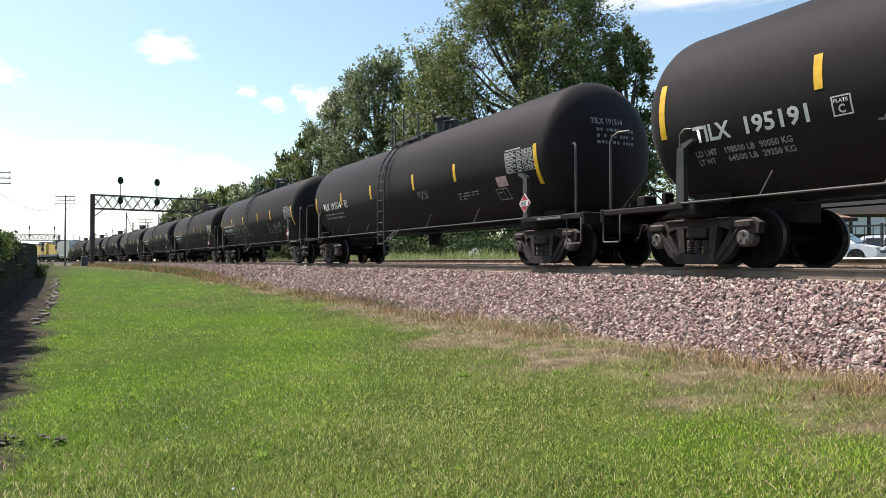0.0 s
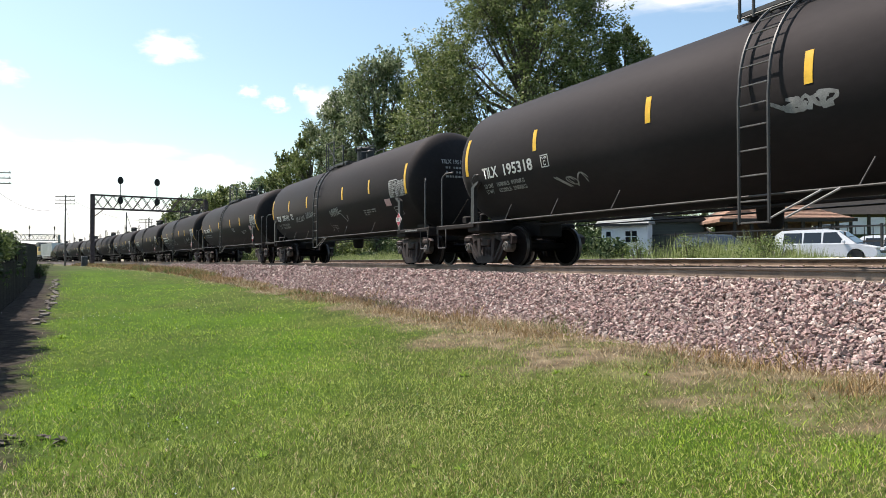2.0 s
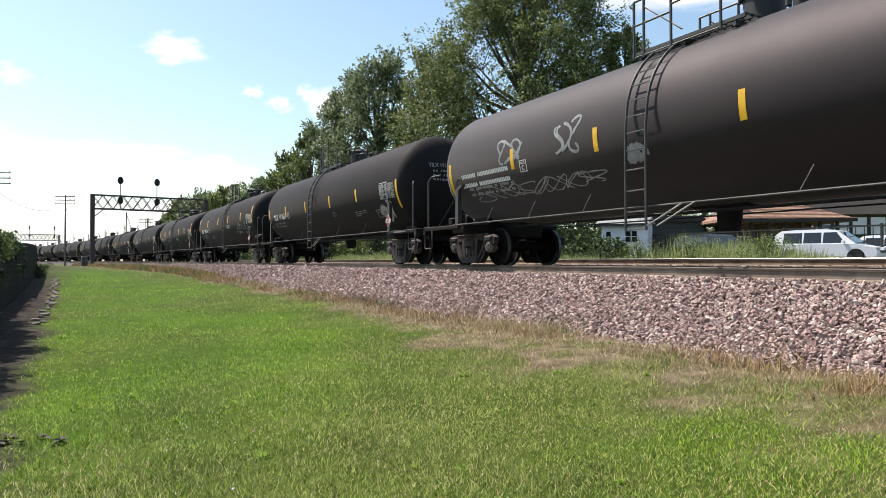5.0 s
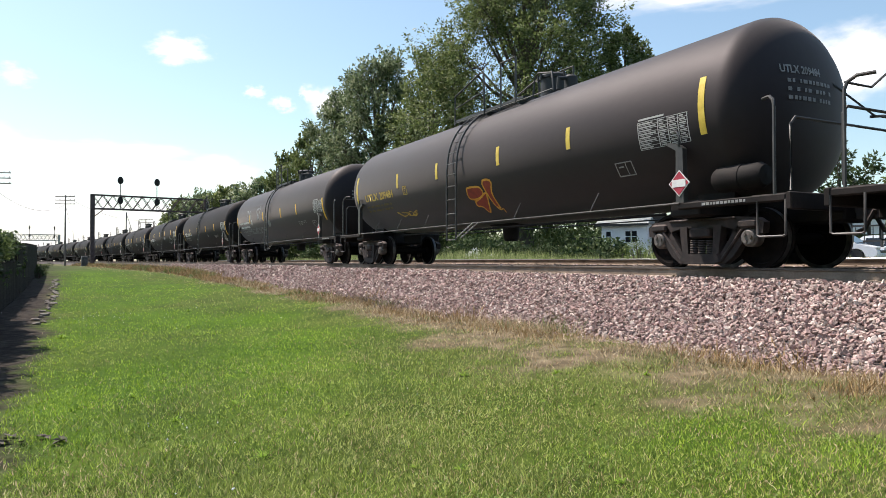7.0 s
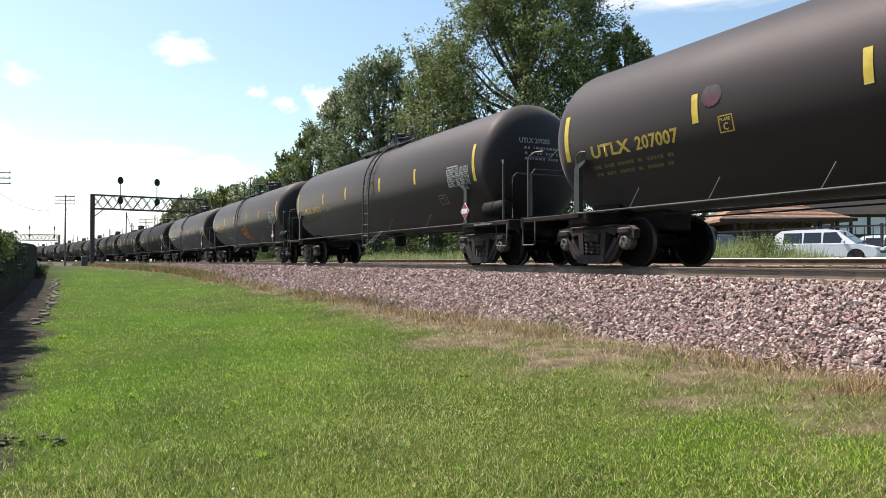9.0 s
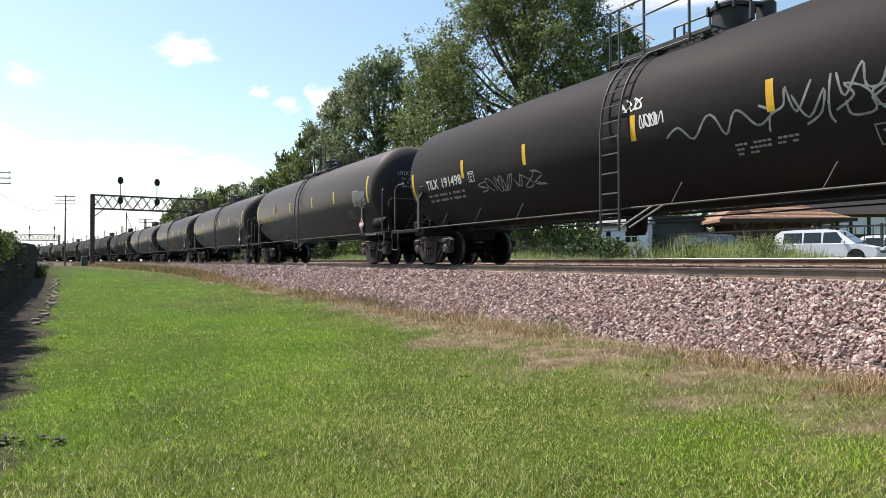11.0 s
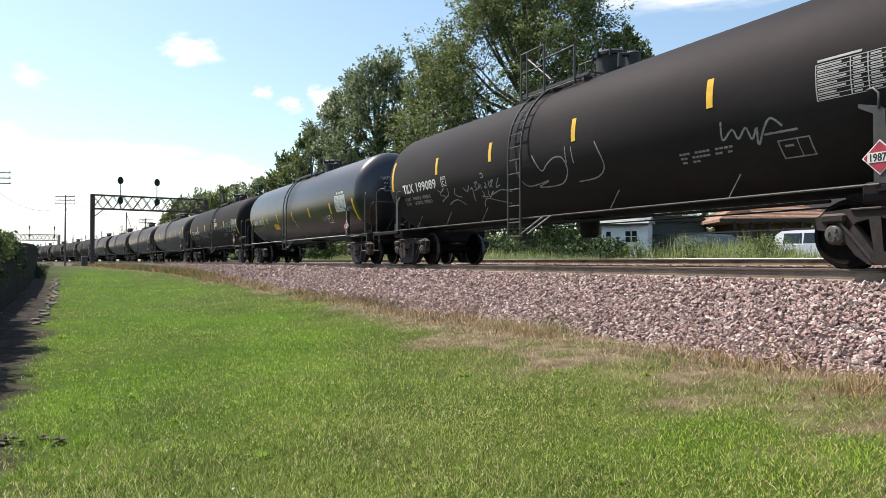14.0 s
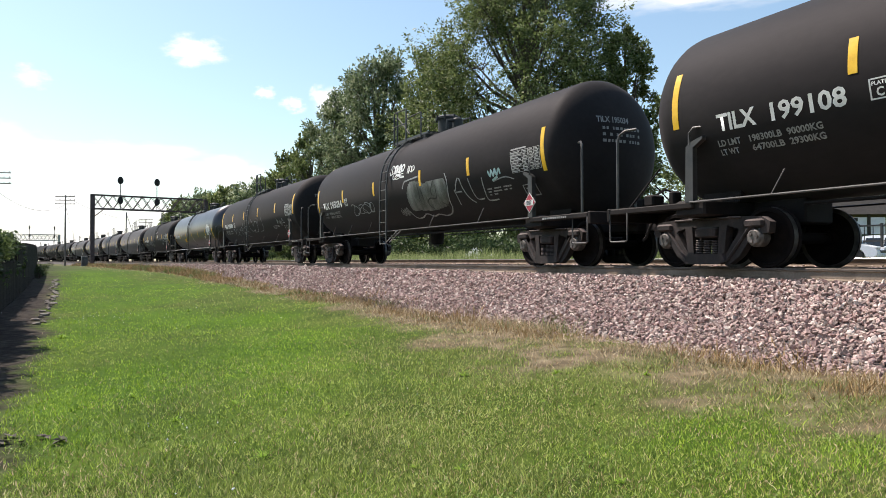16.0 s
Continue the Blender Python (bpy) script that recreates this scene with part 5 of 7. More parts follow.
    petals = [[(-5.99, -0.72), (-6.2, -0.64), (-6.42, -0.69), (-6.63, -0.83), (-6.64, -0.97), (-6.61, -1.11), (-6.44, -1.19), (-6.26, -1.3), (-6.12, -1.2), (-6.01, -1.04), (-5.89, -0.92)],
              [(-6.68, -0.59), (-6.76, -0.55), (-6.97, -0.61), (-6.89, -0.81), (-6.78, -1.1), (-6.7, -1.11), (-6.69, -0.88)]]
    petals = [spline(w + w[:1], 4)[:-1] for w in petals]
    veins = Geo()
    for ln in ([(-6.07, -0.9), (-6.36, -0.87), (-6.65, -0.88), (-6.63, -1.12)], [(-6.06, -0.96), (-6.3, -0.95), (-6.5, -0.96)], [(-6.66, -0.64), (-6.67, -0.88), (-6.64, -1.14)],
               [(-6.98, -0.64), (-6.86, -0.9), (-6.81, -1.11)], [(-5.96, -0.77), (-6.13, -0.62), (-6.33, -0.61), (-6.49, -0.71), (-6.63, -0.79)]):
        ribbon(veins, spline(ln), 0.016, 0.007)
    add(3, tank_car("191421", weights=[("LD LMT", "195400 LB", "88600 KG"), ("LT WT", "67600 LB", "30700 KG")], placard="1987", extras=[filled_blob(petals[0], M_PALE, cell=0.03), filled_blob(petals[1], M_PALE, cell=0.03), veins.mesh("graffiti", M_MAROON), scrawl(13, -1.5, -0.62, 0.35, 0.2, M_DIM, 2, 0.006)], ladder_u=0.62))
    add(4, tank_car("", paint=M_TANK_BROWN, label="brown-black weathered tank car with white spray-paint marks", extras=[scrawl(15, 5.2, -0.1, 0.9, 0.6, M_SPRAY, 3, 0.028), scrawl(16, 3.0, -0.2, 0.7, 0.8, M_SPRAY, 3, 0.028), scrawl(17, 6.4, -0.9, 4.5, 0.4, M_SPRAY, 8),
                                                          scrawl(18, 1.0, -0.6, 0.4, 0.4, M_SPRAY, 2, 0.05)]))
    edge = Geo()
    for w in wings:
        ribbon(edge, w + w[:1], 0.024, 0.006)
    ribbon(edge, spline([(-0.88, -1.24), (-0.94, -1.34), (-1.08, -1.32), (-1.04, -1.46)]), 0.018, 0.006)
    add(5, tank_car("209484", "UTLX", "brown-black weathered tank car with yellow lettering and red graffiti", M_TANK_BROWN, M_GOLD, M_YELLOW_OLD, "utl", ladder_u=0.44, extras=[filled_blob(wings[0], M_DKRED), filled_blob(wings[1], M_DKRED), filled_blob(wings[2], M_DKRED), edge.mesh("graffiti", M_ORANGE), scrawl(20, 4.6, -1.05, 1.3, 0.25, M_GOLD, 4)]))
    add(6, tank_car("209203", "UTLX", "brown-black weathered tank car with yellow lettering", M_TANK_BROWN, M_GOLD, M_YELLOW_OLD, "utl", ladder_u=-0.62))
    add(7, tank_car("207007", "UTLX", "brown-black weathered tank car with yellow lettering", M_TANK_BROWN, M_GOLD, M_YELLOW_OLD, "utl",
                    [filled_blob([(3.85 + 0.19 * math.cos(a), 0.10 + 0.17 * math.sin(a)) for a in [k * 0.35 for k in range(18)]], M_FADED, cell=0.025), filled_blob([(3.85 + 0.15 * math.cos(a), 0.03 + 0.10 * math.sin(a)) for a in [k * 0.35 for k in range(18)]], M_MAROON, off=0.007, cell=0.025)]))
    zig = Geo()
    ribbon(zig, spline([(-2.19, -0.41), (-2.46, -0.28), (-2.73, -0.5), (-3.02, -0.21), (-3.18, -0.25), (-3.34, -0.53), (-3.52, -0.24), (-3.66, -0.26), (-3.84, -0.46), (-3.97, -0.48), (-4.13, -0.34), (-3.94, -0.22)], 4), 0.018)
    for ln in ([(-4.05, -0.62), (-4.11, -0.39), (-4.32, -0.29), (-4.36, -0.05), (-4.5, -0.41), (-4.74, -0.04)], [(-4.45, -0.18), (-4.66, -0.52), (-4.91, -0.19), (-4.84, -0.48), (-4.61, -0.61)],
               [(-5.01, -0.02), (-4.94, -0.49), (-4.99, -0.65)], [(-5.08, -0.03), (-5.17, -0.34), (-5.41, 0.03), (-5.44, -0.26), (-5.62, -0.28), (-5.75, 0.02), (-5.76, -0.24), (-5.48, -0.44)],
               [(-5.03, -0.5), (-5.28, -0.35), (-5.17, -0.19), (-5.43, -0.29), (-5.61, -0.57), (-5.83, -0.67)], [(-5.17, -0.4), (-5.22, -0.59), (-5.51, -0.58), (-5.52, -0.33), (-5.94, -0.31), (-5.84, -0.6), (-5.54, -0.52)],
               [(-5.97, -0.56), (-6.2, -0.42), (-6.03, -0.51), (-6.32, -0.46), (-6.13, -0.58)]):
        ribbon(zig, spline(ln, 4), 0.016)
    add(8, tank_car("191498", placard="1987", label="black tank car with white spray-paint scrawls", text_u=-3.43, ladder_u=-0.89,
                    extras=[zig.mesh("graffiti", M_SPRAY), scrawl(22, 4.0, -0.7, 2.6, 0.4, M_SPRAY, 7), scrawl(23, -1.12, 0.32, 0.5, 0.26, M_WHITE, 4, 0.012), scrawl(38, -1.6, -0.02, 0.5, 0.26, M_WHITE, 4, 0.012),
                            patch(-6.56, -6.14, -0.97, -0.74, 0.006, 2).mesh("notice", M_PINK)]))
    add(9, tank_car("39515", "NATX", "glossy black tank car with white test panel", M_TANK_GLOSS, M_WHITE, M_YELLOW, "nat", [patch(2.47, 3.25, -0.95, -0.66, 0.006, 3).mesh("notice", M_YELLOW)], placard="1987"))
    tag10 = [[(4.6, -0.51), (4.4, -0.58), (4.22, -0.48), (4.52, -0.64), (4.27, -0.73), (4.57, -0.85)], [(4.05, -0.49), (4.06, -0.66), (4.28, -0.76)], [(3.63, -0.54), (3.74, -0.67), (3.65, -0.76), (3.45, -0.81)], [(4.26, -0.98), (4.04, -0.9), (3.71, -0.87), (3.47, -1.04)],
             [(3.24, -0.57), (3.12, -0.68)], [(2.92, -0.54), (3.09, -0.71)], [(2.65, -0.51), (2.51, -0.49), (2.65, -0.6), (2.57, -0.66), (2.74, -0.7)], [(2.45, -0.53), (2.52, -0.67), (2.39, -0.58), (2.4, -0.69)], [(2.19, -0.54), (2.13, -0.6), (2.26, -0.67), (2.12, -0.67)],
             [(1.99, -0.51), (2.02, -0.68), (1.79, -0.51), (1.95, -0.58), (1.9, -0.69)], [(1.53, -0.49), (1.75, -0.71), (1.56, -0.66)], [(2.3, -0.32), (2.2, -0.32), (2.18, -0.41), (2.3, -0.41)], [(2.92, -0.66), (2.8, -0.63), (2.93, -0.98)], [(2.42, -0.74), (2.37, -0.84), (2.51, -0.89), (2.27, -0.91)],
             [(2.14, -0.73), (2.2, -0.93), (1.93, -0.79), (2.09, -0.88), (1.59, -0.79), (1.21, -0.88)], [(2.7, -1.18), (2.38, -0.96), (1.95, -1.06), (1.51, -1.19)]]
    sig10 = [[(-4.72, -0.33), (-4.69, -0.61), (-4.89, -0.48), (-4.96, -0.63), (-5.12, -0.49), (-5.18, -0.67), (-5.3, -0.52), (-5.26, -0.77), (-5.51, -0.43), (-5.69, -0.56)], [(-5.38, -0.64), (-5.9, -0.64)]]
    wave10 = [[(0.7, -0.21), (0.73, -0.53), (0.49, -0.82), (-0.25, -0.77), (0.14, -0.88), (-0.61, -0.89), (-0.95, -0.63), (-0.89, -0.36), (-0.62, -0.32), (-0.36, -0.42), (-0.12, -0.53), (0.11, -0.17)],
              [(-1.89, -0.18), (-2.01, -0.51), (-1.98, -0.72), (-1.7, -0.87), (-1.16, -0.9)], [(-1.01, -0.15), (-0.99, -0.48)], [(-1.19, -0.18), (-1.2, -0.51)]]
    add(10, tank_car("199089", weights=[("LD LMT", "198300LB", "90000KG"), ("LT WT", "64700LB", "29300KG")], placard="1987",
                     extras=[strokes(tag10, M_SPRAY, 0.015), strokes(sig10, M_SPRAY, 0.016), strokes(wave10, M_SPRAY, 0.014)]))
    bubble = [(-0.76, -0.42), (-1.03, -0.15), (-1.48, -0.14), (-1.84, -0.23), (-2.3, -0.22), (-2.74, -0.21), (-3.12, -0.24), (-3.17, -0.58), (-3.03, -0.88), (-2.63, -1.02), (-1.95, -1.08), (-1.41, -1.04), (-0.75, -0.98), (-0.69, -0.75)]
    brim = [[(-3.18, -0.1), (-3.26, -0.35), (-3.07, -0.87), (-2.99, -1.07), (-2.74, -1.25), (-2.4, -1.31), (-2.03, -1.23), (-1.69, -1.28), (-1.37, -1.16), (-0.94, -1.28), (-0.61, -1.27), (-0.47, -1.06), (-0.37, -0.85)],
            [(-0.53, -0.28), (-0.7, -0.1), (-0.97, -0.06), (-1.62, -0.02)]]
    inner = [[(-1.5, -0.22), (-1.54, -0.43), (-1.46, -0.71)], [(-1.65, -0.37), (-1.71, -0.53), (-1.68, -0.71)], [(-2.26, -0.61), (-2.29, -0.46), (-2.52, -0.23)],
             [(-2.6, -0.35), (-2.45, -0.71), (-2.13, -0.69), (-1.91, -0.76), (-1.89, -0.89), (-2.03, -1.02)], [(-2.68, -0.88), (-2.9, -1.01), (-2.84, -1.16)]]
    word = [[(-3.52, -1.03), (-3.55, -0.79), (-3.53, -0.58)], [(-3.58, -0.63), (-3.69, -0.44), (-3.84, -0.3)], [(-3.91, -0.31), (-3.98, -0.59), (-4.11, -0.87), (-4.29, -1.03)], [(-3.54, -0.66), (-3.88, -0.66)],
            [(-4.33, -0.36), (-4.37, -0.58), (-4.45, -0.92), (-4.76, -0.94)], [(-4.97, -0.41), (-4.93, -0.72), (-4.91, -1.0), (-5.33, -1.02)]]
    teal = [[(-5.29, -0.29), (-5.36, -0.42), (-5.44, -0.29), (-5.5, -0.42), (-5.6, -0.28), (-5.64, -0.42), (-5.76, -0.29), (-5.79, -0.41)], [(-5.41, -0.54), (-5.66, -0.46)]]
    under = [[(-5.41, -0.56), (-5.93, -0.50), (-6.28, -0.59)]]
    add(11, tank_car("195034", weights=full, placard="1987", text_u=-5.06,
                     extras=[scrawl(28, 3.9, -0.75, 1.9, 0.5, M_SPRAY, 6), scrawl(29, 0.35, 0.36, 0.95, 0.30, M_WHITE, 6, 0.022), scrawl(37, 0.2, 0.2, 0.8, 0.15, M_WHITE, 3, 0.014), scrawl(34, -0.86, 0.28, 0.45, 0.25, M_WHITE, 3, 0.012),
                             filled_blob(spline(bubble + bubble[:1])[:-1], M_SPRAYFILL, cell=0.032), strokes(brim, M_SPRAY, 0.022, 0.006), strokes(inner, M_BLACK, 0.018, 0.009), strokes(word, M_SPRAY, 0.020),
                             strokes(teal, M_TEAL, 0.030), strokes(under, M_SPRAY, 0.014), scrawl(40, 0.12, -1.0, 0.45, 0.3, M_DIM, 5, 0.010)]))
    add(12, tank_car("199108", weights=[("LD LMT", "198300LB", "90000KG"), ("LT WT", "64700LB", "29300KG")]))
    add(13, tank_car(""))


build_train()


# ---- trees, hedges and plants ----
def leaf_cloud(centres, radii, count, size, rng, squash=0.8, hollow=0.55, droop=0.3):
    """Many small folded leaves spread through lumpy clumps."""
    centres, radii = np.array(centres), np.array(radii)
    w = radii ** 2
    pick = rng.choice(len(centres), count, p=w / w.sum())
    d = rng.randn(count, 3)
    d /= np.linalg.norm(d, axis=1, keepdims=True)
    rr = radii[pick] * (hollow + (1.08 - hollow) * rng.rand(count) ** 0.7)
    # twiggy edge
    rr *= 1 + 0.22 * np.sin(d[:, 0] * 9 + pick) * np.sin(d[:, 1] * 8 + pick * 2) + 0.05 * rng.randn(count)
    c = centres[pick] + d * rr[:, None] * np.array([1, 1, squash])
    ax = d * 0.6 + rng.randn(count, 3) * 0.7 + np.array([0, 0, -droop])
    ax /= np.linalg.norm(ax, axis=1, keepdims=True)
    sd = np.cross(ax, rng.randn(count, 3))
    sd /= np.linalg.norm(sd, axis=1, keepdims=True) + 1e-9
    flip = np.where(np.sum(np.cross(ax, sd) * d, axis=1) > 0, -1.0, 1.0)[:, None]
    sd = sd * flip                                             # outer faces look out of the clump
    sz = (size * (0.6 + 0.8 * rng.rand(count)))[:, None]
    up = np.cross(ax, sd)
    v = np.stack([c - ax * sz * 0.5, c + sd * sz * 0.26 + up * sz * 0.08, c + ax * sz * 0.6, c - sd * sz * 0.26 + up * sz * 0.08], 1).reshape(-1, 3)
    f = np.arange(count * 4).reshape(-1, 4)
    nn = d * 0.5 - up * 0.7
    nn /= np.linalg.norm(nn, axis=1, keepdims=True)
    return v, f, np.repeat(nn, 4, axis=0)


def leaf_sprays(centres, radii, count, size, rng, per=16, length=0.75, lift=0.25, droop=0.0, thin=0.17):
    """Leaves set along many short twigs that stand out of each clump, so that the crown ends in ragged sprays."""
    centres, radii = np.array(centres), np.array(radii)
    nt = len(centres) * per
    own = np.repeat(np.arange(len(centres)), per)
    d = rng.randn(nt, 3)
    d /= np.linalg.norm(d, axis=1, keepdims=True)
    mid = centres.mean(axis=0)
    out = centres[own] - mid
    out /= np.linalg.norm(out, axis=1, keepdims=True) + 1e-6
    root = centres[own] + d * radii[own][:, None] * (0.15 + 0.5 * rng.rand(nt))[:, None]
    go = d * 0.8 + out * 0.55 + np.array([0, 0, lift]) + rng.randn(nt, 3) * 0.25
    go /= np.linalg.norm(go, axis=1, keepdims=True)
    lng = radii[own] * length * (0.5 + 0.9 * rng.rand(nt))
    w = lng * (0.5 + rng.rand(nt))
    pick = rng.choice(nt, count, p=w / w.sum())
    t = rng.rand(count) ** 0.85
    off = rng.randn(count, 3)
    wide = (radii[own[pick]] * thin * (1.15 - 0.75 * t))[:, None]
    c = root[pick] + go[pick] * (lng[pick] * t)[:, None] + off * wide
    c[:, 2] -= droop * lng[pick] * t * t
    ax = go[pick] * 0.8 + off * 0.45 + rng.randn(count, 3) * 0.35 + np.array([0, 0, -0.15 - droop])
    ax /= np.linalg.norm(ax, axis=1, keepdims=True)
    face = off + d[pick] * 0.8 + np.array([0, 0, 0.6])
    face /= np.linalg.norm(face, axis=1, keepdims=True) + 1e-9
    sd = np.cross(ax, face + 0.4 * rng.randn(count, 3))
    sd /= np.linalg.norm(sd, axis=1, keepdims=True) + 1e-9
    up = np.cross(ax, sd)
    turn = np.where(np.sum(up * face, axis=1) > 0, -1.0, 1.0)[:, None]
    sd, up = sd * turn, up * turn
    sz = (size * (0.6 + 0.8 * rng.rand(count)))[:, None]
    v = np.stack([c - ax * sz * 0.5, c + sd * sz * 0.27 + up * sz * 0.08, c + ax * sz * 0.6, c - sd * sz * 0.27 + up * sz * 0.08], 1).reshape(-1, 3)
    nn = face * 0.55 - up * 0.7
    nn /= np.linalg.norm(nn, axis=1, keepdims=True)
    tips = np.stack([root, root + go * lng[:, None] * 0.8], 1)
    return v, np.arange(count * 4).reshape(-1, 4), np.repeat(nn, 4, axis=0), tips


def tree(x, y, z, height, width, seed, leaves, leaf, mat, label, name="tree", lean=0.0, low=0.25, lift=0.25, droop=0.0, nclump=34, length=0.75, thin=0.17):
    rng = np.random.RandomState(seed)
    ob = thing(name, pose(x, y, z), label, name.replace("_", " "), "trees beyond the railway" if name == "tree" else "")
    g = Geo()
    tr = 0.018 * height + 0.08
    top = Vector((lean * height * 0.3, 0, height * 0.72))
    pts = [Vector((0, 0, -0.2)), Vector((0.1, 0.05, height * 0.2)), top * 0.55 + Vector((0.3, 0.2, 0)), top]
    g.tube(pts, [tr * 1.3, tr, tr * 0.7, tr * 0.25], 9)
    cs, rs = [], []
    for k in range(nclump):
        h = low + (1 - low) * ((k + rng.rand()) / nclump)
        prof = math.sin(math.pi * min(1.0, 0.16 + 0.80 * (h - low) / (1 - low))) ** 0.55
        a = k * 2.4 + rng.rand()
        rad = width * 0.5 * prof * (0.35 + 0.5 * rng.rand())
        c = Vector((math.cos(a) * rad + lean * height * 0.3 * h, math.sin(a) * rad, height * (h * 0.93)))
        r = width * (0.10 + 0.075 * rng.rand()) * (0.75 + 0.4 * prof)
        cs.append(c)
        rs.append(r)
        base = pts[1].lerp(top, max(0.02, min(0.95, (h - 0.12))) * 0.9)
        mid = base.lerp(c, 0.5) + Vector((0, 0, -0.02 * height))
        g.tube([base, mid, c], [tr * 0.35, tr * 0.22, tr * 0.07], 5)
        for j in range(3):
            d = Vector(rng.randn(3)).normalized() * r * 0.9
            g.tube([mid.lerp(c, 0.6), c + d], [tr * 0.1, 0.015], 4)
    v, f, nn, tips = leaf_sprays(cs, rs, leaves, leaf, rng, 30, length, lift, droop, thin)
    for a, b in tips[::6]:
        g.tube([a, b], [0.03, 0.012], 3, False)
    part("trunk", g, M_BARK, ob, smooth=60)
    part("crown", big_mesh("crown", v, f, [mat], normals=nn), None, ob)
    return ob


FARZ = -0.45
tree(7.2, 60.0, FARZ, 30.0, 18.5, 1, 120000, 0.24, M_LEAF, "tall spreading green broadleaf tree beyond the tracks", nclump=64, low=0.16, droop=0.35, lift=0.1, length=0.95, thin=0.15)
tree(16.4, 61.0, FARZ, 22.2, 8.0, 2, 30000, 0.255, M_LEAF, "green broadleaf tree beside taller tree", nclump=30, low=0.2)
tree(-1.0, 71.0, FARZ, 23.2, 11.0, 3, 36000, 0.26, M_LEAF, "green broadleaf tree beyond the tracks", nclump=36, low=0.12)
tree(-7.2, 76.0, FARZ, 24.0, 11.5, 4, 40000, 0.29, M_LEAF_PALE, "pale green broadleaf tree beyond the tracks", nclump=40, low=0.1, lift=0.75, length=0.9)
tree(-12.2, 81.0, FARZ, 21.2, 9.6, 5, 26000, 0.29, M_LEAF_PALE, "pale green broadleaf tree beyond the tracks", nclump=30, low=0.1, lift=0.75, length=0.9)
tree(-17.4, 90.0, FARZ, 18.6, 9.5, 6, 24000, 0.30, M_LEAF, "deep green upright tree beyond the tracks", nclump=30, low=0.08, lift=1.0, length=1.0, thin=0.13)
tree(-21.8, 96.0, FARZ, 16.0, 8.0, 7, 17000, 0.30, M_LEAF, "deep green upright tree beyond the tracks", nclump=24, low=0.08, lift=1.0, length=1.0, thin=0.13)
for k, (x, y, h, w) in enumerate([(-28.5, 108, 13.6, 12), (-37, 118, 13.0, 12), (-45.5, 130, 13.2, 13), (-53, 140, 13.0, 11)]):
    tree(x, y, FARZ, h, w, 20 + k, 17000, 0.46, M_LEAF if k % 2 else M_LEAF_PALE, "distant green tree in a row along the railway", nclump=34, low=0.05)
tree(25.0, 66.0, FARZ, 17.0, 10.0, 30, 9000, 0.32, M_LEAF, "green broadleaf tree behind the station building", nclump=26, low=0.1)
tree(36.0, 62.0, FARZ, 11.0, 9.0, 31, 7000, 0.32, M_LEAF_DARK, "green broadleaf tree behind the station building", nclump=22, low=0.1)
tree(46.0, 66.0, FARZ, 10.0, 9.0, 32, 6000, 0.32, M_LEAF, "green broadleaf tree behind the station building", nclump=22, low=0.1)


def bush(x, y, z, w, h, seed, leaves, leaf, mat, label, name="bush", group="", turn=0.0, deep=0.3):
    rng = np.random.RandomState(seed)
    cs = [Vector((rng.uniform(-0.4, 0.4) * w, rng.uniform(-deep, deep) * w, h * rng.uniform(0.25, 0.75))) for k in range(10)]
    rs = [min(h * rng.uniform(0.22, 0.36), 0.3 * w) for k in range(10)]
    ob = thing(name, pose(x, y, z, 0, 0, turn), label, name.replace("_", " "), group)
    g = Geo()
    for c in cs:
        g.tube([(0.2 * c.x, 0.2 * c.y, -0.1), c * 0.6, c], [0.03, 0.02, 0.008], 4)
    part("woody_base", g, M_BARK, ob)
    v, f, nn = leaf_cloud(cs, rs, leaves, leaf, rng, hollow=0.4)
    part("foliage", big_mesh("foliage", v, f, [mat], normals=nn), None, ob)
    return ob


rnd = random.Random(7)
for k in range(26):                                            # undergrowth beneath the trees
    s = -2 + k * 4.2
    p = track(s, rnd.uniform(15.5, 20), FARZ)
    if 11 < p.x < 26 and p.y < 50:
        continue
    bush(p.x, p.y, p.z, rnd.uniform(3.5, 5.5), rnd.uniform(1.6, 3.4), 100 + k, 1500, 0.24, rnd.choice((M_LEAF_DARK, M_LEAF, M_LEAF_DARK)), "leafy green undergrowth bush below the trees", group="undergrowth bushes")
p = track(14.5, 10.5, FARZ)
bush(p.x, p.y, p.z, 1.8, 1.3, 140, 1400, 0.12, M_WALL_WHITE, "low bush covered in white blossom", "flowering_bush")

for k in range(7):                                             # dark clipped hedge along the back of the lot
    bush(2.6 + 1.15 * k, 47.5 - 0.35 * k, FARZ, 2.4, 1.75 + 0.15 * math.sin(k * 2.3), 300 + k, 1900, 0.14, M_LEAF_DARK, "dense dark green hedge bush beyond the lot", "low_hedge", "dark hedge beyond the lot")
for k in range(12):                                            # woods closing the distance
    bush(-22 + 9.5 * k, 112 + 6 * math.sin(k * 1.9), FARZ, 15, 8 + 1.5 * math.sin(k * 2.7), 330 + k, 2200, 0.75, M_LEAF_DARK, "distant dark green thicket closing the view", "thicket", "distant thickets")

# hedge over the board fence on the lawn side
for k, (s, h) in enumerate([(-11.5, 3.6), (-9.5, 4.0), (-7.5, 4.2), (-5.6, 4.4), (-3.7, 4.6), (-1.9, 4.2), (-0.2, 3.5), (1.4, 2.7), (3.2, 2.5), (5.6, 2.5), (8.2, 2.5), (10.6, 2.6), (13, 2.5), (15.5, 2.0), (18.5, 1.6), (22.5, 1.6), (27, 1.7), (33, 1.8)]):
    q = -12.15 if s < -3 else -12.35 - 0.014 * max(s, 0)
    p = track(s, q, float(lawn_z(s, q)))
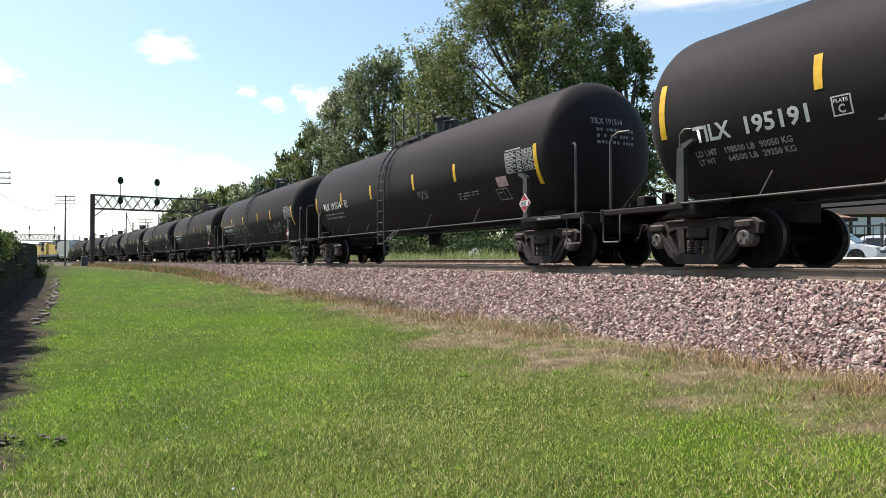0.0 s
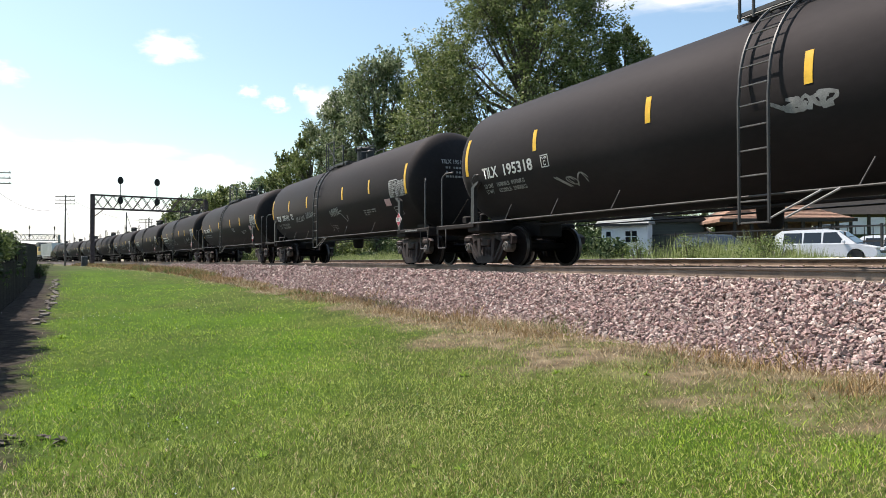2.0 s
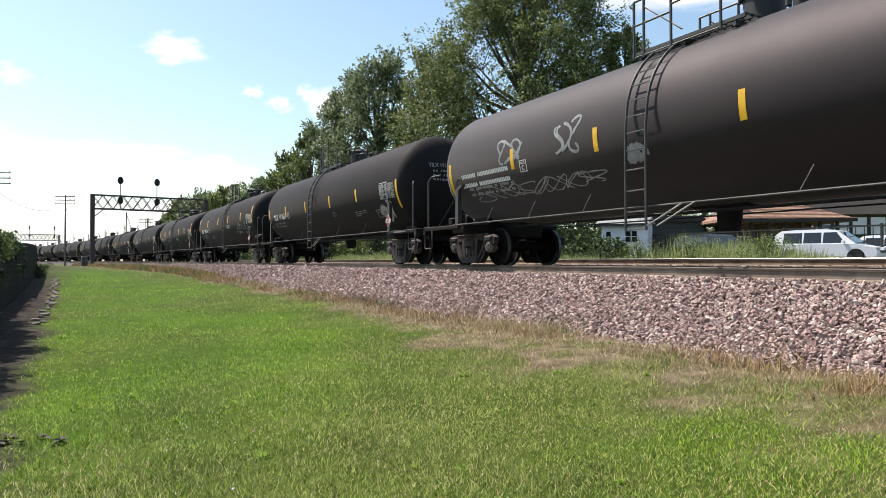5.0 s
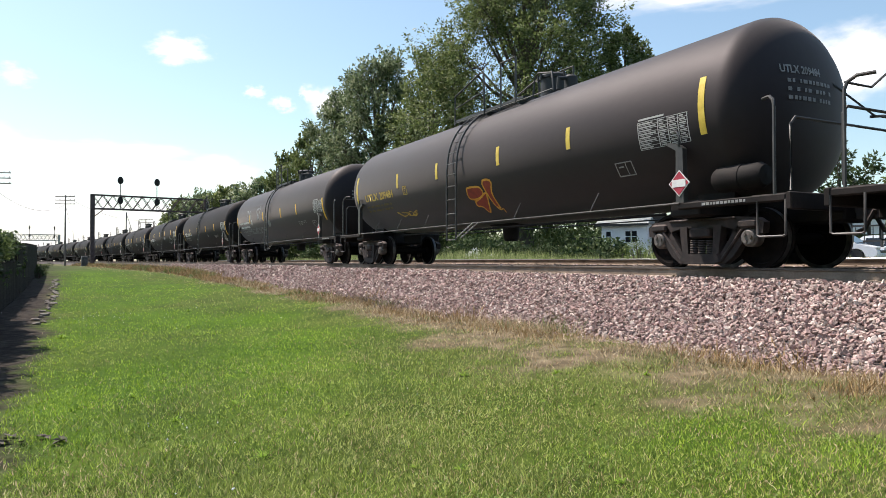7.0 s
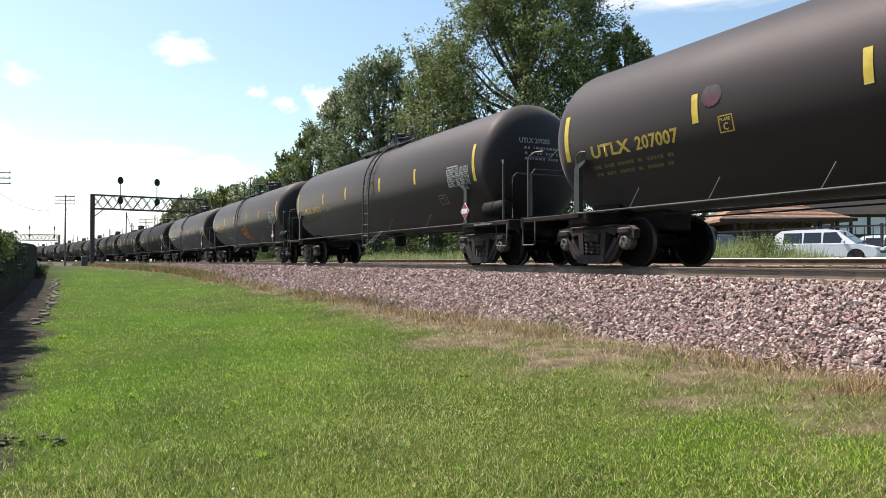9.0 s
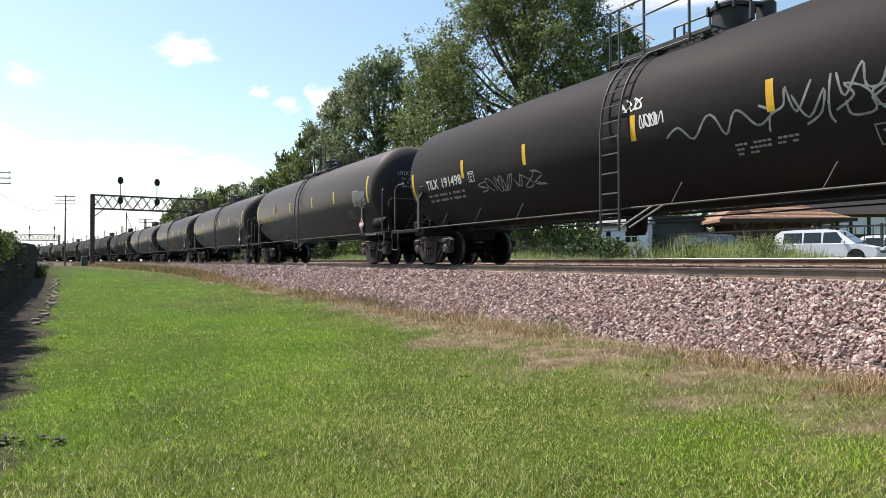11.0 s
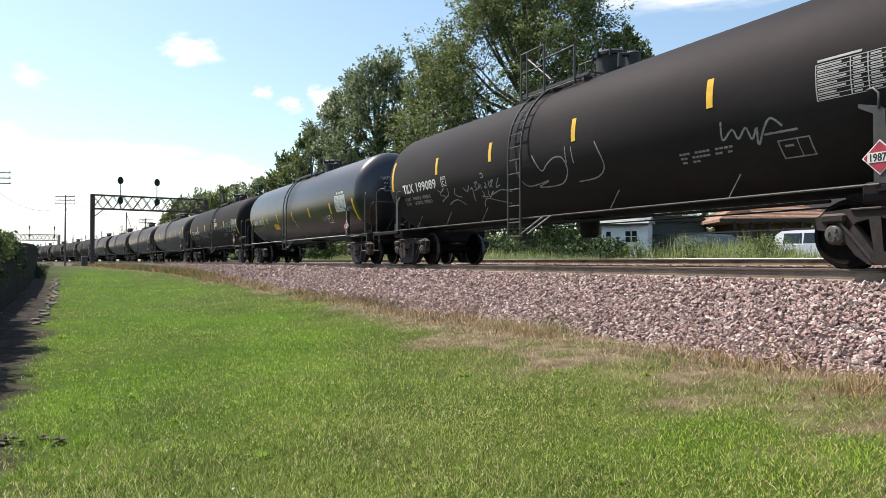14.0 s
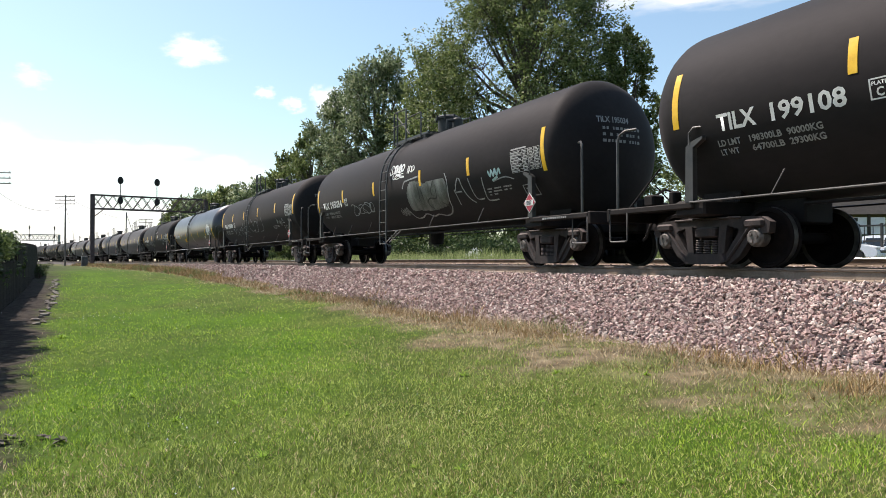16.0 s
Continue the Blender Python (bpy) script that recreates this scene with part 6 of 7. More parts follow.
    bush(p.x, p.y, p.z, 2.2 if s > 3 else 1.75, h * (1.06 if -3 < s < 1 else 1.0), 160 + k, 5000 if s > 2 else 15000, 0.095 + 0.004 * k, M_LEAF_DARK if k % 3 else M_LEAF, "dense green hedge bush behind dark board fence", "hedge_bush", "hedge bushes",
         math.degrees(TH) + 90, 0.1)
for k, (s, q, h) in enumerate([(26.0, -11.5, 0.7), (33.0, -11.4, 0.8), (40, -11.4, 0.9)]):
    p = track(s, q, float(lawn_z(s, -11.0)))
    bush(p.x, p.y, p.z, 1.2, h, 190 + k, 900, 0.06, M_LEAF_DARK, "low dark shrub at the foot of the fence", "shrub", "shrubs by the fence")


def build_fence():
    """Dark close-boarded fence along the lawn's edge: low panels, then taller ones up the line."""
    for s0 in np.arange(-7.5, 58, 2.4):
        H = 1.27 if s0 < 9 else 1.82
        board = cached("board%d" % (H * 100), lambda: Geo().box(-0.072, 0.072, -0.012, 0.012, 0.03, H, 0.004).mesh("board", M_BOARD))
        f = thing("board_fence", track_pose(s0, -11.7, float(lawn_z(s0, -11.7))), "dark weathered close-boarded timber fence panel", "fence", "fence panels along the lawn")
        part("post", Geo().box(-0.05, 0.05, 0.02, 0.11, -0.2, H + 0.06, 0.01), M_BOARD, f)
        for zz in (0.25, H - 0.27):
            part("fence_rail", Geo().box(0.0, 2.4, 0.015, 0.06, zz - 0.04, zz + 0.04), M_BOARD, f)
        for k in range(15):
            b = new("board", board)
            b.parent = f
            b.location = (0.12 + 0.156 * k, 0, 0.03 * math.sin(k * 3.1 + s0))


build_fence()


# ---- lawn blades, straw and weeds ----
def blades(count, x, y, z, h, w, rng, bend=0.35, up=0.8):
    a = rng.rand(count) * 6.283
    lean = rng.rand(count) * bend * h
    b = rng.rand(count) * 6.283
    c = np.stack([x, y, z], -1)
    side = np.stack([np.cos(a) * w, np.sin(a) * w, 0 * w], -1)
    tip = c + np.stack([np.cos(b) * lean, np.sin(b) * lean, h], -1)
    # rounded blades in a dense sward catch the light like the sward itself
    fn = np.cross(side, tip - c)
    fn /= np.linalg.norm(fn, axis=1, keepdims=True) + 1e-9
    turn = np.where(fn @ np.array([0.0, -1.0, 0.25]) < 0, -1.0, 1.0)[:, None]
    fn, side = fn * turn, side * turn
    v = np.stack([c - side, c + side, tip], 1).reshape(-1, 3)
    nn = fn * (1.15 - up) + np.array([0, 0, up])
    nn /= np.linalg.norm(nn, axis=1, keepdims=True)
    return v, np.arange(count * 3).reshape(-1, 3), np.repeat(nn, 3, axis=0)


def build_lawn():
    rng = np.random.RandomState(9)
    n = 760000
    r = 2.2 * (75.0 / 2.2) ** rng.rand(n) ** 1.15
    th = rng.uniform(-1.05, 1.0, n)
    x, y = r * np.sin(th), r * np.cos(th)
    s, q = to_track(x, y)
    ok = (q > -11.2) & (q < FOOT + 0.1) & (rng.rand(n) < np.clip(1.5 - r / 40, 0.0, 1))
    dry = dryness(x, y)
    patchy = value_noise(x * 0.55, y * 0.55, 21) * 0.6 + value_noise(x * 2.1, y * 2.1, 22) * 0.4
    ok &= rng.rand(n) > dry * 0.93
    ok &= rng.rand(n) > soil_and_shade_mask(x, y)
    ok &= rng.rand(n) < 0.30 + 1.0 * value_noise(x * 7.5, y * 7.5, 24) + 0.25 * (value_noise(x * 1.3, y * 1.3, 25) - 0.5)
    x, y, r, q, patchy = x[ok], y[ok], r[ok], q[ok], patchy[ok]
    z = ground_height(x, y) - 0.004
    m = len(x)
    tufty = value_noise(x * 6.5, y * 6.5, 23)
    h = (0.013 + 0.034 * rng.rand(m) ** 1.3) * (0.35 + 0.75 * patchy + 0.6 * tufty ** 2) * (1 + r / 60)
    w = (0.0017 + 0.0015 * rng.rand(m)) * (1 + r / 8)
    v, f, nn = blades(m, x, y, z, h, w, rng, 1.25, 0.62)
    # the sward goes on around and behind the tripod
    k = 60000
    r2, t2 = 7.0 * np.sqrt(rng.rand(k)), rng.rand(k) * 6.283
    x2, y2 = r2 * np.sin(t2), r2 * np.cos(t2)
    q2 = to_track(x2, y2)[1]
    ok = ((r2 < 2.3) | (np.abs(np.arctan2(x2, y2)) > 1.0)) & (q2 > -10.45) & (q2 < FOOT - 1.5)
    x2, y2 = x2[ok], y2[ok]
    k = len(x2)
    v2, f2, n2 = blades(k, x2, y2, ground_height(x2, y2) - 0.004, 0.014 + 0.03 * rng.rand(k), 0.003 + 0.002 * rng.rand(k), rng, 1.4, 0.62)
    lush = np.repeat(lushness(np.concatenate([x, x2]), np.concatenate([y, y2])) + 0.22 * rng.randn(m + k), 3).clip(0, 1)
    v, f, nn = np.concatenate([v, v2]), np.concatenate([f, f2 + len(v)]), np.concatenate([nn, n2])
    sward = big_mesh("lawn_grass", v, None, [M_GRASS], tris=f, normals=nn)
    sward.attributes.new("lush", "FLOAT", "POINT").data.foreach_set("value", lush.astype(np.float32))
    lawn = new("lawn_grass", sward)
    tagged(lawn, "short mown green grass blades of the lawn", "grass", kind="stuff")

    # dead blades through the sward, thickest near the tracks and the near end
    n = 110000
    r = 2.2 * (34.0 / 2.2) ** rng.rand(n) ** 1.2
    th = rng.uniform(-1.05, 1.0, n)
    x, y = r * np.sin(th), r * np.cos(th)
    s, q = to_track(x, y)
    ok = (q > -10.6) & (q < FOOT) & (rng.rand(n) < (0.2 + 1.2 * value_noise(x * 0.9, y * 0.9, 51) ** 2) * np.clip((x + 5) / 7 + 0.9 * (r < 6), 0.1, 1))
    x, y, r = x[ok], y[ok], r[ok]
    m = len(x)
    v0, f0, n0 = blades(m, x, y, ground_height(x, y), (0.012 + 0.022 * rng.rand(m)) * (1 + r / 28), 0.0019 * (1 + r / 8), rng, 1.7, 0.6)
    n = 130000
    s = -19 + 95 * rng.rand(n) ** 1.9
    d = rng.rand(n) ** 1.25 * 3.9 - 0.25                       # out from the ballast's foot
    q = FOOT - d
    x, y = track_np(s, q)
    dry = dryness(x, y)
    ok = rng.rand(n) < dry * 1.0 + 0.02
    x, y, s, d = x[ok], y[ok], s[ok], d[ok]
    m = len(x)
    clump = value_noise(x * 1.6, y * 1.6, 31)
    tall = np.clip(1.0 - np.abs(d - 0.25) / 0.8, 0, 1)
    h = (0.02 + 0.055 * rng.rand(m) ** 1.5) + tall * (0.02 + 0.16 * clump * rng.rand(m)) + 0.55 * np.clip(clump - 0.6, 0, 1) * rng.rand(m) * np.clip(0.9 - np.abs(d - 0.3), 0, 1)
    w = (0.0023 + 0.0026 * rng.rand(m) ** 2) * (1 + np.maximum(s + 14, 0) / 9)
    v, f, nn = blades(m, x, y, ground_height(x, y) - 0.01, h, w, rng, 1.5, 0.5)
    v, f, nn = np.concatenate([v, v0]), np.concatenate([f, f0 + len(v)]), np.concatenate([nn, n0])
    straw = new("dry_grass", big_mesh("dry_grass", v, None, [M_DRY], tris=f, normals=nn))
    tagged(straw, "tall dry straw-coloured grass along the ballast", "grass", kind="stuff")

    # tan weeds gone to seed along the ballast's foot, in tufts of leaning stalks, with green shoots between
    n = 46000
    s = -17.5 + 130 * rng.rand(n) ** 1.5
    d = rng.randn(n) * 0.36 + 0.22 + 0.35 * value_noise(s * 0.6, 0 * s, 62)
    clump = value_noise(s * 0.8, d * 1.2, 63) * 0.55 + value_noise(s * 2.6, d * 3.0, 64) * 0.45 + 0.35 * np.clip((s - 8) / 20, 0, 1)
    ok = rng.rand(n) < np.clip((clump - 0.34) * 3.0, 0, 1)
    s, d, clump = s[ok], d[ok], clump[ok]
    x, y = track_np(s, FOOT - d)
    m = len(x)
    h = (0.06 + 0.46 * np.clip(clump - 0.25, 0.05, 0.75) * rng.rand(m) ** 0.8) * np.clip(1.0 - d * 0.3, 0.4, 1.1) * (1 + 0.6 * np.clip((s - 10) / 20, 0, 1))
    w = (0.0028 + 0.0046 * rng.rand(m) ** 1.6) * (1 + np.maximum(s + 14, 0) / 11)
    z = np.maximum(ground_height(x, y), bed_z(s, FOOT - d)) - 0.02
    fresh = rng.rand(m) < np.clip((value_noise(s * 0.9, d * 1.4, 65) - 0.52) * 2.6 + 0.7 * np.exp(-((s + 15.2) / 0.9) ** 2), 0.04, 0.75)
    for pick, name, mat, label in ((~fresh, "brown_weeds", M_BROWNWEED, "dead tan weeds in ragged tufts at the ballast's foot"), (fresh, "green_shoots", M_RANK, "green grass shoots among dead weeds by the ballast")):
        v, f, nn = blades(int(pick.sum()), x[pick], y[pick], z[pick], h[pick], w[pick], rng, 1.15, 0.35)
        tagged(new(name, big_mesh(name, v, None, [mat], tris=f, normals=nn)), label, "weeds", kind="stuff")
    # a stand of dark spent stalks where the bank begins to steepen
    n = 2600
    s, d = -2.4 + 2.5 * rng.randn(n), 0.02 + 0.20 * rng.randn(n)
    x, y = track_np(s, FOOT - d)
    keep = rng.rand(n) < 0.25 + value_noise(s * 1.8, d * 2.0, 66)
    x, y, s, d = x[keep], y[keep], s[keep], d[keep]
    m = len(x)
    v, f, nn = blades(m, x, y, np.maximum(ground_height(x, y), bed_z(s, FOOT - d)) - 0.02, 0.05 + 0.21 * rng.rand(m) ** 1.4, 0.004 + 0.005 * rng.rand(m), rng, 1.0, 0.5)
    tagged(new("spent_stalks", big_mesh("spent_stalks", v, None, [M_SPENT], tris=f, normals=nn)), "stand of dark spent weed stalks at the ballast's foot", "weeds", kind="stuff")

    # clover and broad leaves in patches
    n = 70000
    r = 2.3 * (14.0 / 2.3) ** rng.rand(n) ** 1.1
    th = rng.uniform(-0.75, 0.75, n)
    x, y = r * np.sin(th), r * np.cos(th)
    s, q = to_track(x, y)
    pn = value_noise(x * 0.9, y * 0.9, 71) * 0.55 + value_noise(x * 3.1, y * 3.1, 72) * 0.45
    ok = (q > -10.5) & (q < FOOT - 0.8) & (rng.rand(n) < np.clip((pn - 0.46 + 0.03 * x.clip(-3, 3)) * 5, 0, 1)) & (rng.rand(n) > dryness(x, y))
    x, y, r = x[ok], y[ok], r[ok]
    m = len(x)
    a, sz = rng.rand(m) * 6.283, (0.004 + 0.005 * rng.rand(m)) * (1 + r / 25)
    c = np.stack([x, y, ground_height(x, y) + 0.012 + 0.022 * rng.rand(m)], -1)
    e1 = np.stack([np.cos(a), np.sin(a), 0.5 * rng.randn(m)], -1) * sz[:, None]
    e2 = np.stack([-np.sin(a), np.cos(a), 0.5 * rng.randn(m)], -1) * sz[:, None] * 0.75
    v = np.stack([c - e1, c - e2, c + e1, c + e2], 1).reshape(-1, 3)
    nn = np.cross(e1, e2)
    nn = nn / np.linalg.norm(nn, axis=1, keepdims=True) + np.array([0, 0, 0.5])
    nn /= np.linalg.norm(nn, axis=1, keepdims=True)
    clover = new("clover_leaves", big_mesh("clover_leaves", v, np.arange(4 * m).reshape(-1, 4), [M_CLOVER], normals=np.repeat(nn, 4, axis=0)))
    tagged(clover, "small green clover leaves in patches in the lawn", "clover", kind="stuff")


build_lawn()


def weed_mesh(seed, n, size, width, spread):
    """A tuft of narrow leaves that rise from one root and bend over at the tips."""
    rng = np.random.RandomState(seed)
    vs, fs, ns = [np.zeros(3)], [], [np.array([0.0, 0.0, 1.0])]
    for k in range(n):
        a, el = k * 2.4 + rng.rand(), rng.uniform(0.15, 1.0)
        L, w = size * rng.uniform(0.55, 1.1) + spread * rng.rand(), width * rng.uniform(0.7, 1.2)
        d = np.array([math.cos(a) * math.cos(el), math.sin(a) * math.cos(el), math.sin(el)])
        sd = np.array([-math.sin(a), math.cos(a), 0]) * w
        b = len(vs)
        vs += [d * L * 0.55 + sd, d * L + np.array([d[0], d[1], -0.6]) * 0.25 * L, d * L * 0.55 - sd]
        fs.append((0, b + 2, b + 1, b))
        up = np.cross(sd, d)
        up = up / np.linalg.norm(up) * 0.25 + np.array([0, 0, 0.9])
        ns += [up / np.linalg.norm(up)] * 3
    return big_mesh("weed", np.array(vs), np.array(fs), [M_WEED], normals=np.array(ns))


def small_litter():
    """White clover heads and a scatter of fallen leaves in the lawn."""
    rng = np.random.RandomState(77)
    vs, fs = [], []
    for cx_, cy_, n, sp in ((-8.2, 16.4, 60, 0.9), (-2.3, 5.6, 8, 0.25), (-1.4, 4.1, 6, 0.2), (-0.6, 6.0, 4, 0.5), (-5.8, 13.0, 12, 1.2)):
        for k in range(n):
            x, y = cx_ + rng.randn() * sp, cy_ + rng.randn() * sp
            r = 0.005 + 0.006 * rng.rand()
            b, z = len(vs), ground_at(x, y) + 0.03
            vs += [(x - r, y, z), (x + r, y, z), (x, y - r, z), (x, y + r, z), (x, y, z - r), (x, y, z + r)]
            fs += [(b, b + 2, b + 5), (b + 2, b + 1, b + 5), (b + 1, b + 3, b + 5), (b + 3, b, b + 5), (b + 2, b, b + 4), (b + 1, b + 2, b + 4), (b + 3, b + 1, b + 4), (b, b + 3, b + 4)]
    ob = new("clover_heads", big_mesh("clover_heads", np.array(vs), None, [M_WALL_WHITE], tris=np.array(fs)))
    tagged(ob, "tiny white clover heads scattered in the lawn", "clover", kind="stuff")
    leaf = big_mesh("fallen_leaf", np.array([(-0.05, 0, 0), (0, 0.028, 0.012), (0.06, 0, 0.004), (0, -0.028, 0.015)]), np.array([(0, 1, 2, 3)]), [M_BARK])
    for k in range(16):
        x, y = -3.2 + rng.uniform(-0.35, 0.35), 5.3 + rng.uniform(-0.14, 0.14)
        lf = new("fallen_leaf", leaf)
        lf.matrix_world = pose(x, y, ground_at(x, y) + 0.018, rng.uniform(-25, 25), rng.uniform(-25, 25), rng.uniform(0, 360)) @ Matrix.Scale(rng.uniform(0.7, 1.3), 4)
        tagged(lf, "curled brown fallen leaf lying on the lawn", "leaf", "fallen leaves")


def ground_at(x, y):
    return float(ground_height(np.array([x]), np.array([y]))[0])


small_litter()
broad = [weed_mesh(60 + k, 34, 0.050, 0.0055, 0.035) for k in range(3)]
tuft = [weed_mesh(70 + k, 44, 0.060, 0.0032, 0.04) for k in range(2)]
for k, (x, y, big) in enumerate([(-1.27, 4.85, 1.15), (-3.17, 7.05, 1.2), (0.11, 4.43, 0.9), (-0.18, 4.51, 0.7), (-4.36, 12.2, 1.7), (-2.31, 5.94, 1.0), (-0.85, 5.96, 0.8), (1.22, 7.37, 1.2), (0.22, 7.41, 1.2),
                                 (-6.84, 12.32, 2.0), (-1.99, 6.56, 0.9), (1.05, 4.06, 0.9), (-3.4, 8.4, 1.0), (0.9, 6.2, 0.8), (2.1, 7.1, 1.0), (-5.2, 14.0, 1.5), (-6.5, 17.5, 1.6)]):
    wd = new("weed", broad[k % 3] if k % 4 else tuft[k % 2])
    wd.matrix_world = pose(x, y, ground_at(x, y) - 0.005, 0, 0, 77 * k) @ Matrix.Scale(big, 4)
    tagged(wd, "bright green leafy weed tuft in the lawn", "weed", "weeds in the lawn")


def edging_stones():
    """Rough pale stones laid along the border beneath the fence."""
    rng = np.random.RandomState(88)
    for k in range(46):
        s = -1.6 + 0.55 * k + rng.uniform(-0.15, 0.15)
        bm = bmesh.new()
        bmesh.ops.create_icosphere(bm, subdivisions=2, radius=1.0)
        for _ in range(6):
            d = Vector(rng.randn(3)).normalized()
            for vv in bm.verts:
                e = vv.co.dot(d) - 0.6
                if e > 0:
                    vv.co -= d * e
        me = bpy.data.meshes.new("edging_stone")
        bm.to_mesh(me)
        bm.free()
        me.materials.append(M_EDGE)
        st = new("edging_stone", me)
        p = track(s, -10.66 + rng.uniform(-0.14, 0.14), 0)
        r = rng.uniform(0.05, 0.12)
        st.matrix_world = pose(p.x, p.y, ground_at(p.x, p.y) + r * 0.22, 0, 0, rng.uniform(0, 360)) @ Matrix.Diagonal((r * 1.3, r, r * 0.5, 1))
        tagged(st, "rough pale grey edging stone along the fence border", "stone", "edging stones")


edging_stones()


def tall_weeds():
    """Rank grass and weeds beyond the far track."""
    rng = np.random.RandomState(14)
    n = 60000
    s = -9 + 78 * rng.rand(n) ** 1.7
    q = 8.2 + 4.2 * rng.rand(n)
    x, y = track_np(s, q)
    clump = value_noise(s * 0.55, q * 0.4, 41)
    ok = rng.rand(n) < 0.2 + clump
    x, y, s, clump = x[ok], y[ok], s[ok], clump[ok]
    m = len(x)
    thick = np.exp(-((s + 1.5) / 2.6) ** 2)                    # a rank clump opposite the camera
    h = (0.38 + (1.15 + 0.5 * thick) * np.maximum(clump, thick * 0.8) ** 1.2 * rng.rand(m) ** 0.7) * np.clip(1.15 - s / 130, 0.5, 1)
    v, f, nn = blades(m, x, y, ground_height(x, y) - 0.02, h, 0.012 + 0.012 * rng.rand(m) + s.clip(0) * 0.0004, rng, 0.5)
    ob = new("tall_weeds", big_mesh("tall_weeds", v, None, [M_RANK], tris=f, normals=nn))
    tagged(ob, "tall rank green weeds and grass beyond the far track", "weeds", kind="stuff")


tall_weeds()
for k in range(9):
    s, q = -4.6 + 0.85 * k + 0.3 * math.sin(k * 2.1), 9.2 + 0.8 * math.sin(k * 1.7)
    p = track(s, q, FARZ)
    bush(p.x, p.y, p.z, 1.0, 1.5 + 0.35 * math.sin(k * 2.6), 210 + k, 500, 0.07, M_RANK, "tall leafy green weed clump beyond the far track", "weed_clump", "weed clumps")


# ---- signal bridges, poles and wires ----
def signal_head(parent, x, y, z, s=1.0, slim=1.0, mat=None):
    h = new("signal_head")
    h.parent = parent
    h.location = (x, y, z)
    h["label"] = "black oval signal target with dark lenses" if slim == 1.0 else "slim pale grey signal head"
    part("target", Geo().plate([(0.42 * s * slim * math.sin(a), 0.58 * s * math.cos(a)) for a in [k * 0.3142 for k in range(20)]], -0.03, 0.03).moved(pose(0, 0, 0, 0, 0, 90)), mat or M_BLACK, h)
    for dz in (-0.27, 0.0, 0.27):
        part("hood", Geo().lathe([(-0.32 * s, 0.10 * s), (-0.05, 0.11 * s), (-0.04, 0.0001)], "x", 10, (0, 0, dz * s)), M_BLACK, h)
    part("housing", Geo().box(0.03, 0.28 * s, -0.2 * s, 0.2 * s, -0.42 * s, 0.42 * s, 0.03), M_BLACK, h)


def signal_bridge(s0, q0, q1, foot, z0, z1, heads, label, steel=M_GANTRY):
    """Latticed truss across both tracks; local y runs towards the lawn."""
    ob = thing("signal_bridge", track_pose(s0, 0.0, 0.0), label, "signal bridge", "signal bridges")
    y0, y1 = -q0, -q1
    for y in (y0, y1):
        p = Geo()
        for dx in (-0.32, 0.32):
            p.box(dx - 0.08, dx + 0.08, y - 0.28, y + 0.28, foot, z1 + 0.1)
        for k in range(8):
            za = foot + 0.4 + (z1 - foot - 0.8) * k / 8
            zb = foot + 0.4 + (z1 - foot - 0.8) * (k + 1) / 8
            e = 1 if k % 2 else -1
            p.tube([(-0.32 * e, y, za), (0.32 * e, y, zb)], 0.04, 4)
        part("post", p, steel, ob)
        part("footing", Geo().box(-0.7, 0.7, y - 0.6, y + 0.6, foot - 0.3, foot + 0.35, 0.04), M_CONCRETE, ob)
    n = 6
    for dx in (-0.45, 0.45):
        for z in (z0, z1):
            part("chord", Geo().box(dx - 0.07, dx + 0.07, y1, y0, z - 0.09, z + 0.09), steel, ob)
        for k in range(n):
            ya, yb = y0 + (y1 - y0) * k / n, y0 + (y1 - y0) * (k + 1) / n
            ym = (ya + yb) / 2
            part("lattice_bar", Geo().tube([(dx, ya, z0), (dx, ym, z1)], 0.055, 4).tube([(dx, ym, z1), (dx, yb, z0)], 0.055, 4), steel, ob)
            part("lattice_bar", Geo().tube([(dx, ya, z1), (dx, ym, z0)], 0.04, 4).tube([(dx, ym, z0), (dx, yb, z1)], 0.04, 4), steel, ob)
    part("walkway", Geo().box(-0.4, 0.4, y1, y0, z0 + 0.08, z0 + 0.13), steel, ob)
    part("brace", Geo().tube([(0, y0, z0 - 1.4), (0, y0 - 1.6, z0)], 0.07, 5), steel, ob)
    for yh in heads:
        part("mast", Geo().tube([(-0.6, yh, z0), (-0.6, yh, z1 + 2.6)], 0.06, 6), M_STEEL, ob)
        far = steel is M_GALV
        signal_head(ob, -0.75, yh, z1 + (1.9 if far else 2.35), 1.0, 0.5 if far else 1.0, M_STEEL if far else None)
        signal_head(ob, -0.75, yh, z1 - (0.5 if far else 0.75), 1.0, 0.5 if far else 1.0, M_STEEL if far else None)
    return ob


signal_bridge(98.3, -3.0, 13.8, -0.7, 8.05, 10.15, (-0.75, -6.05), "dark brown lattice steel signal bridge over the tracks")
signal_bridge(218.0, -3.2, 9.3, -0.7, 6.2, 8.0, (-1.4, -7.9), "distant pale lattice steel signal bridge over the tracks", M_GALV)


def utility_pole(x, y, z, h, arms, label, facing=0.0, r=0.16):
    ob = thing("utility_pole", pose(x, y, z, 0, 0, facing), label, "utility pole", "utility poles")
    part("pole", Geo().tube([(0, 0, -0.2), (0, 0, h)], [r, r * 0.65], 8), M_POLE, ob)
    for k in range(arms):
        zz = h - 0.25 - 0.62 * k
        part("crossarm", Geo().box(-1.55, 1.55, -0.20, -0.10, zz - 0.06, zz + 0.06, 0.01), M_POLE, ob)
        for xx in (-1.4, -0.8, 0.8, 1.4):
            part("insulator", Geo().lathe([(0.05, 0.03), (0.12, 0.05), (0.2, 0.04), (0.22, 0.0001)], "z", 8, (xx, -0.15, zz)), M_STEEL, ob)
    return ob


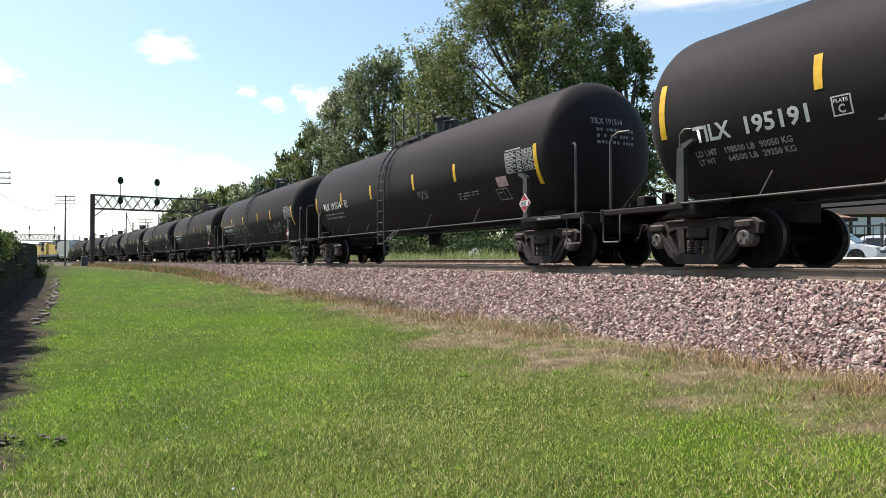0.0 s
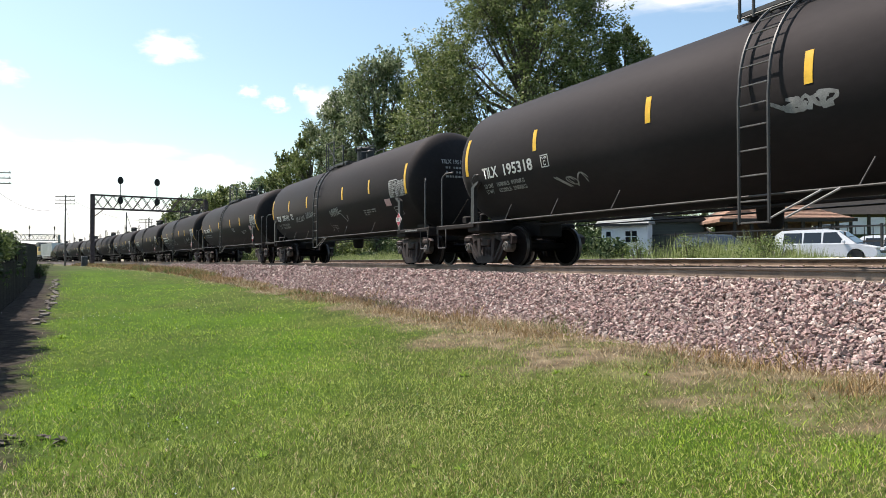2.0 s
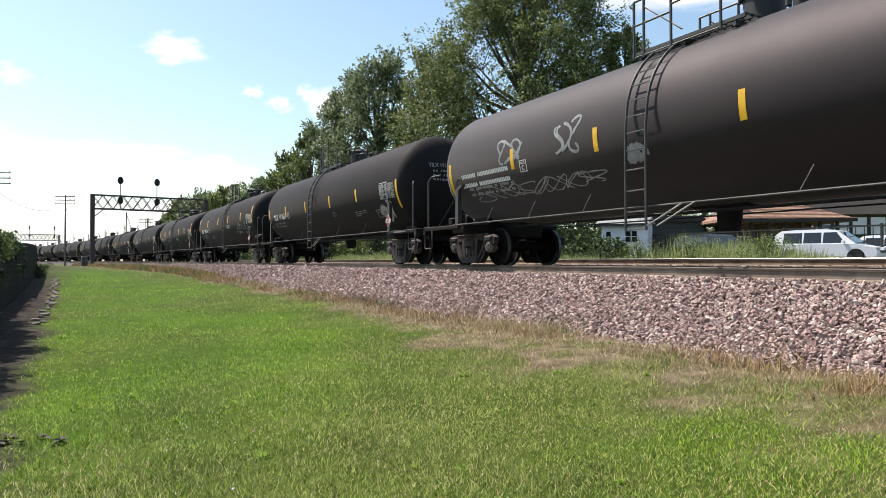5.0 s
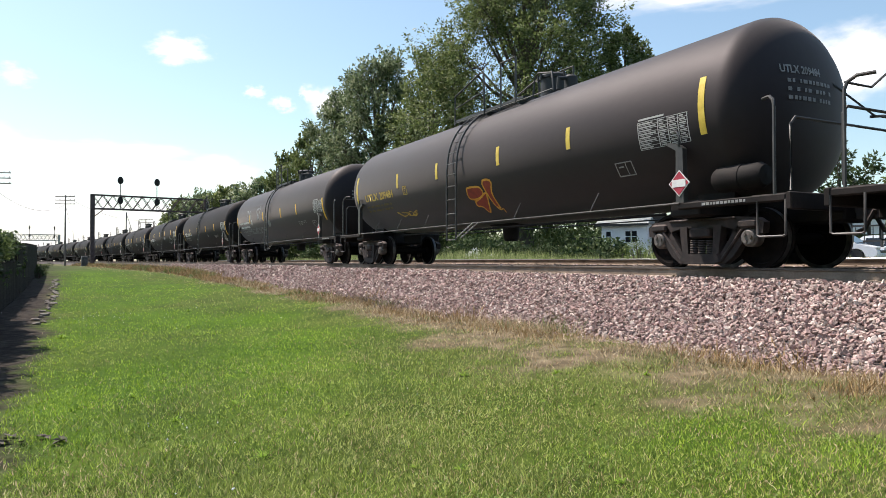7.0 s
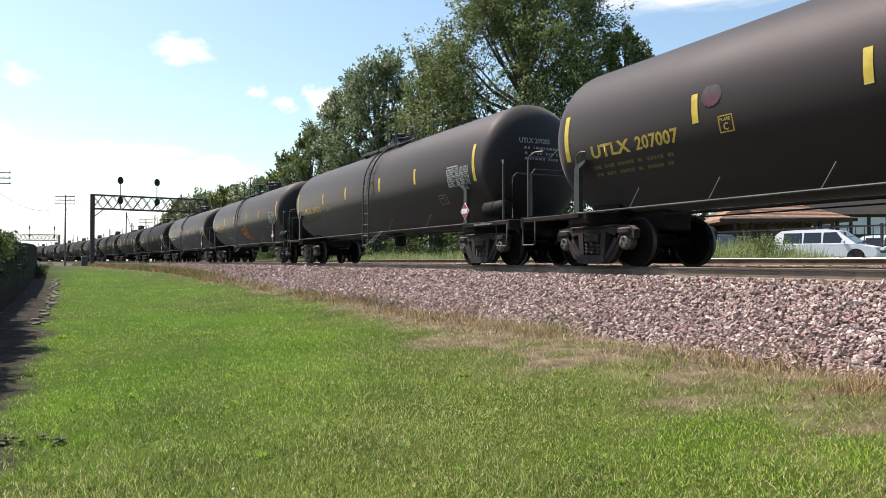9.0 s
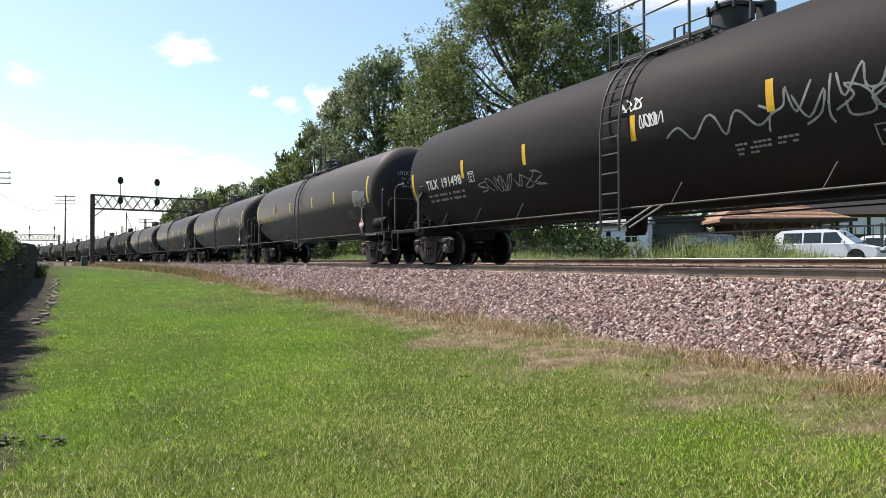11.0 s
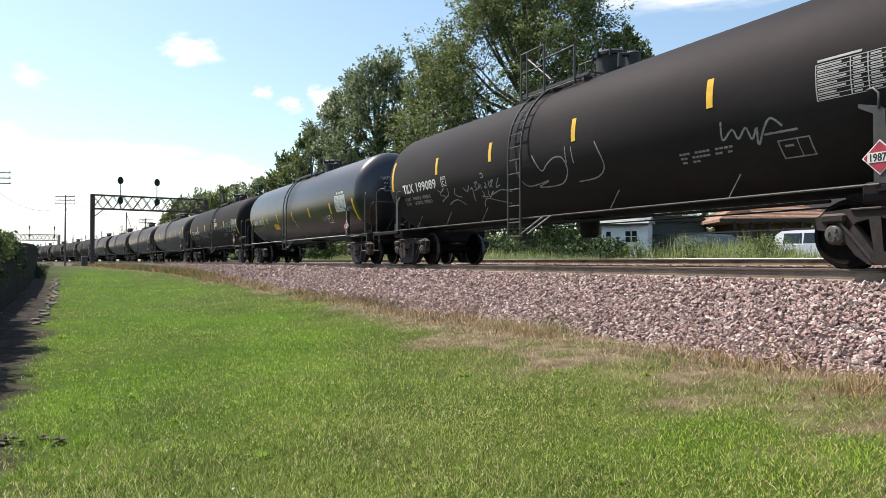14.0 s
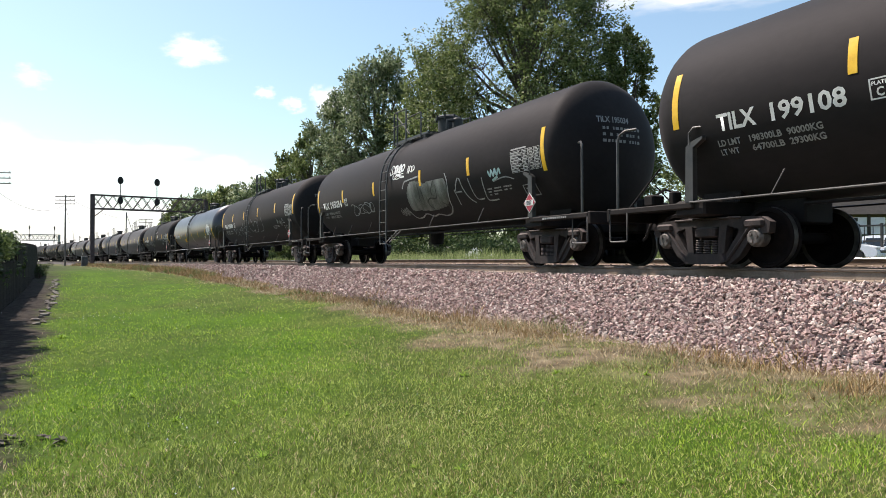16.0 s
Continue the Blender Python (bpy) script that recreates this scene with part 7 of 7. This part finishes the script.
utility_pole(-62.9, 113.9, -0.7, 11.8, 3, "weathered timber utility pole with three crossarms", 10)
utility_pole(-52.2, 80.0, -0.9, 11.6, 3, "weathered timber utility pole with three crossarms", 10)
utility_pole(-71.0, 163.5, -0.5, 10.7, 2, "distant timber utility pole with crossarms", 10)
utility_pole(-95.5, 177.0, -0.5, 7.9, 0, "slender distant metal pole", 0, 0.10)
utility_pole(-67.0, 172.0, -0.5, 10.0, 2, "distant timber utility pole with crossarms", 14)


def wire(a, b, sag):
    pts = []
    for k in range(13):
        t = k / 12
        p = Vector(a).lerp(Vector(b), t)
        p.z -= sag * 4 * t * (1 - t)
        pts.append(p)
    ob = solid("wire", Geo().tube(pts, 0.022, 4), M_BLACK, Matrix.Identity(4), "thin black sagging overhead wire between poles", "wire", "overhead wires")
    return ob


wire((-52.2, 80.0, 8.3), (-62.9, 113.9, 9.5), 1.6)
wire((-62.9, 113.9, 10.8), (-71.0, 163.5, 9.8), 1.2)
wire((-62.9, 113.9, 9.6), (-95.5, 177.0, 7.2), 0.8)

# leaning lineside mast behind the bridge
mast = thing("lineside_mast", pose(-57.5, 124.0, -0.5), "thin leaning lineside mast with a stay", "mast")
part("pole", Geo().tube([(0, 0, 0), (0.1, 0, 9.4)], 0.11, 6), M_STEEL, mast)
part("stay", Geo().tube([(1.3, 0, 5.6), (0.1, 0, 9.2)], 0.05, 5), M_STEEL, mast)
# relay cabinet and stub posts at the foot of the bridge
cab = thing("relay_cabinet", track_pose(93.0, -4.6, -0.72), "small grey lineside relay cabinet beside the bridge post", "cabinet")
part("body", Geo().box(-0.35, 0.35, -0.4, 0.4, 0.1, 1.5, 0.03), M_STEEL, cab)
part("base", Geo().box(-0.45, 0.45, -0.5, 0.5, -0.2, 0.1, 0.02), M_CONCRETE, cab)


# ---- beyond the far track: parking strip, station, house, parked vehicles ----
def strip(name, q0, q1, s0, s1, z, mat, label):
    me = sweep(name, [(q0, z - 0.3), (q0, z), (q1, z), (q1, z - 0.3)], s0, s1, 1.5, mat)
    tagged(new(name, me), label, "paving", kind="structure")


strip("parking_strip", 13.2, 26.0, -30, 24, FARZ + 0.42, M_ASPHALT, "grey asphalt parking strip beyond the tracks")
strip("kerb", 12.9, 13.15, -30, 24, FARZ + 0.50, M_CONCRETE, "pale concrete kerb along the parking strip")


def vehicle(m, L, H, W, paint, label, boxy=1.0, nose=1.0):
    """Local x forward, y to the left; base on the ground."""
    ob = thing("parked_car", m, label, "car", "parked cars")
    h0, hb = 0.28, H * 0.56
    x0, x1 = -L / 2, L / 2
    wx = (x0 + L * 0.19, x1 - L * 0.19)

    def arch(cx_, r):
        return [(cx_ + r * math.cos(a), max(h0, 0.32 + r * math.sin(a))) for a in [math.pi * k / 8 for k in range(9)]]

    low = [(x0 + 0.05, h0)]
    for c in wx:
        low += list(reversed(arch(c, 0.38)))
    low += [(x1 - 0.1, h0), (x1, h0 + 0.2), (x1 - 0.01, hb * 0.62), (x1 - 0.12, hb * 0.76), (x1 - L * 0.08 * nose, hb * 0.87), (x1 - L * 0.15, hb * 0.95), (x1 - L * 0.21, hb), (x0 + 0.06, hb), (x0 - 0.01, hb * 0.75), (x0 + 0.01, h0 + 0.15)]
    part("body", Geo().plate(low, -W / 2, W / 2), paint, ob, smooth=30)
    cab = [(x0 + 0.06, hb), (x1 - L * 0.19, hb), (x1 - L * 0.36, H - 0.10), (x1 - L * 0.41, H - 0.03), (x1 - L * 0.52, H), (x0 + L * 0.22, H - 0.01), (x0 + 0.42, H - 0.05), (x0 + 0.18, H - 0.22)]
    g = Geo()
    n = len(cab)
    v = []
    for sy in (-1, 1):
        for x, z in cab:
            t = (z - hb) / (H - hb)
            v.append((x, sy * (W / 2 - 0.02 - 0.16 * t), z))
    g.add(v, [tuple(range(n)), tuple(range(2 * n - 1, n - 1, -1))] + [(k, n + k, n + (k + 1) % n, (k + 1) % n) for k in range(n)])
    part("roof_cabin", g, paint, ob, smooth=25)
    for sy in (-1, 1):                                        # side glass in three lights
        for a, b in ((0.10, 0.36), (0.38, 0.62), (0.64, 0.93)):
            xa0, xb0 = x0 + 0.2 + (L * 0.72) * a, x0 + 0.2 + (L * 0.72) * b
            za, zb = hb + 0.05, H - 0.16
            q = []
            for x, z in ((xa0, za), (xb0, za), (min(xb0, x1 - L * 0.37) if b > 0.9 else xb0, zb), (xa0 + 0.03, zb)):
                t = (z - hb) / (H - hb)
                q.append(Vector((x, sy * (W / 2 - 0.02 - 0.16 * t + 0.006), z)))
            inn = [p + Vector((0, -sy * 0.012, 0)) for p in q]
            part("window", Geo().add(q + inn, [(0, 1, 2, 3), (7, 6, 5, 4), (0, 4, 5, 1), (1, 5, 6, 2), (2, 6, 7, 3), (3, 7, 4, 0)]), M_GLASS, ob)
        part("mirror", Geo().box(x1 - L * 0.31, x1 - L * 0.28, sy * (W / 2 + 0.10) - 0.09, sy * (W / 2 + 0.10) + 0.09, hb + 0.02, hb + 0.17, 0.02), paint, ob)
    ws = [Vector((x1 - L * 0.197, 0, hb + 0.04)), Vector((x1 - L * 0.352, 0, H - 0.12))]
    q = [ws[0] + Vector((0.012, -W / 2 + 0.10, 0.01)), ws[0] + Vector((0.012, W / 2 - 0.10, 0.01)), ws[1] + Vector((0.012, W / 2 - 0.26, 0.01)), ws[1] + Vector((0.012, -W / 2 + 0.26, 0.01))]
    inn = [p - Vector((0.012, 0, 0.012)) for p in q]
    part("windscreen", Geo().add(q + inn, [(0, 1, 2, 3), (7, 6, 5, 4), (0, 4, 5, 1), (1, 5, 6, 2), (2, 6, 7, 3), (3, 7, 4, 0)]), M_GLASS, ob)
    for sy in (-1, 1):
        part("headlight", Geo().box(x1 - 0.28, x1 - 0.015, sy * (W / 2 - 0.28) - 0.2, sy * (W / 2 - 0.28) + 0.285, hb * 0.66, hb * 0.82, 0.03), M_RIM, ob)
    part("grille", Geo().box(x1 - 0.05, x1 + 0.012, -0.45, 0.45, hb * 0.42, hb * 0.66, 0.01), M_BLACK, ob)
    part("bumper", Geo().box(x1 - 0.08, x1 + 0.03, -W / 2 + 0.05, W / 2 - 0.05, h0, h0 + 0.2, 0.03), paint, ob)
    for c in wx:
        for sy in (-1, 1):
            w = new("wheel")
            w.parent = ob
            w.location = (c, sy * (W / 2 - 0.11), 0.32)
            part("tyre", Geo().lathe([(-0.10, 0.2), (-0.10, 0.30), (-0.07, 0.32), (0.07, 0.32), (0.10, 0.30), (0.10, 0.2)], "y", 20), M_RUBBER, w)
            part("rim", Geo().lathe([(-0.09, 0.0001), (-0.09, 0.2), (0.09, 0.2), (0.085, 0.16), (0.06, 0.06), (0.085, 0.0001)], "y", 14), M_RIM, w)
    return ob


LOT = FARZ + 0.42
vehicle(pose(19.15, 34.0, LOT, 0, 0, -46), 4.7, 1.66, 1.95, M_CAR, "white minivan parked beyond the tracks beside weeds")
vehicle(pose(13.2, 33.5, LOT, 0, 0, -75), 4.3, 1.42, 1.8, M_CAR_DARK, "dark parked car half hidden by weeds")
vehicle(pose(24.6, 36.4, LOT, 0, 0, -46), 4.4, 1.5, 1.8, M_CAR, "pale parked car behind the white minivan")


def station():
    """Long low building with a brown hipped roof on posts."""
    ob = thing("station_building", pose(21.6, 46.0, FARZ, 0, 0, -4), "low station building with brown shingle roof and dark posts", "building")
    W, D = 7.0, 5.6
    part("wall", Geo().box(-W / 2 + 1.0, W / 2 - 1.0, -D / 2 + 1.6, D / 2 - 0.6, 0.0, 3.1), M_BRICK, ob)
    e0, e1, zr, ze = W / 2 + 0.6, D / 2 + 0.9, 4.45, 3.15
    v = [(-e0, -e1, ze), (e0, -e1, ze), (e0, e1, ze), (-e0, e1, ze), (-e0 + 2.4, 0, zr), (e0 - 2.4, 0, zr), (-e0, -e1, ze - 0.18), (e0, -e1, ze - 0.18), (e0, e1, ze - 0.18), (-e0, e1, ze - 0.18)]
    part("roof", Geo().add(v, [(0, 1, 5, 4), (1, 2, 5), (2, 3, 4, 5), (3, 0, 4), (6, 9, 8, 7), (0, 6, 7, 1), (1, 7, 8, 2), (2, 8, 9, 3), (3, 9, 6, 0)]), M_ROOF, ob)
    for k in range(12):                                       # shingle courses
        t = (k + 0.5) / 12
        y, z = -e1 + e1 * t, ze + (zr - ze) * t
        hx = e0 - 2.4 * t
        part("shingle_course", Geo().box(-hx, hx, y - 0.02, y + 0.10, z + 0.0, z + 0.035), M_ROOF, ob)
    part("fascia", Geo().box(-e0 - 0.03, e0 + 0.03, -e1 - 0.05, -e1, ze - 0.2, ze + 0.02), M_DKWOOD, ob)
    for k in range(7):
        x = -W / 2 + 0.4 + (W - 0.8) * k / 6
        part("post", Geo().box(x - 0.09, x + 0.09, -e1 + 0.25, -e1 + 0.43, 0, ze - 0.18, 0.01), M_DKWOOD, ob)
    for x in (-1.8, 0.0, 1.8):
        w = new("window")
        w.parent = ob
        w.location = (x, -D / 2 + 1.6, 1.55)
        part("frame", Geo().box(-0.55, 0.55, -0.05, 0.0, -0.6, 0.6), M_WALL_WHITE, w)
        part("pane", Geo().box(-0.47, 0.47, -0.065, -0.05, -0.52, 0.52), M_GLASS, w)
    dormer = Geo().plate([(-1.0, 0.0), (1.0, 0.0), (0, 0.75)], -1.6, 0.0).moved(pose(-2.4, -0.8, ze + 0.3))
    part("dormer", dormer, M_ROOF, ob)


station()


def shed():
    """Dark open-fronted shelter at the near end of the station."""
    ob = thing("platform_shelter", pose(29.6, 50.0, FARZ + 0.3, 0, 0, -4), "dark timber platform shelter with glazed bays", "shelter")
    v = [(-3.4, -1.9, 3.5), (3.4, -1.9, 3.5), (3.4, 1.9, 3.5), (-3.4, 1.9, 3.5), (-3.4, 0, 5.0), (3.4, 0, 5.0)]
    part("roof", Geo().add(v, [(0, 1, 5, 4), (2, 3, 4, 5), (0, 4, 3), (1, 2, 5), (0, 3, 2, 1)]), M_DKWOOD, ob)
    for k in range(6):
        x = -3.1 + 1.24 * k
        part("post", Geo().box(x - 0.07, x + 0.07, -1.7, -1.56, -0.3, 3.5), M_DKWOOD, ob)
        if k < 5:
            part("pane", Geo().box(x + 0.12, x + 1.1, -1.64, -1.62, 2.1, 3.3), M_WALL_WHITE, ob)
            part("bay_rail", Geo().box(x + 0.07, x + 1.17, -1.68, -1.60, 2.66, 2.74), M_DKWOOD, ob)


shed()


def house():
    ob = thing("white_house", pose(12.9, 47.0, FARZ, 0, 0, -32), "small white house with pale gabled roof and dark windows", "house")
    part("wall", Geo().box(-1.55, 1.55, -1.5, -0.3, 0, 3.05), M_WALL_WHITE, ob)
    v = [(-1.9, -1.85, 2.98), (1.7, -1.85, 2.98), (1.7, 0.05, 2.98), (-1.9, 0.05, 2.98), (-1.9, -0.9, 3.45), (1.7, -0.9, 3.45)]
    part("roof", Geo().add(v, [(0, 1, 5, 4), (2, 3, 4, 5), (0, 4, 3), (1, 2, 5), (0, 3, 2, 1)]), M_GALV, ob)
    part("eaves_board", Geo().box(-1.92, 1.72, -1.90, -1.85, 2.86, 3.0), M_BLACK, ob)
    for x, w in ((-1.05, 0.16), (0.28, 0.17), (0.70, 0.17)):
        win = new("window")
        win.parent = ob
        win.location = (x, -1.5, 2.15)
        part("frame", Geo().box(-w - 0.06, w + 0.06, -0.05, 0.0, -0.42, 0.42), M_WALL_WHITE, win)
        part("pane", Geo().box(-w, w, -0.065, -0.05, -0.36, 0.36), M_GLASS, win)
        part("glazing_bar", Geo().box(-w, w, -0.075, -0.065, -0.02, 0.02), M_WALL_WHITE, win)
    part("door_step", Geo().box(0.1, 1.0, -2.1, -1.5, 0.0, 0.9, 0.03), M_WALL_WHITE, ob)
    # lower dark building beside it
    an = thing("garage", pose(16.2, 48.6, FARZ, 0, 0, -10), "dark grey-green garage beside white house", "garage")
    part("wall", Geo().box(-1.9, 1.9, -1.6, 1.6, 0, 3.2), M_GARAGE, an)
    part("roof", Geo().plate([(-2.1, 3.2), (2.1, 3.2), (1.8, 3.6), (-1.8, 3.6)], -1.9, 1.9), M_DKWOOD, an)


house()


def steel_fence():
    """Tall dark rail-and-post fence along the parking strip's back."""
    for k in range(14):
        s0 = -12 + 2.5 * k
        f = thing("steel_fence", track_pose(s0, 24.2, FARZ), "dark steel post and rail fence beside the parking strip", "fence", "steel fence panels")
        part("post", Geo().box(-0.05, 0.05, -0.05, 0.05, -0.1, 2.35), M_BLACK, f)
        for z in (0.7, 1.5, 2.25):
            part("fence_rail", Geo().box(0.05, 2.45, -0.03, 0.03, z - 0.04, z + 0.04), M_BLACK, f)
        for j in range(5):
            part("picket", Geo().box(0.4 + 0.42 * j, 0.43 + 0.42 * j, -0.015, 0.015, 0.1, 2.2), M_BLACK, f)


steel_fence()


# ---- head of the train: covered hopper and two engines ----
def hopper():
    ob = thing("covered_hopper", track_pose(0), "off-white covered hopper car behind the engines", "hopper car")
    side = [(-8.3, 3.0), (-7.9, 4.3), (7.9, 4.3), (8.3, 3.0), (8.3, 2.4), (5.8, 1.2), (4.2, 0.7), (2.9, 1.3), (1.3, 0.7), (0, 1.3), (-1.3, 0.7), (-2.9, 1.3), (-4.2, 0.7), (-5.8, 1.2), (-8.3, 2.4)]
    part("body", Geo().plate(side, -1.5, 1.5), M_HOPPER, ob)
    for k in range(13):
        x = -7.2 + 1.2 * k
        part("rib", Geo().box(x - 0.05, x + 0.05, 1.5, 1.58, 1.5, 4.2), M_HOPPER, ob)
    part("roof_walk", Geo().box(-8.0, 8.0, -0.5, 0.5, 4.38, 4.45), M_STEEL, ob)
    part("centre_sill", Geo().box(-8.9, 8.9, -0.35, 0.35, 0.85, 1.15), M_FRAME, ob)
    part("side_sill", Geo().box(-8.6, 8.6, 1.35, 1.5, 1.0, 1.25), M_FRAME, ob)
    for x in (7.1, -7.1):
        truck(ob, x)
    return ob


def engine():
    ob = thing("locomotive", track_pose(0), "yellow diesel locomotive with grey roof and dark trucks", "locomotive", "engines at the head of the train")
    part("frame", Geo().box(-10.4, 10.4, -1.5, 1.5, 1.15, 1.65, 0.05), M_STEEL, ob)
    part("hood", Geo().box(-9.8, 5.6, -0.95, 0.95, 1.65, 4.3, 0.12), M_ARMOUR, ob)
    part("hood_roof", Geo().box(-9.9, 5.6, -1.0, 1.0, 4.3, 4.5, 0.06), M_STEEL, ob)
    part("radiator", Geo().plate([(-9.6, 3.8), (-4.8, 3.8), (-5.2, 4.85), (-9.2, 4.85)], -1.55, 1.55), M_STEEL, ob)
    part("cab", Geo().box(5.6, 8.2, -1.45, 1.45, 1.65, 4.45, 0.12), M_ARMOUR, ob)
    part("nose", Geo().plate([(8.2, 1.65), (9.7, 1.65), (9.5, 2.9), (8.2, 3.2)], -0.9, 0.9), M_ARMOUR, ob)
    for y in (-1.46, 1.46):
        part("cab_window", Geo().box(6.0, 7.8, y - 0.01, y + 0.01, 3.2, 4.0), M_GLASS, ob)
    for k in range(9):
        part("grille", Geo().box(-9.0 + 0.5 * k, -8.65 + 0.5 * k, 0.95, 0.99, 2.6, 3.6), M_BLACK, ob)
    part("fuel_tank", Geo().box(-3.6, 3.6, -1.3, 1.3, 0.35, 1.15, 0.15), M_FRAME, ob)
    for y in (-1.42, 1.42):
        part("handrail", Geo().tube([(-9.9, y, 2.6), (5.4, y, 2.6)], 0.025, 5), M_WHITE, ob)
    for x in (-6.9, 6.9):
        tk = new("truck")
        tk.parent = ob
        tk.location = (x, 0, 0)
        part("side_frame", Geo().box(-2.4, 2.4, 1.0, 1.2, 0.45, 0.95, 0.06), M_FRAME, tk)
        for dx in (-1.9, 0.0, 1.9):
            ws = part("wheelset", CACHE["wsx"], None, tk)
            ws.location = (dx, 0, 0.457)
            WHEELSETS.append((ws, dx))
    return ob


CARS.append((hopper(), -8.0))
CARS.append((engine(), -9.07))
CARS.append((engine(), -10.22))
CARS.append((engine(), -11.37))


# ---- clouds: far, soft, drifting slowly across ----
CLOUDS = []


def cloud_material(seed, dens):
    m = bpy.data.materials.new("cloud_vapour")
    m.use_nodes = True
    n, ln = m.node_tree.nodes, m.node_tree.links
    n.remove(n["Principled BSDF"])
    tc = n.new("ShaderNodeTexCoord")
    mp = n.new("ShaderNodeMapping")
    mp.inputs["Location"].default_value = (seed * 3.7, seed * 1.9, 0)
    ln.new(tc.outputs["Generated"], mp.inputs["Vector"])
    nz = n.new("ShaderNodeTexNoise")
    nz.inputs["Scale"].default_value, nz.inputs["Detail"].default_value, nz.inputs["Roughness"].default_value = 3.2, 7.0, 0.55
    ln.new(mp.outputs[0], nz.inputs["Vector"])
    # distance from the middle, bent by the same noise so that no edge is smooth
    cen = n.new("ShaderNodeVectorMath")
    cen.operation = "SUBTRACT"
    cen.inputs[1].default_value = (0.5, 0.5, 0.5)
    ln.new(tc.outputs["Generated"], cen.inputs[0])
    flat = n.new("ShaderNodeVectorMath")
    flat.operation = "MULTIPLY"
    flat.inputs[1].default_value = (2, 2, 0)
    ln.new(cen.outputs[0], flat.inputs[0])
    le = n.new("ShaderNodeVectorMath")
    le.operation = "LENGTH"
    ln.new(flat.outputs[0], le.inputs[0])
    thin = n.new("ShaderNodeMath")
    thin.operation = "MULTIPLY_ADD"
    thin.inputs[1].default_value, thin.inputs[2].default_value = -0.62, 0.30
    ln.new(le.outputs["Value"], thin.inputs[0])
    amp = n.new("ShaderNodeMath")
    amp.operation = "MULTIPLY_ADD"
    amp.inputs[1].default_value = 1.15
    ln.new(nz.outputs["Fac"], amp.inputs[0])
    ln.new(thin.outputs[0], amp.inputs[2])
    mr = n.new("ShaderNodeMapRange")
    mr.interpolation_type = "SMOOTHSTEP"
    mr.inputs["From Min"].default_value, mr.inputs["From Max"].default_value = 0.33, 0.85
    mr.inputs["To Max"].default_value = dens
    ln.new(amp.outputs[0], mr.inputs["Value"])
    edge = n.new("ShaderNodeMapRange")                      # never reaches the sheet's edge
    edge.interpolation_type = "SMOOTHSTEP"
    edge.inputs["From Min"].default_value, edge.inputs["From Max"].default_value = 1.0, 0.75
    ln.new(le.outputs["Value"], edge.inputs["Value"])
    mu = n.new("ShaderNodeMath")
    mu.operation = "MULTIPLY"
    ln.new(mr.outputs[0], mu.inputs[0])
    ln.new(edge.outputs[0], mu.inputs[1])
    em = n.new("ShaderNodeEmission")
    em.inputs["Color"].default_value, em.inputs["Strength"].default_value = (1.0, 1.0, 1.0, 1), 0.95
    tr = n.new("ShaderNodeBsdfTransparent")
    mx = n.new("ShaderNodeMixShader")
    ln.new(mu.outputs[0], mx.inputs[0])
    ln.new(tr.outputs[0], mx.inputs[1])
    ln.new(em.outputs[0], mx.inputs[2])
    ln.new(mx.outputs[0], n["Material Output"].inputs["Surface"])
    return m


def cloud(az_deg, el_deg, w_deg, h_deg, drift, seed, dens):
    """A soft cloud 2.4 km off; drift in degrees over the clip."""
    D = 2400.0
    a, e = radians(az_deg), radians(el_deg)
    w, h = D * math.tan(radians(w_deg)), D * math.tan(radians(h_deg))
    me = Geo().add([(-w / 2, -h / 2, 0), (w / 2, -h / 2, 0), (w / 2, h / 2, 0), (-w / 2, h / 2, 0)], [(0, 1, 2, 3)]).mesh("cloud", cloud_material(seed, dens))
    ob = new("cloud", me)
    tagged(ob, "soft white summer cloud drifting over the line", "cloud", "clouds", kind="structure")

    def at(t):
        b = a + radians(drift) * t / 16
        p = Vector((math.sin(b) * math.cos(e), math.cos(b) * math.cos(e), math.sin(e))) * D
        return Matrix.Translation(p) @ (-p).to_track_quat("Z", "Y").to_matrix().to_4x4()
    ob.matrix_world = at(0)
    CLOUDS.append((ob, at))


for k, (az_, el_, w_, h_, d_, dn) in enumerate([
        (-21.9, 16.2, 6.0, 3.2, 2.1, 0.95), (-16.0, 13.4, 2.4, 1.5, 1.4, 0.8), (-13.8, 12.6, 2.8, 1.7, 1.5, 0.85), (-11.8, 13.6, 2.6, 1.9, 1.5, 0.8),
        (-9.9, 12.8, 5.5, 3.6, 0.9, 0.95), (-26.0, 7.6, 17.0, 5.0, 1.6, 1.0), (-18.3, 6.6, 9.0, 5.0, 1.2, 1.0), (-32.0, 4.5, 22.0, 6.5, 1.2, 1.0), (-33.0, 13.0, 4.0, 2.4, 1.6, 0.6),
        (20.0, 21.0, 24.0, 6.0, 0.6, 1.0), (31.0, 14.5, 14.0, 8.0, 0.6, 1.0), (-20.0, 3.0, 30.0, 5.0, 0.8, 0.9), (-36.0, 8.0, 14.0, 5.0, 1.2, 0.8), (-28.0, 0.9, 26.0, 3.4, 0.6, 1.0)]):
    cloud(az_, el_, w_, h_, d_, k + 1, dn)


# ---- what moves ----
def motions():
    for ob, n in CARS:
        rows = []
        for k in range(17):
            rows.append((float(k), track_pose(s_at(n, float(k)))))
        walk(ob, rows)
    for ob, at in CLOUDS:
        walk(ob, [(0.0, at(0.0)), (8.0, at(8.0)), (16.0, at(16.0))])
    # the wheels roll with the train
    for ws, x in WHEELSETS:
        walk(ws, [(0.2 * k, pose(x, 0, 0.457, 0, 80.0 * k % 360, 0)) for k in range(81)])


motions()
